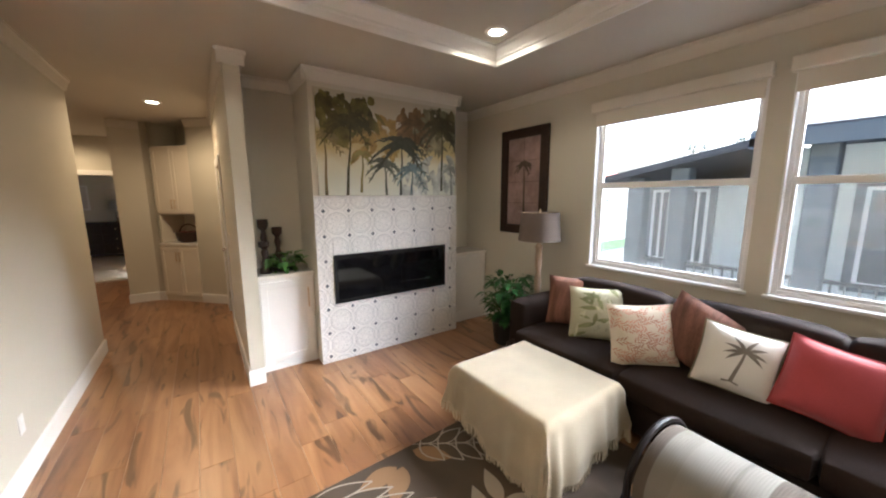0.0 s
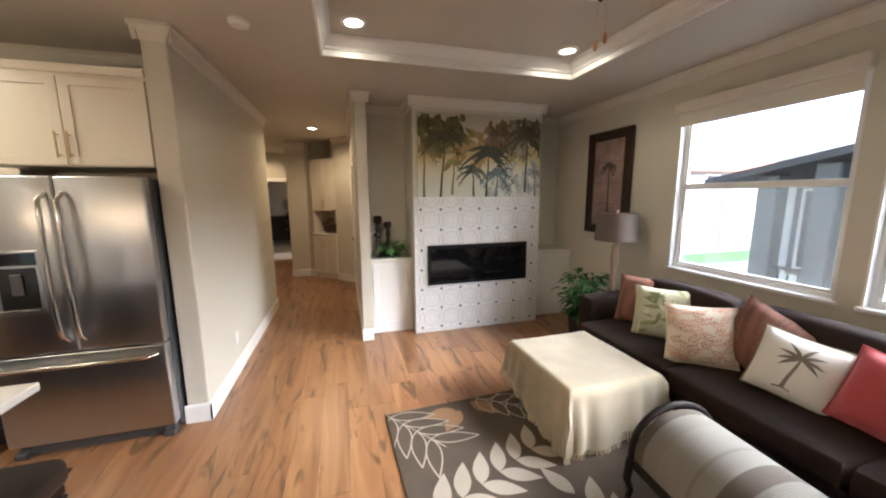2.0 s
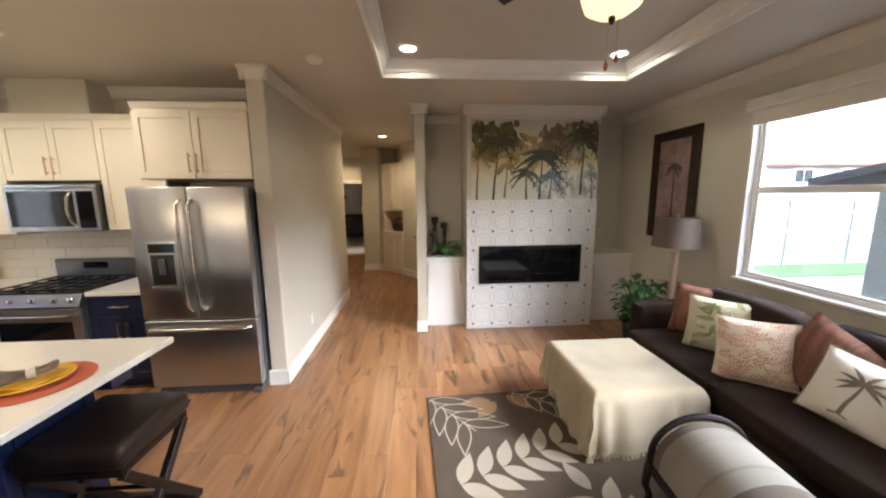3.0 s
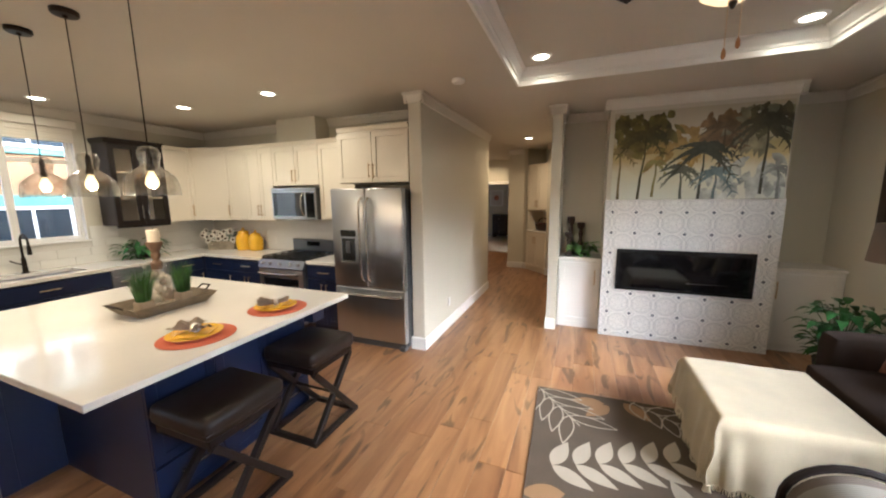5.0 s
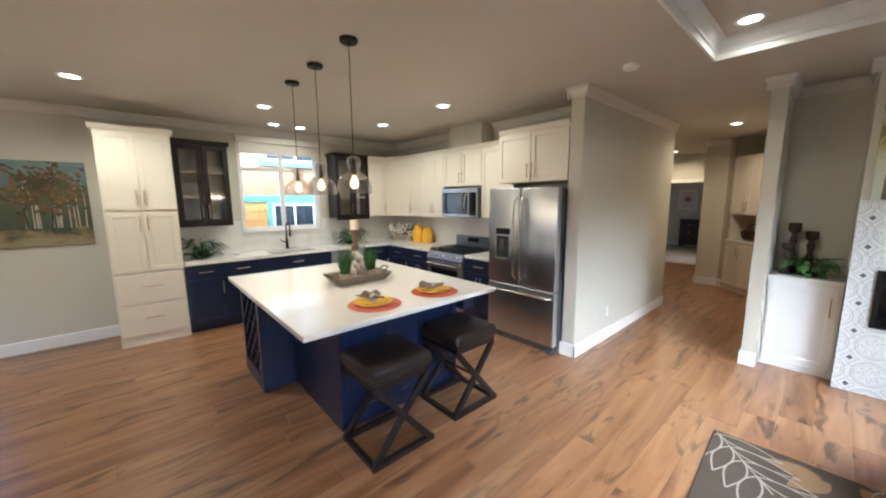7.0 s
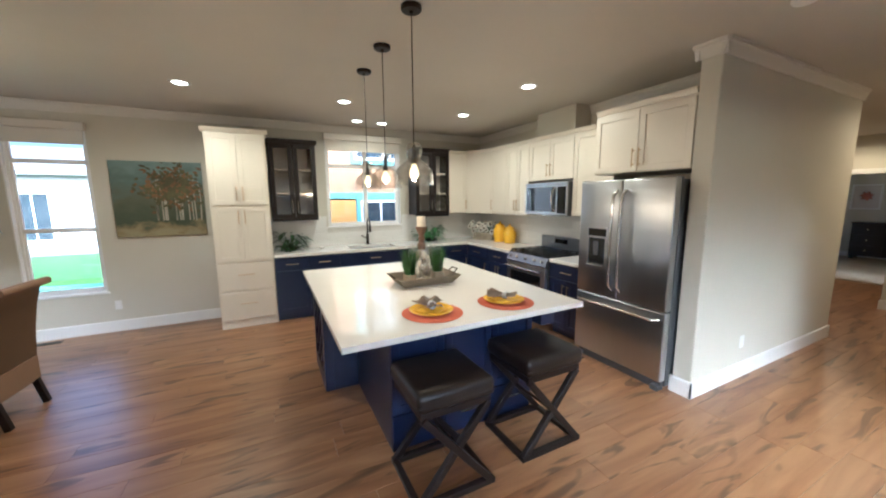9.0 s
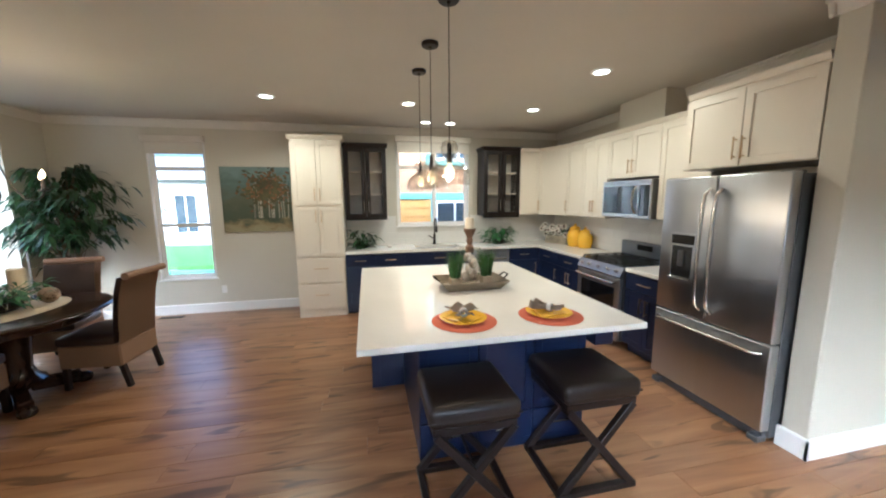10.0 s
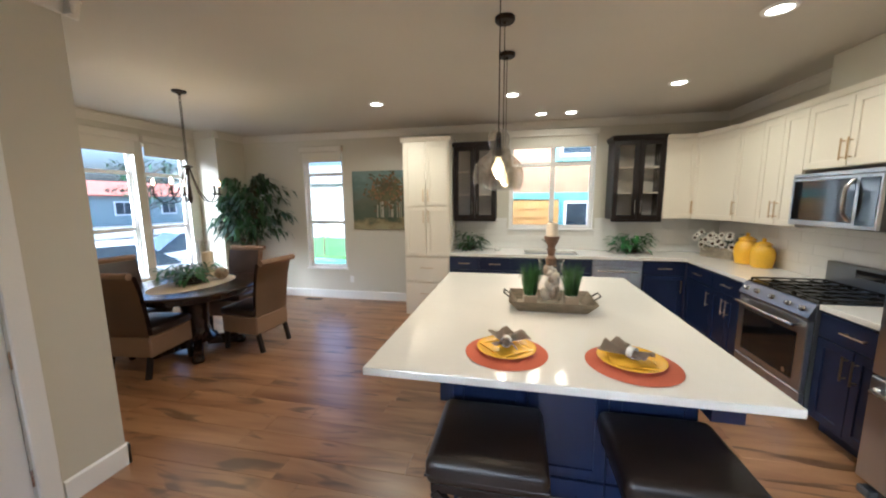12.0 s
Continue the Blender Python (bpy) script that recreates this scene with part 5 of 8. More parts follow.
def soft_box(x0, x1, y0, y1, z0, z1, r, puff=0.0):
    bm = box(B(), x0, x1, y0, y1, z0, z1)
    bmesh.ops.subdivide_edges(bm, edges=bm.edges, cuts=7, use_grid_fill=True)
    c = Vector(((x0 + x1) / 2, (y0 + y1) / 2, (z0 + z1) / 2))
    h = Vector(((x1 - x0) / 2, (y1 - y0) / 2, (z1 - z0) / 2))
    for v in bm.verts:
        d = v.co - c
        inner = Vector((max(-h.x + r, min(h.x - r, d.x)), max(-h.y + r, min(h.y - r, d.y)), max(-h.z + r, min(h.z - r, d.z))))
        off = d - inner
        if off.length > 1e-6:
            d = inner + off.normalized() * r
        e = [abs(d[i]) / h[i] for i in range(3)]
        for i in range(3):
            o = [e[j] for j in range(3) if j != i]
            if e[i] > 0.9:
                d[i] += math.copysign(puff * (1 - o[0] ** 2) * (1 - o[1] ** 2), d[i])
        d += 0.004 * noise.noise_vector((c + d) * 5)
        v.co = c + d
    return bm


part("base", soft_box(4.18, 4.98, 0.50, 3.50, 0.06, 0.30, 0.03), SOFA, sofa, "", True)
part("back", soft_box(4.80, 5.03, 0.50, 3.36, 0.10, 0.83, 0.06), SOFA, sofa, "", True)
part("armrest", soft_box(4.30, 5.02, 3.36, 3.58, 0.06, 0.66, 0.06, 0.01), SOFA, sofa, "", True)
part("armrest", soft_box(4.18, 5.02, 0.30, 0.52, 0.06, 0.66, 0.06, 0.01), SOFA, sofa, "", True)
for y0, y1 in ((0.53, 1.47), (1.48, 2.42), (2.43, 3.35)):
    part("seat_cushion", soft_box(4.14, 4.84, y0, y1, 0.29, 0.46, 0.045, 0.02), SOFA, sofa, "", True)
for y0, y1 in ((0.53, 1.48), (1.49, 2.36), (2.37, 3.20)):
    part("back_cushion", soft_box(4.68, 4.90, y0, y1, 0.44, 0.89, 0.07, 0.022), SOFA, sofa, "", True)
for x in (4.24, 4.92):
    for y in (0.58, 3.42):
        part("foot", cyl(B(), 0.025, 0.03, 0.0, 0.065, 12, None, (x, y)), ESPRESSO, sofa)


def pillow(label, at, material, size=0.46, thick=0.085, piping=None):
    p = thing("throw_pillow", label, "pillow", at, "pillows on the sofa")
    n = 14
    bm = B()

    def prof(u, v):
        return thick * math.sqrt(max(0.0, (1 - abs(u) ** 2.6) * (1 - abs(v) ** 2.6)))

    def spot(u, v, side):
        pinch = 1 - 0.07 * (1 - u * u) * abs(v) ** 3 - 0.0
        pinch2 = 1 - 0.07 * (1 - v * v) * abs(u) ** 3
        wob = 0.008 * noise.noise(Vector((u * 2, v * 2, at.translation.y * 7)))
        return Vector((u * size / 2 * pinch2, side * prof(u, v) + wob, v * size / 2 * pinch))
    grid = {}
    for side in (-1, 1):
        for i in range(n + 1):
            for j in range(n + 1):
                rim = i in (0, n) or j in (0, n)
                if side == 1 and rim:
                    grid[side, i, j] = grid[-1, i, j]
                    continue
                grid[side, i, j] = bm.verts.new(spot(-1 + 2 * i / n, -1 + 2 * j / n, side))
    for side in (-1, 1):
        for i in range(n):
            for j in range(n):
                f = (grid[side, i, j], grid[side, i + 1, j], grid[side, i + 1, j + 1], grid[side, i, j + 1])
                bm.faces.new(f if side == 1 else f[::-1])
    part("cover", bm, material, p, "", True)
    if piping is not None:
        ring = [spot(-1 + 2 * k / n, -1, -1) for k in range(n + 1)] + [spot(1, -1 + 2 * k / n, -1) for k in range(1, n + 1)] + [spot(1 - 2 * k / n, 1, -1) for k in range(1, n + 1)] + [spot(-1, 1 - 2 * k / n, -1) for k in range(1, n + 1)]
        part("piping", tube(B(), ring, 0.006, 6), piping, p, "", True)

    def on(x, z, lift):
        u, v = max(-1, min(1, x / (size / 2))), max(-1, min(1, z / (size / 2)))
        q = spot(u, v, -1)
        return q + Vector((0, -lift - 0.0015, 0))
    return p, on


RUST = surface("rust_striped_cloth", (0.25, 0.115, 0.075), 0.85, vary=0.45, grain=180, broad=9, stretch=(0.3, 2.2, 0.3), relief=0.3)
CREAMCLOTH = surface("cream_cotton", (0.74, 0.66, 0.52), 0.9, vary=0.06, grain=260, relief=0.3)
WHITECLOTH = surface("white_cotton", (0.78, 0.74, 0.67), 0.9, vary=0.05, grain=260, relief=0.3)
GREENCLOTH = surface("pale_green_cloth", (0.50, 0.48, 0.33), 0.9, vary=0.12, grain=200, relief=0.3)
REDCLOTH = surface("coral_red_cloth", (0.45, 0.062, 0.066), 0.85, vary=0.14, grain=220, relief=0.3, sheen=0.3)


def sofa_pose(x, y, z, facing, lean, roll=0):
    """facing: yaw of the front's direction from -y; lean: degrees backwards."""
    return pose(x, y, z, 0, 0, facing) @ pose(0, 0, 0, -lean, 0, 0) @ pose(0, 0, 0, 0, roll, 0)


pillow("rust and brown striped throw pillow against the armrest", sofa_pose(4.66, 3.12, 0.685, -62, 14), RUST, 0.45)
p, on = pillow("pale green throw pillow with leaf print", sofa_pose(4.56, 2.82, 0.67, -52, 16), GREENCLOTH, 0.44)
rng = random.Random(2)
polys = []
for k in range(26):
    polys.append(turn2(leaf_poly(rng.uniform(0.09, 0.16), rng.uniform(0.02, 0.04)), rng.uniform(0, 6.28), rng.uniform(-0.16, 0.16), rng.uniform(-0.16, 0.16)))
part("leaf_print", flat_polys(polys[:15], 0.0005, on), painted("olive_print", (0.30, 0.31, 0.15), 0.9), p)["kind"] = "stuff"
part("leaf_print", flat_polys(polys[15:], 0.001, on), painted("cream_print", (0.62, 0.60, 0.42), 0.9), p)["kind"] = "stuff"
p, on = pillow("cream throw pillow with coral leaf print", sofa_pose(4.45, 2.41, 0.655, -50, 20, -4), CREAMCLOTH, 0.43, 0.10, CREAMCLOTH)
polys = []
for k in range(36):
    x, z, a = -0.20 + 0.066 * (k % 6) + rng.uniform(-0.02, 0.02), -0.18 + 0.068 * (k // 6) + rng.uniform(-0.02, 0.02), rng.uniform(-0.6, 1.2)
    for j in range(6):
        polys.append(turn2(leaf_poly(0.048, 0.010, 5), a + (-1) ** j * 0.7, x + j * 0.012 * math.cos(a), z + j * 0.012 * math.sin(a)))
part("leaf_print", flat_polys(polys, 0.0005, on), painted("coral_print", (0.64, 0.36, 0.25), 0.9, 0.2), p)["kind"] = "stuff"
pillow("rust striped throw pillow tilted on its corner", sofa_pose(4.63, 2.14, 0.70, -82, 16, 22), RUST, 0.45)
p, on = pillow("white throw pillow with a grey palm tree print", sofa_pose(4.50, 1.885, 0.655, -72, 20, 9), WHITECLOTH, 0.39, 0.10, surface("olive_piping", (0.24, 0.22, 0.13), 0.8))
polys = []
for a in (0.15, 0.75, 1.4, 2.0, 2.6, 3.1, -0.25, 3.5):
    bend = -0.035 if math.cos(a) > 0 else 0.035
    polys.append(turn2(leaf_poly(0.100, 0.020, 7, bend), a, 0.02, 0.06))
polys.append(stroke_poly([(0.02, 0.06), (0.012, 0.0), (0.0, -0.06), (-0.01, -0.13)], 0.011, 0.020))
polys.append(stroke_poly([(-0.05, -0.135), (-0.01, -0.125), (0.03, -0.135)], 0.012, 0.008))
part("palm_print", flat_polys(polys, 0.0006, on), painted("grey_brown_print", (0.24, 0.205, 0.165), 0.9, 0.25), p)["kind"] = "stuff"
pillow("plain coral red throw pillow", sofa_pose(4.55, 1.50, 0.655, -80, 20, 10), REDCLOTH, 0.41, 0.10, REDCLOTH)
pillow("rust brown striped throw pillow at the sofa end", sofa_pose(4.60, 1.10, 0.665, -92, 18, 3), RUST, 0.43)

# ottoman with its throw
ot = thing("ottoman", "dark brown square ottoman standing on the rug", "ottoman", Matrix())
OX0, OX1, OY0, OY1, OZ = 3.345, 4.035, 2.36, 3.13, 0.445
part("body", soft_box(OX0 + 0.01, OX1 - 0.01, OY0 + 0.01, OY1 - 0.01, 0.075, OZ - 0.008, 0.03), SOFA, ot, "", True)
for x in (OX0 + 0.07, OX1 - 0.07):
    for y in (OY0 + 0.07, OY1 - 0.07):
        part("foot", cyl(B(), 0.025, 0.03, 0.01, 0.08, 12, None, (x, y)), ESPRESSO, ot)
THROW = surface("cream_woven_throw", (0.68, 0.59, 0.42), 0.95, vary=0.06, grain=240, broad=5, relief=0.35, sheen=0.2)
th = thing("throw_blanket", "cream fringed throw draped over the ottoman", "blanket", Matrix())
bm = B()
NX, NY = 70, 84
drop = 0.36
xs = np.linspace(-drop, OX1 - OX0 + drop * 0.92, NX)
ys = np.linspace(-drop * 1.08, OY1 - OY0 + drop * 0.5, NY)
LX, LY = OX1 - OX0, OY1 - OY0
vg = {}


def fold(u, lim):
    """Along the top, then round the edge and down: returns (place, drop)."""
    r = 0.07
    arc = r * math.pi / 2
    if u < 0:
        s = -u
        sign, base = -1, 0.0
    elif u > lim:
        s, sign, base = u - lim, 1, lim
    else:
        return u, 0.0
    if s < arc:
        a = s / r
        return base + sign * r * math.sin(a) * 0.6, r * (1 - math.cos(a))
    return base + sign * r * 0.6, r + (s - arc)


for i, u in enumerate(xs):
    for j, v in enumerate(ys):
        px, dx = fold(u, LX)
        py, dy = fold(v, LY)
        lay = (v / LY - 0.5) * (0.16 if u < LX / 2 else -0.02) + (u / LX - 0.5) * (0.12 if v < LY / 2 else 0.0)
        dx, dy = (dx * (1 - lay * 1.8) if dx > 0.07 else dx), (dy * (1 - lay * 1.8) if dy > 0.07 else dy)
        d = max(dx, dy) + 0.35 * min(dx, dy)
        flare = min(1.0, d / 0.3)
        wx = wy = 0.0
        if dx > 0.02:
            wx = flare * (0.012 * math.sin(v * 38 + 1.3 * math.sin(v * 9)) + 0.012 + 0.02 * flare)
        if dy > 0.02:
            wy = flare * (0.014 * math.sin(u * 34 + 1.7 * math.sin(u * 11)) + 0.014 + 0.02 * flare)
        x = OX0 + px + (wx if u > LX / 2 else -wx)
        y = OY0 + py + (wy if v > LY / 2 else -wy)
        z = OZ + 0.010 - d + 0.004 * noise.noise(Vector((u * 6, v * 6, 0)))
        vg[i, j] = bm.verts.new((x, y, max(z, 0.05)))
for i in range(NX - 1):
    for j in range(NY - 1):
        bm.faces.new((vg[i, j], vg[i + 1, j], vg[i + 1, j + 1], vg[i, j + 1]))
edge_lo = [vg[0, j].co.copy() for j in range(NY)]
edge_front = [vg[i, 0].co.copy() for i in range(NX)]
bmesh.ops.solidify(bm, geom=bm.faces, thickness=0.006)
part("cloth", bm, THROW, th, "", True)
bm = B()
rng = random.Random(8)
for e in (edge_lo, edge_front):
    for a, b in zip(e, e[1:]):
        for k in range(3):
            p = a.lerp(b, (k + rng.random() * 0.5) / 3)
            q = p + Vector((rng.uniform(-0.008, 0.008), rng.uniform(-0.008, 0.008), -rng.uniform(0.05, 0.075)))
            q.z = max(q.z, 0.016)
            tube(bm, [p + Vector((0, 0, 0.006)), (p + q) / 2 + Vector((rng.uniform(-0.004, 0.004), 0, 0)), q], 0.0022, 4)
fri = part("fringe", bm, THROW, th, "knotted cream fringe")
fri["kind"] = "stuff"

# bench with a rolled top
def stripe_cloth():
    m, t, b = nodes_of("beige_striped_upholstery")
    v = coords(t, (1, 1, 1), 0.0, False)
    sep = t.nodes.new("ShaderNodeSeparateXYZ")
    t.links.new(v, sep.inputs[0])
    fr1 = t.nodes.new("ShaderNodeMath")
    fr1.operation = "MULTIPLY"
    fr1.inputs[1].default_value = 1 / 0.44
    t.links.new(sep.outputs[1], fr1.inputs[0])
    f2 = t.nodes.new("ShaderNodeMath")
    f2.operation = "FRACT"
    t.links.new(fr1.outputs[0], f2.inputs[0])
    c = ramp(t, f2.outputs[0], [(0.0, (0.17, 0.155, 0.13)), (0.20, (0.17, 0.155, 0.13)), (0.21, (0.060, 0.042, 0.028)), (0.40, (0.066, 0.047, 0.032)), (0.41, (0.22, 0.205, 0.18)), (0.60, (0.19, 0.175, 0.15)), (0.62, (0.13, 0.115, 0.095)), (0.66, (0.20, 0.185, 0.16)), (0.99, (0.19, 0.175, 0.15))])
    rib = add(t, "TexWave", Scale=28.0, Distortion=0.4)
    rib.bands_direction = "Y"
    t.links.new(v, rib.inputs["Vector"])
    t.links.new(mix(t, c.outputs[0], (0.42, 0.39, 0.34), 0.12), b.inputs["Base Color"])
    b.inputs["Roughness"].default_value = 0.9
    bump(t, b, rib.outputs["Fac"], 0.5, 0.002)
    return m


bench = thing("barrel_bench", "upholstered bench with rolled striped top and dark wood arches", "bench", pose(3.65, 1.35, 0, 0, 0, -5))
bw, bl, zs, zt = 0.25, 0.60, 0.30, 0.525
arch = [(-bw, 0.24), (-bw, zs)] + [(-bw * math.cos(a), zs + (zt - zs) * math.sin(a)) for a in [math.pi * k / 16 for k in range(1, 16)]] + [(bw, zs), (bw, 0.24)]
bm = B()
a = [bm.verts.new((x, -bl + 0.02, z)) for x, z in arch]
b_ = [bm.verts.new((x, bl - 0.02, z)) for x, z in arch]
bm.faces.new(a[::-1]), bm.faces.new(b_)
for i in range(len(arch)):
    k = (i + 1) % len(arch)
    bm.faces.new((a[i], a[k], b_[k], b_[i]))
part("cushion", bm, stripe_cloth(), bench, "beige and brown striped upholstery", True)
for y in (-bl, bl):
    part("arch", tube(B(), [(x * 1.03, y, z * 1.02 + 0.004) for x, z in arch], 0.017, 8), ESPRESSO, bench, "dark wooden arch", True)
    for sx in (-1, 1):
        part("leg", tube(B(), [(sx * bw * 1.03, y, 0.26), (sx * bw * 1.1, y, 0.14), (sx * bw * 0.98, y, 0.07), (sx * bw * 1.04, y, 0.012)], 0.024, 8, 0.014), ESPRESSO, bench, "", True)
for sx in (-1, 1):
    part("side_rail", box(B(), sx * bw - 0.014, sx * bw + 0.014, -bl, bl, 0.21, 0.26, 0.005), ESPRESSO, bench)

# floor lamp
fl = thing("floor_lamp", "floor lamp with turned pale wood pole and taupe shade", "lamp", pose(4.76, 3.61, 0))
PALEWOOD = surface("washed_wood", (0.40, 0.30, 0.21), 0.55, vary=0.25, grain=30, stretch=(3, 3, 0.6), relief=0.15)
part("base", lathe(B(), [(0.14, 0), (0.14, 0.02), (0.11, 0.035), (0.05, 0.05), (0.035, 0.075), (0.0, 0.076)], 28), PALEWOOD, fl, "", True)
part("pole", lathe(B(), [(0.022, 0.06), (0.028, 0.15), (0.022, 0.22), (0.032, 0.30), (0.022, 0.36), (0.028, 0.60), (0.036, 0.80), (0.024, 0.86), (0.034, 0.92), (0.040, 1.0), (0.030, 1.08), (0.040, 1.13), (0.022, 1.16), (0.014, 1.25)], 18), PALEWOOD, fl, "", True)
bm = B()
lathe(bm, [(0.212, 1.19), (0.188, 1.475)], 40, None, False)
bmesh.ops.solidify(bm, geom=bm.faces, thickness=0.004)
part("shade", bm, surface("taupe_linen", (0.25, 0.20, 0.165), 0.9, vary=0.1, grain=300, relief=0.3), fl, "taupe linen drum shade", True)
part("harp", tube(B(), [(0, 0, 1.23), (0.06, 0, 1.31), (0.05, 0, 1.43), (0, 0, 1.475)], 0.003, 6), BRASS, fl)
bm = B()
for k in range(3):
    q = 2 * math.pi * k / 3
    tube(bm, [(0, 0, 1.465), (0.189 * math.cos(q), 0.189 * math.sin(q), 1.47)], 0.003, 6)
part("spider", bm, BRASS, fl)
part("finial", lathe(B(), [(0.006, 1.47), (0.012, 1.485), (0.006, 1.505), (0.0, 1.51)], 12), BRASS, fl, "", True)


# plants
def blade(bm, root, tip_dir, length, width, droop, fold_=0.25, n=5):
    """One leaf: a bent blade with a keel."""
    d = Vector(tip_dir).normalized()
    side = d.cross(Vector((0, 0, 1)))
    side = side.normalized() if side.length > 1e-3 else Vector((1, 0, 0))
    rows = []
    for i in range(n + 1):
        s = i / n
        c = Vector(root) + d * length * s + Vector((0, 0, -droop * length * s * s))
        w = width / 2 * math.sin(math.pi * min(0.98, 0.08 + 0.92 * s) ** 0.85)
        up = Vector((0, 0, 1)) * w * fold_
        rows.append((bm.verts.new(c - side * w + up), bm.verts.new(c), bm.verts.new(c + side * w + up)))
    for a, b in zip(rows, rows[1:]):
        bm.faces.new((a[0], a[1], b[1], b[0])), bm.faces.new((a[1], a[2], b[2], b[1]))


def leaf_stuff(name, color, light, vein=True):
    m, t, b = nodes_of(name)
    g = t.nodes.new("ShaderNodeNewGeometry")
    n = add(t, "TexNoise", Scale=22.0, Detail=3.0)
    t.links.new(coords(t), n.inputs["Vector"])
    c1 = ramp(t, g.outputs["Random Per Island"], [(0.0, color), (1.0, light)])
    c2 = ramp(t, n.outputs[0], [(0.35, (0.75, 0.75, 0.75)), (0.7, (1.25, 1.25, 1.1))])
    t.links.new(mix(t, c1.outputs[0], c2.outputs[0], 1.0, "MULTIPLY"), b.inputs["Base Color"])
    b.inputs["Roughness"].default_value = 0.38
    b.inputs["Transmission Weight"].default_value = 0.0
    bump(t, b, n.outputs[0], 0.2)
    return m


LEAF = leaf_stuff("glossy_green_leaf", (0.020, 0.075, 0.022), (0.055, 0.17, 0.045))
LEAF2 = leaf_stuff("light_green_leaf", (0.05, 0.15, 0.03), (0.16, 0.32, 0.09))
LEAFD = leaf_stuff("dark_green_leaf", (0.012, 0.036, 0.012), (0.035, 0.085, 0.028))
BLADE = leaf_stuff("grass_blade", (0.028, 0.085, 0.018), (0.085, 0.19, 0.045))


def bushy(name, label, at, r, h, count, leaf, size, mat, pot=None, seed=1, droop=0.5, low=0.1):
    p = thing(name, label, "plant", at)
    rng = random.Random(seed)
    bm, st = B(), B()
    for k in range(count):
        a = rng.uniform(0, 2 * math.pi)
        q = rng.random() ** 0.6
        el = rng.uniform(low, 1.0)
        end = Vector((math.cos(a) * r * q * (0.5 + 0.6 * math.sin(el * 2.2)), math.sin(a) * r * q * (0.5 + 0.6 * math.sin(el * 2.2)), h * el))
        L = size * rng.uniform(0.7, 1.2)
        blade(bm, end, (math.cos(a) * 0.9, math.sin(a) * 0.9, rng.uniform(-0.1, 0.7)), L, L * leaf, droop * rng.uniform(0.5, 1.3))
        if k % 2 == 0:
            tube(st, [(end.x * 0.12, end.y * 0.12, 0), (end.x * 0.5, end.y * 0.5, end.z * 0.65), end], 0.0035, 5)
    f = part("foliage", bm, mat, p, "", True)
    f["kind"] = "stuff"
    part("stems", st, mat, p)
    return p


pl = bushy("potted_plant", "bushy broad-leaved plant in a dark floor pot", pose(4.65, 3.94, 0.24), 0.235, 0.53, 170, 0.42, 0.145, LEAF, None, 3, 0.6)
part("pot", lathe(B(), [(0.11, -0.24), (0.13, -0.22), (0.155, 0.0), (0.16, 0.02), (0.145, 0.02), (0.135, -0.01), (0.0, -0.012)], 24), surface("dark_glazed_pot", (0.03, 0.028, 0.026), 0.4, vary=0.2), pl, "dark glazed pot", True)
pl = bushy("pothos_plant", "small green and cream pothos on the niche cabinet", pose(2.56, 4.92, 0.955), 0.17, 0.13, 60, 0.62, 0.095, LEAF2, None, 5, 0.7, 0.0)
part("bowl", lathe(B(), [(0.05, -0.033), (0.10, -0.02), (0.12, 0.02), (0.108, 0.02), (0.09, -0.01), (0.0, -0.012)], 22), BRONZE, pl, "", True)
DARKWOOD = surface("dark_turned_wood", (0.045, 0.022, 0.015), 0.5, vary=0.3, grain=20, relief=0.2)


def candle_holder(x, y, h, z=0.923):
    c = thing("candle_holder", "dark turned wooden candle holder", "candle holder", pose(x, y, z), "candle holders on the niche cabinet")
    part("stand", lathe(B(), [(0.052, 0), (0.055, 0.015), (0.035, 0.03), (0.022, 0.06), (0.034, h * 0.35), (0.020, h * 0.5), (0.032, h * 0.65), (0.020, h * 0.78), (0.042, h * 0.84), (0.046, h * 0.86)], 20), DARKWOOD, c, "", True)
    part("cup", lathe(B(), [(0.045, h * 0.86), (0.048, h * 0.87), (0.048, h), (0.040, h), (0.038, h * 0.9), (0.0, h * 0.9)], 20), DARKWOOD, c, "", True)


candle_holder(2.42, 5.03, 0.50), candle_holder(2.545, 5.05, 0.42), candle_holder(2.40, 4.90, 0.30)

# rug with leaf pattern
RUGB = surface("taupe_wool_rug", (0.082, 0.060, 0.040), 0.97, vary=0.15, grain=260, broad=4, relief=0.6)
RUGC = surface("cream_wool", (0.38, 0.33, 0.26), 0.97, vary=0.12, grain=260, relief=0.6)
RUGT = surface("tan_wool", (0.27, 0.16, 0.075), 0.97, vary=0.12, grain=260, relief=0.6)
rug = thing("area_rug", "taupe wool area rug with cream and tan leaf pattern", "rug", pose(2.247, 3.09, 0, 0, 0, 2.2) @ Matrix.Translation((-2.27, -3.13, 0)))
part("carpet_field", box(B(), 2.27, 4.10, 0.70, 3.13, 0.0015, 0.011, 0.004), RUGB, rug)
on_rug = lambda x, y, l: (min(max(x, 2.275), 4.095), min(max(y, 0.705), 3.125), 0.0115 + l)
cream, tan, lines = [], [], []


def spray(x, y, ang, n, L, w, out, step=0.12, taper=0.0):
    for k in range(n):
        px, py = x + math.cos(ang) * step * k, y + math.sin(ang) * step * k
        for sg in (-1, 1):
            out.append(turn2(leaf_poly(L * (1 - taper * k / n), w * (1 - taper * k / n), 8), ang + sg * 0.85, px, py))
    out.append(turn2(leaf_poly(L, w, 8), ang, x + math.cos(ang) * step * n, y + math.sin(ang) * step * n))


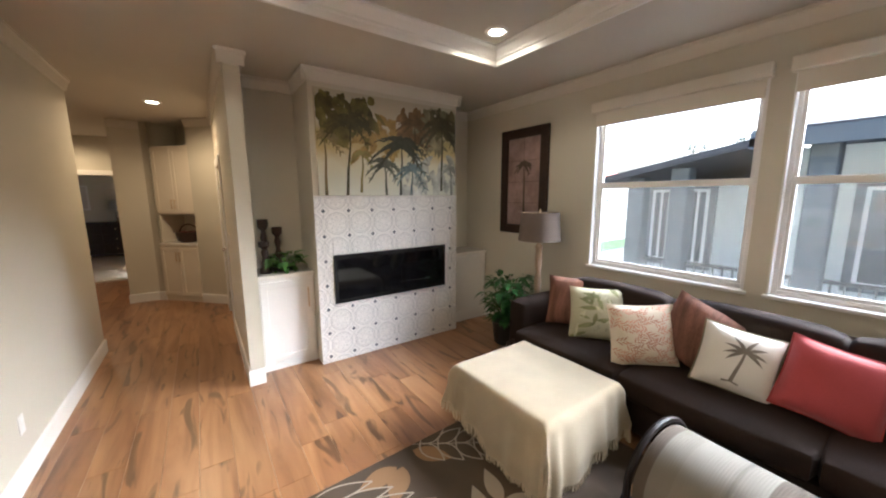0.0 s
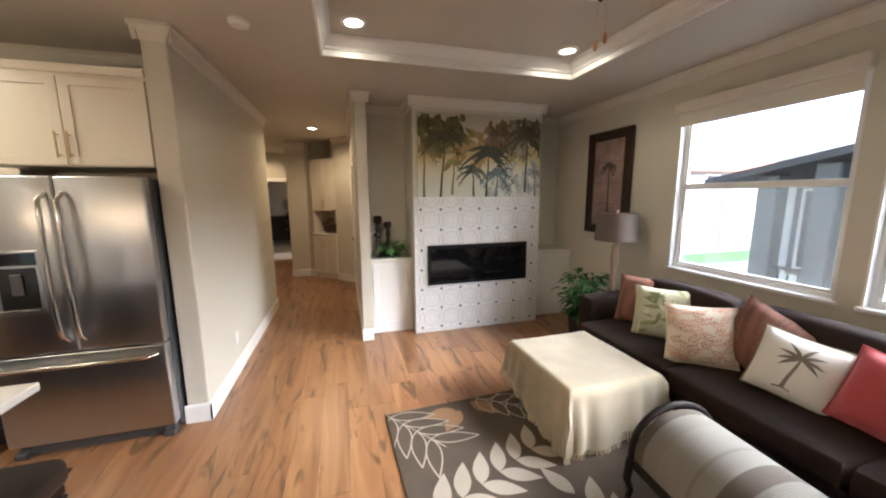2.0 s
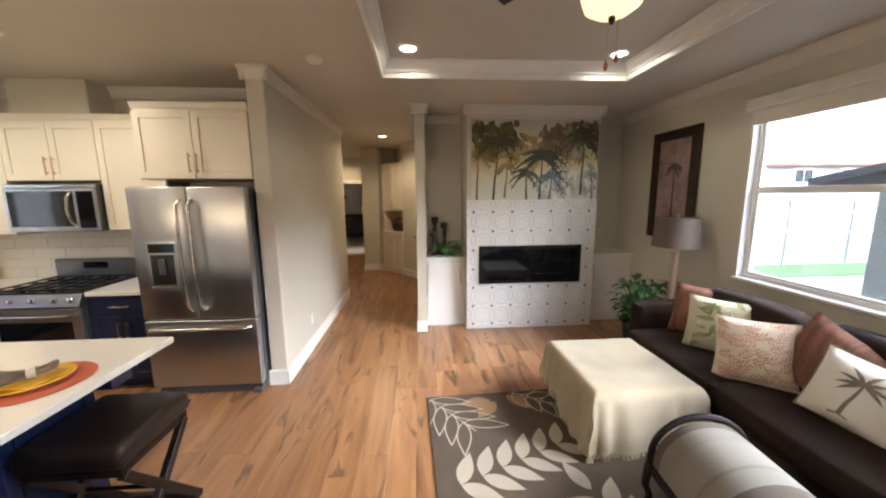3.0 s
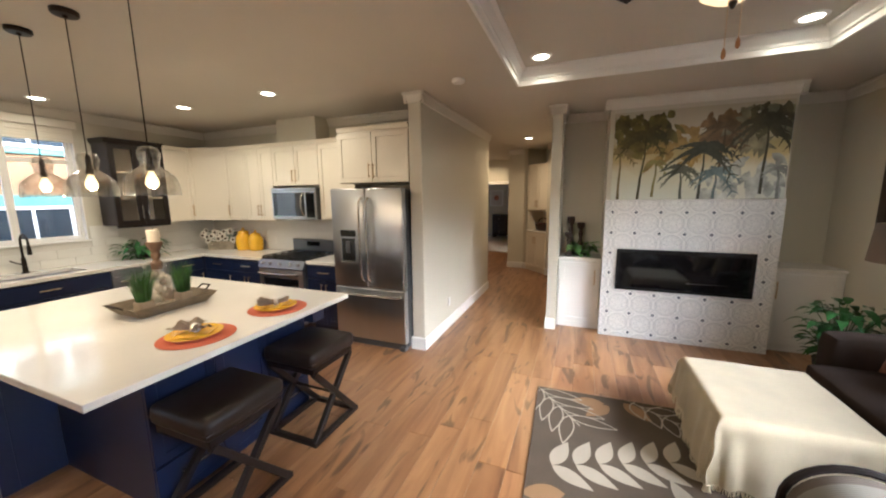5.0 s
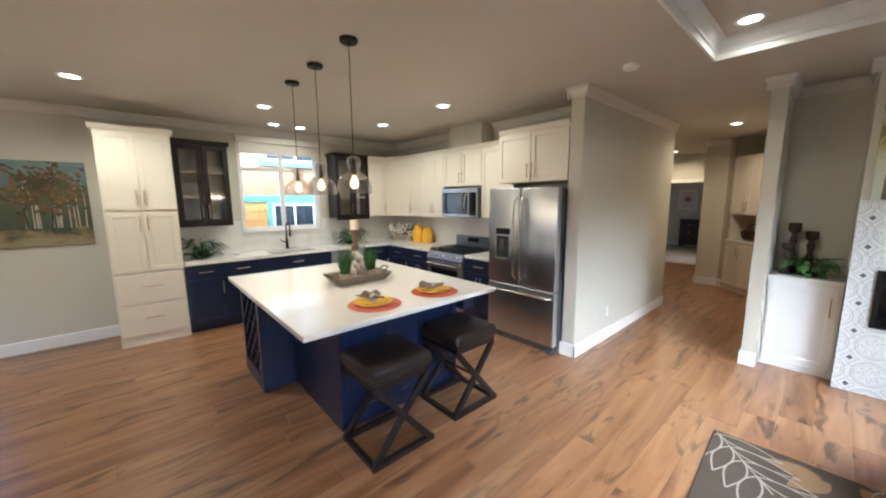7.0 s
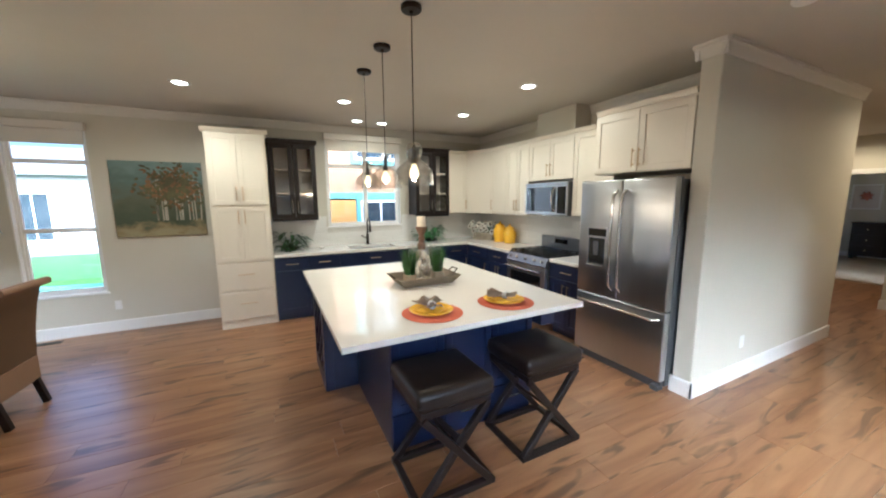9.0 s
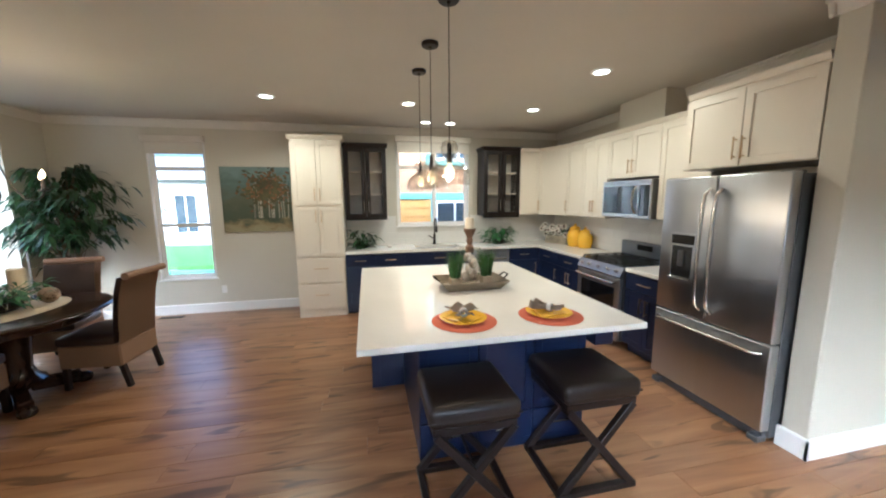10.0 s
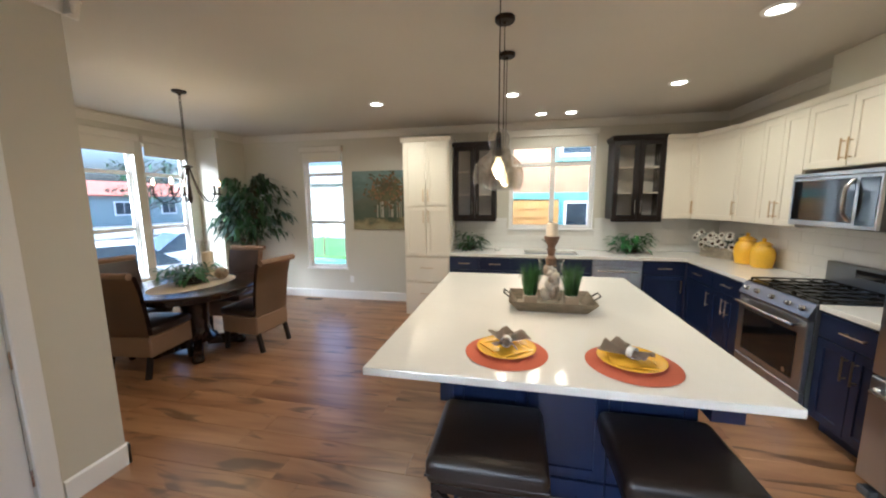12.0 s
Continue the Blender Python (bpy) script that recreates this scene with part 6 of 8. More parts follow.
def outline(poly, w=0.010):
    lines.append(stroke_poly(poly[:len(poly) // 2 + 1], w, w)), lines.append(stroke_poly(poly[len(poly) // 2:] + poly[:1], w, w))


def sketch(x, y, ang, n, L, w, step=0.13):
    for k in range(n):
        px, py = x + math.cos(ang) * step * k, y + math.sin(ang) * step * k
        for sg in (-1, 1):
            outline(turn2(leaf_poly(L, w, 8), ang + sg * 0.75, px, py))
    lines.append(stroke_poly([(x - 0.05 * math.cos(ang), y - 0.05 * math.sin(ang)), (x + math.cos(ang) * step * n, y + math.sin(ang) * step * n)], 0.012, 0.010))


spray(2.42, 2.20, 0.35, 6, 0.27, 0.105, cream, 0.15, 0.1)
spray(2.36, 1.35, 0.55, 5, 0.26, 0.10, cream, 0.15, 0.1)
spray(3.35, 1.55, 1.9, 4, 0.24, 0.10, cream, 0.14)
for x, y, a in ((2.80, 3.02, 3.25), (2.83, 3.00, -2.3), (2.95, 3.08, -0.9), (2.45, 1.95, -1.2), (2.62, 1.92, -0.4), (2.5, 2.0, 3.4), (3.6, 2.0, 0.3), (3.55, 1.9, -1.4), (2.9, 1.1, 0.5), (2.85, 1.0, -1.0)):
    tan.append(turn2(leaf_poly(0.27, 0.13, 8), a, x, y))
sketch(2.30, 3.08, -0.95, 4, 0.34, 0.10, 0.13), sketch(3.02, 3.10, -0.62, 4, 0.22, 0.10, 0.12), sketch(2.55, 1.75, -1.3, 3, 0.25, 0.09), sketch(3.0, 1.9, -0.6, 4, 0.24, 0.09)
part("tan_leaves", flat_polys(tan, 0.0004, on_rug), RUGT, rug, "tan wool leaves")
part("line_leaves", flat_polys(lines, 0.0008, on_rug), RUGC, rug, "cream outlined leaves")
part("cream_leaves", flat_polys(cream, 0.0012, on_rug), RUGC, rug, "cream wool leaves")

# ceiling fan
fan = thing("ceiling_fan", "ceiling fan with frosted light bowl in the tray", "fan", pose(3.06, 1.94, TZ - 0.075))
part("canopy", lathe(B(), [(0.075, 0.075), (0.07, 0.03), (0.02, 0.012), (0.018, -0.10)], 24), BRONZE, fan, "", True)
part("motor", lathe(B(), [(0.03, 0.0), (0.10, -0.015), (0.125, -0.08), (0.12, -0.18), (0.07, -0.22), (0.06, -0.25)], 28), BRONZE, fan, "", True)
for k in range(5):
    bl_ = part("blade", box(B(), 0.20, 0.66, -0.062, 0.062, -0.004, 0.004, 0.003), ESPRESSO, fan)
    bl_.matrix_local = pose(0, 0, -0.025, 0, 0, 72 * k + 54) @ pose(0, 0, 0, 11, 0, 0)
    ir = part("blade_iron", box(B(), 0.10, 0.24, -0.018, 0.018, -0.012, -0.004, 0.002), BRONZE, fan)
    ir.matrix_local = pose(0, 0, -0.025, 0, 0, 72 * k + 54)
FANGLOW = glow("frosted_bowl", (1.0, 0.60, 0.24), 0.20)
lamp = bpy.data.lights.new("fan_bulb", "POINT")
lamp.energy, lamp.color, lamp.shadow_soft_size = FAN_WATTS, AMBER, 0.03
o = new("fan_bulb", lamp)
o.parent, o.location = fan, (0, 0, -0.285)
part("light_bowl", lathe(B(), [(0.125, -0.255), (0.13, -0.27), (0.115, -0.315), (0.07, -0.345), (0.0, -0.355)], 28), FANGLOW, fan, "lit frosted glass bowl", True)
part("finial", lathe(B(), [(0.010, -0.35), (0.016, -0.365), (0.006, -0.385), (0.0, -0.386)], 12), BRONZE, fan, "", True)
for dx, dz in ((-0.015, -0.575), (0.03, -0.54)):
    ch = part("pull_chain", tube(B(), [(dx, 0.0, -0.35), (dx, 0.0, dz + 0.04)], 0.0015, 5), BRASS, fan)
    part("chain_knob", lathe(B(), [(0.002, dz + 0.045), (0.008, dz + 0.03), (0.009, dz + 0.01), (0.003, dz)], 10, Matrix.Translation((dx, 0.0, 0))), surface("chain_wood", (0.35, 0.17, 0.06), 0.4), ch, "", True)

# ---- dining corner ----
TABLEWOOD = surface("dark_table_wood", (0.030, 0.014, 0.009), 0.22, vary=0.3, grain=10, stretch=(1, 8, 1), relief=0.04)
tb = thing("dining_table", "round dark wooden pedestal dining table", "table", pose(-0.98, -2.12, 0))
part("tabletop", lathe(B(), [(0.0, 0.715), (0.62, 0.715), (0.655, 0.728), (0.665, 0.745), (0.655, 0.757), (0.64, 0.76), (0.0, 0.76)], 56, None, False), TABLEWOOD, tb, "", True)
part("apron", lathe(B(), [(0.50, 0.64), (0.52, 0.65), (0.52, 0.716), (0.0, 0.716)], 40, None, False), TABLEWOOD, tb, "", True)
part("pedestal", lathe(B(), [(0.17, 0.12), (0.19, 0.16), (0.14, 0.20), (0.115, 0.28), (0.13, 0.45), (0.15, 0.58), (0.20, 0.64), (0.22, 0.70), (0.0, 0.71)], 12), TABLEWOOD, tb, "", True)
for k in range(4):
    bm = B()
    beam(bm, (0.08, 0, 0.10), (0.38, 0, 0.055), 0.09, 0.10, 0.012)
    ft = part("foot", bm, TABLEWOOD, tb)
    ft.matrix_local = pose(0, 0, 0, 0, 0, 45 + 90 * k)
    pd = part("foot_pad", lathe(B(), [(0.05, 0), (0.06, 0.02), (0.055, 0.05), (0.03, 0.075), (0.0, 0.08)], 14, Matrix.Translation((0.40, 0, 0))), TABLEWOOD, tb, "", True)
    pd.matrix_local = pose(0, 0, 0, 0, 0, 45 + 90 * k)


def weave():
    m, t, b = nodes_of("tan_woven_seagrass")
    v = coords(t, (1, 1, 1), 0.0, False)
    w1 = add(t, "TexWave", Scale=26.0, Distortion=1.2)
    w1.bands_direction = "Z"
    w2 = add(t, "TexWave", Scale=20.0, Distortion=1.0)
    w2.bands_direction = "X"
    t.links.new(v, w1.inputs["Vector"]), t.links.new(v, w2.inputs["Vector"])
    c = ramp(t, w1.outputs["Fac"], [(0.2, (0.18, 0.105, 0.058)), (0.8, (0.34, 0.21, 0.12))])
    t.links.new(mix(t, c.outputs[0], (0.24, 0.145, 0.08), w2.outputs["Fac"]), b.inputs["Base Color"])
    b.inputs["Roughness"].default_value = 0.6
    bump(t, b, w1.outputs["Fac"], 0.4, 0.003)
    return m


WOVEN = weave()
SEATL = surface("brown_chair_leather", (0.050, 0.030, 0.022), 0.30, vary=0.25, grain=90, broad=6, relief=0.15)


def dining_chair(at, label):
    """Seat faces +y; the tall back stands at -y with a rolled top."""
    c = thing("dining_chair", label, "chair", at, "chairs round the dining table")
    bm = B()
    rows = []
    prof = [(-0.215, 0.20), (-0.225, 0.40), (-0.245, 0.62), (-0.275, 0.82), (-0.315, 0.97), (-0.345, 1.015)]
    for y, z in prof:
        w = 0.225 + 0.015 * (z - 0.2)
        rows.append([bm.verts.new((sx * w * a, y + 0.02 * (1 - a * a) * 0 - 0.0, z)) for sx, a in ((-1, 1), (-1, 0.5), (1, 0), (1, 0.5), (1, 1))])
    for a, b_ in zip(rows, rows[1:]):
        for k in range(4):
            bm.faces.new((a[k], a[k + 1], b_[k + 1], b_[k]))
    bmesh.ops.solidify(bm, geom=bm.faces, thickness=0.055)
    part("backrest", bm, WOVEN, c, "woven tan back", True)
    bm = B()
    rows = []
    for y, z in [(a + 0.058, b_) for a, b_ in prof[1:5]]:
        rows.append([bm.verts.new((k * 0.105, y + 0.012 * (1 - (k / 2) ** 2), z + 0.02)) for k in (-2, -1, 0, 1, 2)])
    for a, b_ in zip(rows, rows[1:]):
        for k in range(4):
            bm.faces.new((a[k], a[k + 1], b_[k + 1], b_[k]))
    part("back_pad", bm, SEATL, c, "brown leather pad", True)
    part("top_roll", tube(B(), [(-0.245, -0.352, 1.012), (0.245, -0.352, 1.012)], 0.032, 12), WOVEN, c, "", True)
    part("seat", soft_box(-0.24, 0.24, -0.20, 0.27, 0.40, 0.49, 0.03, 0.015), SEATL, c, "brown leather seat", True)
    bm = box(B(), -0.235, 0.235, -0.23, 0.26, 0.20, 0.405, 0.012)
    for v in bm.verts:
        if v.co.z < 0.25:
            v.co.z += 0.05 * (1 - (v.co.x / 0.235) ** 2)
    part("seat_skirt", bm, WOVEN, c, "woven skirt")
    for sx in (-1, 1):
        part("leg", beam(B(), (sx * 0.205, 0.23, 0.24), (sx * 0.205, 0.24, 0.0), 0.042, 0.042, 0.004), ESPRESSO, c)
        part("leg", beam(B(), (sx * 0.20, -0.20, 0.24), (sx * 0.20, -0.255, 0.0), 0.042, 0.042, 0.004), ESPRESSO, c)
    return c


dining_chair(pose(-1.25, -1.57, 0, 0, 0, 175), "tall woven dining chair with leather seat, back to the kitchen")
dining_chair(pose(-0.53, -2.21, 0, 0, 0, 97), "tall woven dining chair with leather seat near the entry wall")
dining_chair(pose(-0.85, -2.80, 0, 0, 0, -8), "tall woven dining chair with leather seat before the bay window")
dining_chair(pose(-1.74, -2.30, 0, 0, 0, -82), "tall woven dining chair with leather seat near the tall plant")

tagged(part("table_runner", lathe(B(), [(0.0, 0.7605), (0.36, 0.7605), (0.375, 0.763), (0.36, 0.766), (0.0, 0.766)], 40, Matrix.Translation((-0.98, -2.10, 0)) @ Matrix.Diagonal((1.25, 0.85, 1, 1)), False), surface("ivory_woven_mat", (0.62, 0.52, 0.36), 0.9, vary=0.15, grain=200, relief=0.5), None, "", True), "oval ivory woven mat on the dining table", "table mat")
cp = bushy("centrepiece_plant", "trailing green plant in a dark geometric bowl on the table", pose(-0.97, -2.14, 0.80), 0.30, 0.17, 190, 0.5, 0.075, LEAF, None, 9, 0.8, 0.0)
bm = B()
lathe(bm, [(0.09, -0.033), (0.15, 0.0), (0.13, 0.05), (0.12, 0.05), (0.11, 0.0), (0.0, -0.01)], 6)
part("bowl", bm, BRONZE, cp)
bm = B()
for k in range(6):
    q, q2 = math.pi * k / 3, math.pi * (k + 1) / 3
    a, b_ = (0.15 * math.cos(q), 0.15 * math.sin(q), 0.0), (0.15 * math.cos(q2), 0.15 * math.sin(q2), 0.0)
    tp = (0.11 * math.cos(q + 0.5), 0.11 * math.sin(q + 0.5), 0.17)
    tp2 = (0.11 * math.cos(q2 + 0.5), 0.11 * math.sin(q2 + 0.5), 0.17)
    tube(bm, [a, tp], 0.003, 5), tube(bm, [tp, b_], 0.003, 5), tube(bm, [tp, tp2], 0.003, 5)
part("wire_frame", bm, CHROME, cp)
hv = thing("hurricane_candle", "pillar candle in a clear glass hurricane on the table", "candle", pose(-1.36, -2.29, 0.7605))
g = part("glass", lathe(B(), [(0.075, 0.0), (0.09, 0.01), (0.09, 0.44)], 28, None, False), CLEAR, hv, "clear glass cylinder", True)
g.visible_shadow = False
part("candle", lathe(B(), [(0.058, 0.002), (0.058, 0.29), (0.052, 0.297), (0.0, 0.294)], 20), surface("ivory_wax", (0.72, 0.60, 0.40), 0.5, vary=0.04), hv, "", True)
rb = thing("rattan_ball", "pale woven rattan ball on the table mat", "ornament", pose(-1.21, -1.96, 0.838))
rng = random.Random(6)
bm = B()
bmesh.ops.create_icosphere(bm, subdivisions=2, radius=0.055)
part("core", bm, surface("rattan_core", (0.20, 0.13, 0.08), 0.9), rb)
bm = B()
for k in range(22):
    ax = Vector((rng.uniform(-1, 1), rng.uniform(-1, 1), rng.uniform(-1, 1))).normalized()
    u = ax.orthogonal().normalized()
    v = ax.cross(u)
    tube(bm, [(u * math.cos(q) + v * math.sin(q)) * 0.066 + ax * rng.uniform(-0.004, 0.004) for q in [2 * math.pi * i / 16 for i in range(17)]], 0.0045, 5)
part("weave", bm, surface("pale_rattan", (0.46, 0.34, 0.22), 0.7, vary=0.2), rb)

# chandelier
CHX, CHY = -0.90, -1.94
FLAME = glow("candle_bulb_glow", (1.0, 0.60, 0.24), 1.5)
chn = thing("chandelier", "dark iron candle chandelier over the dining table, lit", "chandelier", pose(CHX, CHY, CH))
part("canopy", lathe(B(), [(0.065, 0), (0.06, -0.018), (0.02, -0.03), (0.01, -0.045)], 22), BRONZE, chn, "", True)
bm = B()
for k in range(17):
    z = -0.05 - k * 0.04
    pts = [(0.011 * math.cos(q) * (1 if k % 2 else 0), 0.011 * math.cos(q) * (0 if k % 2 else 1), z - 0.026 * math.sin(q) - 0.0) for q in [2 * math.pi * i / 10 for i in range(11)]]
    tube(bm, pts, 0.0035, 5)
part("chain", bm, BRONZE, chn)
part("stem", lathe(B(), [(0.012, -0.72), (0.05, -0.735), (0.052, -0.745), (0.014, -0.755), (0.010, -0.90), (0.022, -1.06), (0.014, -1.10), (0.0, -1.12)], 16), BRONZE, chn, "", True)
for k in range(5):
    q = 2 * math.pi * k / 5 + 0.35
    ax, ay = math.cos(q), math.sin(q)
    bm = B()
    tube(bm, [(ax * r_, ay * r_, z) for r_, z in ((0.02, -0.74), (0.05, -0.86), (0.10, -1.0), (0.17, -1.09), (0.235, -1.10), (0.28, -1.06), (0.295, -1.02))], 0.006, 6)
    arm = part("arm", bm, BRONZE, chn, "", True)
    part("drip_cup", lathe(B(), [(0.008, -1.03), (0.032, -1.02), (0.034, -1.012), (0.010, -1.01)], 14, Matrix.Translation((ax * 0.295, ay * 0.295, 0))), BRONZE, arm, "", True)
    part("candle_sleeve", cyl(B(), 0.010, 0.010, -1.01, -0.93, 10, None, (ax * 0.295, ay * 0.295)), surface("bronze_sleeve", (0.05, 0.035, 0.02), 0.5), arm)
    part("flame_bulb", lathe(B(), [(0.006, -0.93), (0.016, -0.912), (0.014, -0.89), (0.002, -0.86)], 10, Matrix.Translation((ax * 0.295, ay * 0.295, 0))), FLAME, arm, "glowing candle bulb", True)
    lamp = bpy.data.lights.new("candle_lamp", "POINT")
    lamp.energy, lamp.color, lamp.shadow_soft_size = CANDLE_WATTS, AMBER, 0.012
    o = new("candle_lamp", lamp)
    o.parent, o.location = chn, (ax * 0.295, ay * 0.295, -0.845)
# tall artificial tree in the corner
tr = thing("potted_tree", "tall dark green ficus tree in a basket pot", "plant", pose(-2.72, -2.80, 0))
part("pot", lathe(B(), [(0.15, 0), (0.18, 0.05), (0.19, 0.30), (0.175, 0.30), (0.165, 0.26), (0.0, 0.25)], 22), WOVEN, tr, "woven basket pot", True)
bm, lv = B(), B()
rng = random.Random(21)
for k in range(4):
    q = 1.6 * k
    tube(bm, [(0.03 * math.cos(q), 0.03 * math.sin(q), 0.25), (0.06 * math.cos(q + 1), 0.06 * math.sin(q + 1), 0.8), (0.09 * math.cos(q + 2), 0.09 * math.sin(q + 2), 1.3)], 0.016, 6)
for k in range(64):
    q = rng.uniform(0, 2 * math.pi)
    z0 = rng.uniform(0.8, 1.75)
    R = (0.60 if z0 < 1.55 else 0.40) * rng.uniform(0.6, 1.15)
    rise = rng.uniform(0.05, 0.50)
    if math.cos(q) * R < -0.38:
        R *= 0.6
    pts = [(0.05 * math.cos(q), 0.05 * math.sin(q), z0), (R * 0.5 * math.cos(q), R * 0.5 * math.sin(q), z0 + rise), (R * math.cos(q), R * math.sin(q), z0 + rise * 0.8)]
    tube(bm, pts, 0.006, 5, 0.002)
    for i in range(20):
        s = rng.uniform(0.3, 1.0)
        a, b_ = Vector(pts[1]), Vector(pts[2] if s > 0.5 else pts[0])
        c = a.lerp(b_, abs(s - 0.5) * 2) + Vector((rng.uniform(-1, 1), rng.uniform(-1, 1), rng.uniform(-1, 1))) * 0.05
        qq = q + rng.uniform(-1.3, 1.3)
        blade(lv, c, (math.cos(qq), math.sin(qq), rng.uniform(-0.7, 0.2)), rng.uniform(0.09, 0.16), 0.042, rng.uniform(0.3, 0.9), 0.2, 3)
part("trunk", bm, surface("brown_bark", (0.09, 0.055, 0.032), 0.9, vary=0.3, grain=40, relief=0.4), tr)
f = part("crown", lv, LEAFD, tr, "dense dark green leaves", True)
f["kind"] = "stuff"

# forest painting on the west wall
def forest_ground():
    m, t, b = nodes_of("forest_canvas_ground")
    n = add(t, "TexNoise", Scale=4.5, Detail=6.0, Distortion=0.5)
    t.links.new(coords(t, (1, 1.2, 2.0)), n.inputs["Vector"])
    sep = t.nodes.new("ShaderNodeSeparateXYZ")
    ge = t.nodes.new("ShaderNodeNewGeometry")
    t.links.new(ge.outputs["Position"], sep.inputs[0])
    mr = t.nodes.new("ShaderNodeMapRange")
    mr.inputs["From Min"].default_value, mr.inputs["From Max"].default_value = 1.19, 2.13
    t.links.new(sep.outputs[2], mr.inputs["Value"])
    k = t.nodes.new("ShaderNodeMath")
    k.operation = "MULTIPLY_ADD"
    k.inputs[1].default_value, k.inputs[2].default_value = 0.5, -0.25
    t.links.new(n.outputs[0], k.inputs[0])
    a = t.nodes.new("ShaderNodeMath")
    t.links.new(mr.outputs[0], a.inputs[0]), t.links.new(k.outputs[0], a.inputs[1])
    r = ramp(t, a.outputs[0], [(0.02, (0.30, 0.27, 0.15)), (0.10, (0.24, 0.19, 0.09)), (0.18, (0.05, 0.07, 0.04)), (0.5, (0.09, 0.10, 0.06)), (0.75, (0.10, 0.15, 0.14)), (0.95, (0.17, 0.24, 0.23))])
    t.links.new(r.outputs[0], b.inputs["Base Color"])
    b.inputs["Roughness"].default_value = 0.5
    bump(t, b, n.outputs[0], 0.3)
    return m


fo = thing("forest_painting", "unframed canvas painting of birch trees at a lake", "painting", pose(XW, -0.775, 1.66, 0, 0, 90))
part("canvas", box(B(), -0.465, 0.465, -0.032, -0.002, -0.47, 0.47, 0.003), forest_ground(), fo)
rng = random.Random(14)
on_fo = lambda x, z, l: (max(-0.462, min(0.462, x)), -0.0325 - l, max(-0.467, min(0.467, z)))
trunks, crowns, crowns2 = [], [], []
for k in range(17):
    x = rng.uniform(-0.10, 0.43)
    top = rng.uniform(0.15, 0.36)
    trunks.append(stroke_poly([(x, -0.27), (x + rng.uniform(-0.01, 0.01), 0.0), (x + rng.uniform(-0.03, 0.03), top)], 0.013, 0.004))
for k in range(520):
    x, z = rng.gauss(0.15, 0.15), rng.gauss(0.16, 0.11)
    (crowns if rng.random() < 0.5 else crowns2).append(turn2(leaf_poly(rng.uniform(0.04, 0.085), rng.uniform(0.025, 0.045), 4), rng.uniform(0, 6.3), x, z))
BIRCH = painted("birch_paint", (0.50, 0.45, 0.36), 0.5, 0.2)
for q in trunks:
    part("painted_trunk", flat_polys([q], 0.0014, on_fo), BIRCH, fo)
part("painted_leaves", flat_polys(crowns, 0.0008, on_fo), painted("rust_leaf_paint", (0.20, 0.10, 0.035), 0.5, 0.4), fo)["kind"] = "stuff"
part("painted_leaves", flat_polys(crowns2, 0.0011, on_fo), painted("olive_leaf_paint", (0.09, 0.085, 0.03), 0.5, 0.4), fo)["kind"] = "stuff"

# floor register near the west wall
vt = thing("floor_vent", "dark metal floor register", "vent", pose(-3.05, -1.98, 0.001))
part("plate", box(B(), -0.05, 0.05, -0.15, 0.15, 0, 0.004, 0.001), BRONZE, vt)
for k in range(9):
    part("slat", box(B(), -0.04, 0.04, -0.135 + k * 0.032, -0.125 + k * 0.032, 0.004, 0.006), BLACK, vt)

# ---- hallway ----
hc = thing("hall_cabinet", "white built-in hall cabinet with open shelf between doors", "cabinet", pose(1.38, 8.26, 0, 0, 0, -45))
W = (Vector((1.97, 7.67)) - Vector((1.49, 8.15))).length
bm = B()
box(bm, 0, W, 0.0, 0.47, 0, 0.89), box(bm, 0, W, 0.03, 0.47, 1.37, 2.40), box(bm, 0, 0.02, 0.03, 0.47, 0.93, 1.37), box(bm, W - 0.02, W, 0.03, 0.47, 0.93, 1.37), box(bm, 0.02, W - 0.02, 0.45, 0.47, 0.93, 1.37)
part("body", bm, CABWHITE, hc)
part("worktop", box(B(), 0.0, W, -0.02, 0.47, 0.892, 0.928, 0.003), QUARTZ, hc, "white quartz top")
for z0, z1, y, hz in ((0.09, 0.86, 0.0, 0.72), (1.39, 2.38, 0.03, 1.53)):
    for k in (0, 1):
        d = shaker(hc, CABWHITE, k * W / 2, (k + 1) * W / 2, z0, z1)
        d.matrix_local = pose(0, y, 0)
        pull(d, W / 2 + (k - 0.5) * 0.06, hz, 0.15, True, BRASS)
bk = thing("fruit_basket", "dark woven basket with dried fruit on the hall cabinet", "basket", pose(1.38, 8.26, 0.929, 0, 0, -45) @ pose(W / 2, 0.20, 0))
part("basket", lathe(B(), [(0.12, 0), (0.16, 0.05), (0.18, 0.16), (0.165, 0.16), (0.145, 0.05), (0.0, 0.02)], 22), DARKWOOD, bk, "", True)
part("basket_handle", tube(B(), [(0.17 * math.cos(q), 0, 0.15 + 0.13 * math.sin(q)) for q in [math.pi * k / 10 for k in range(11)]], 0.010, 6), DARKWOOD, bk, "", True)
rng = random.Random(3)
for k in range(6):
    q = 6.28 * k / 6
    bm = B()
    bmesh.ops.create_icosphere(bm, subdivisions=2, radius=0.045, matrix=Matrix.Translation((0.09 * math.cos(q), 0.09 * math.sin(q), 0.13)))
    part("fruit", bm, surface("dark_red_fruit", (0.12, 0.03, 0.02), 0.4, vary=0.3), bk, "", True)

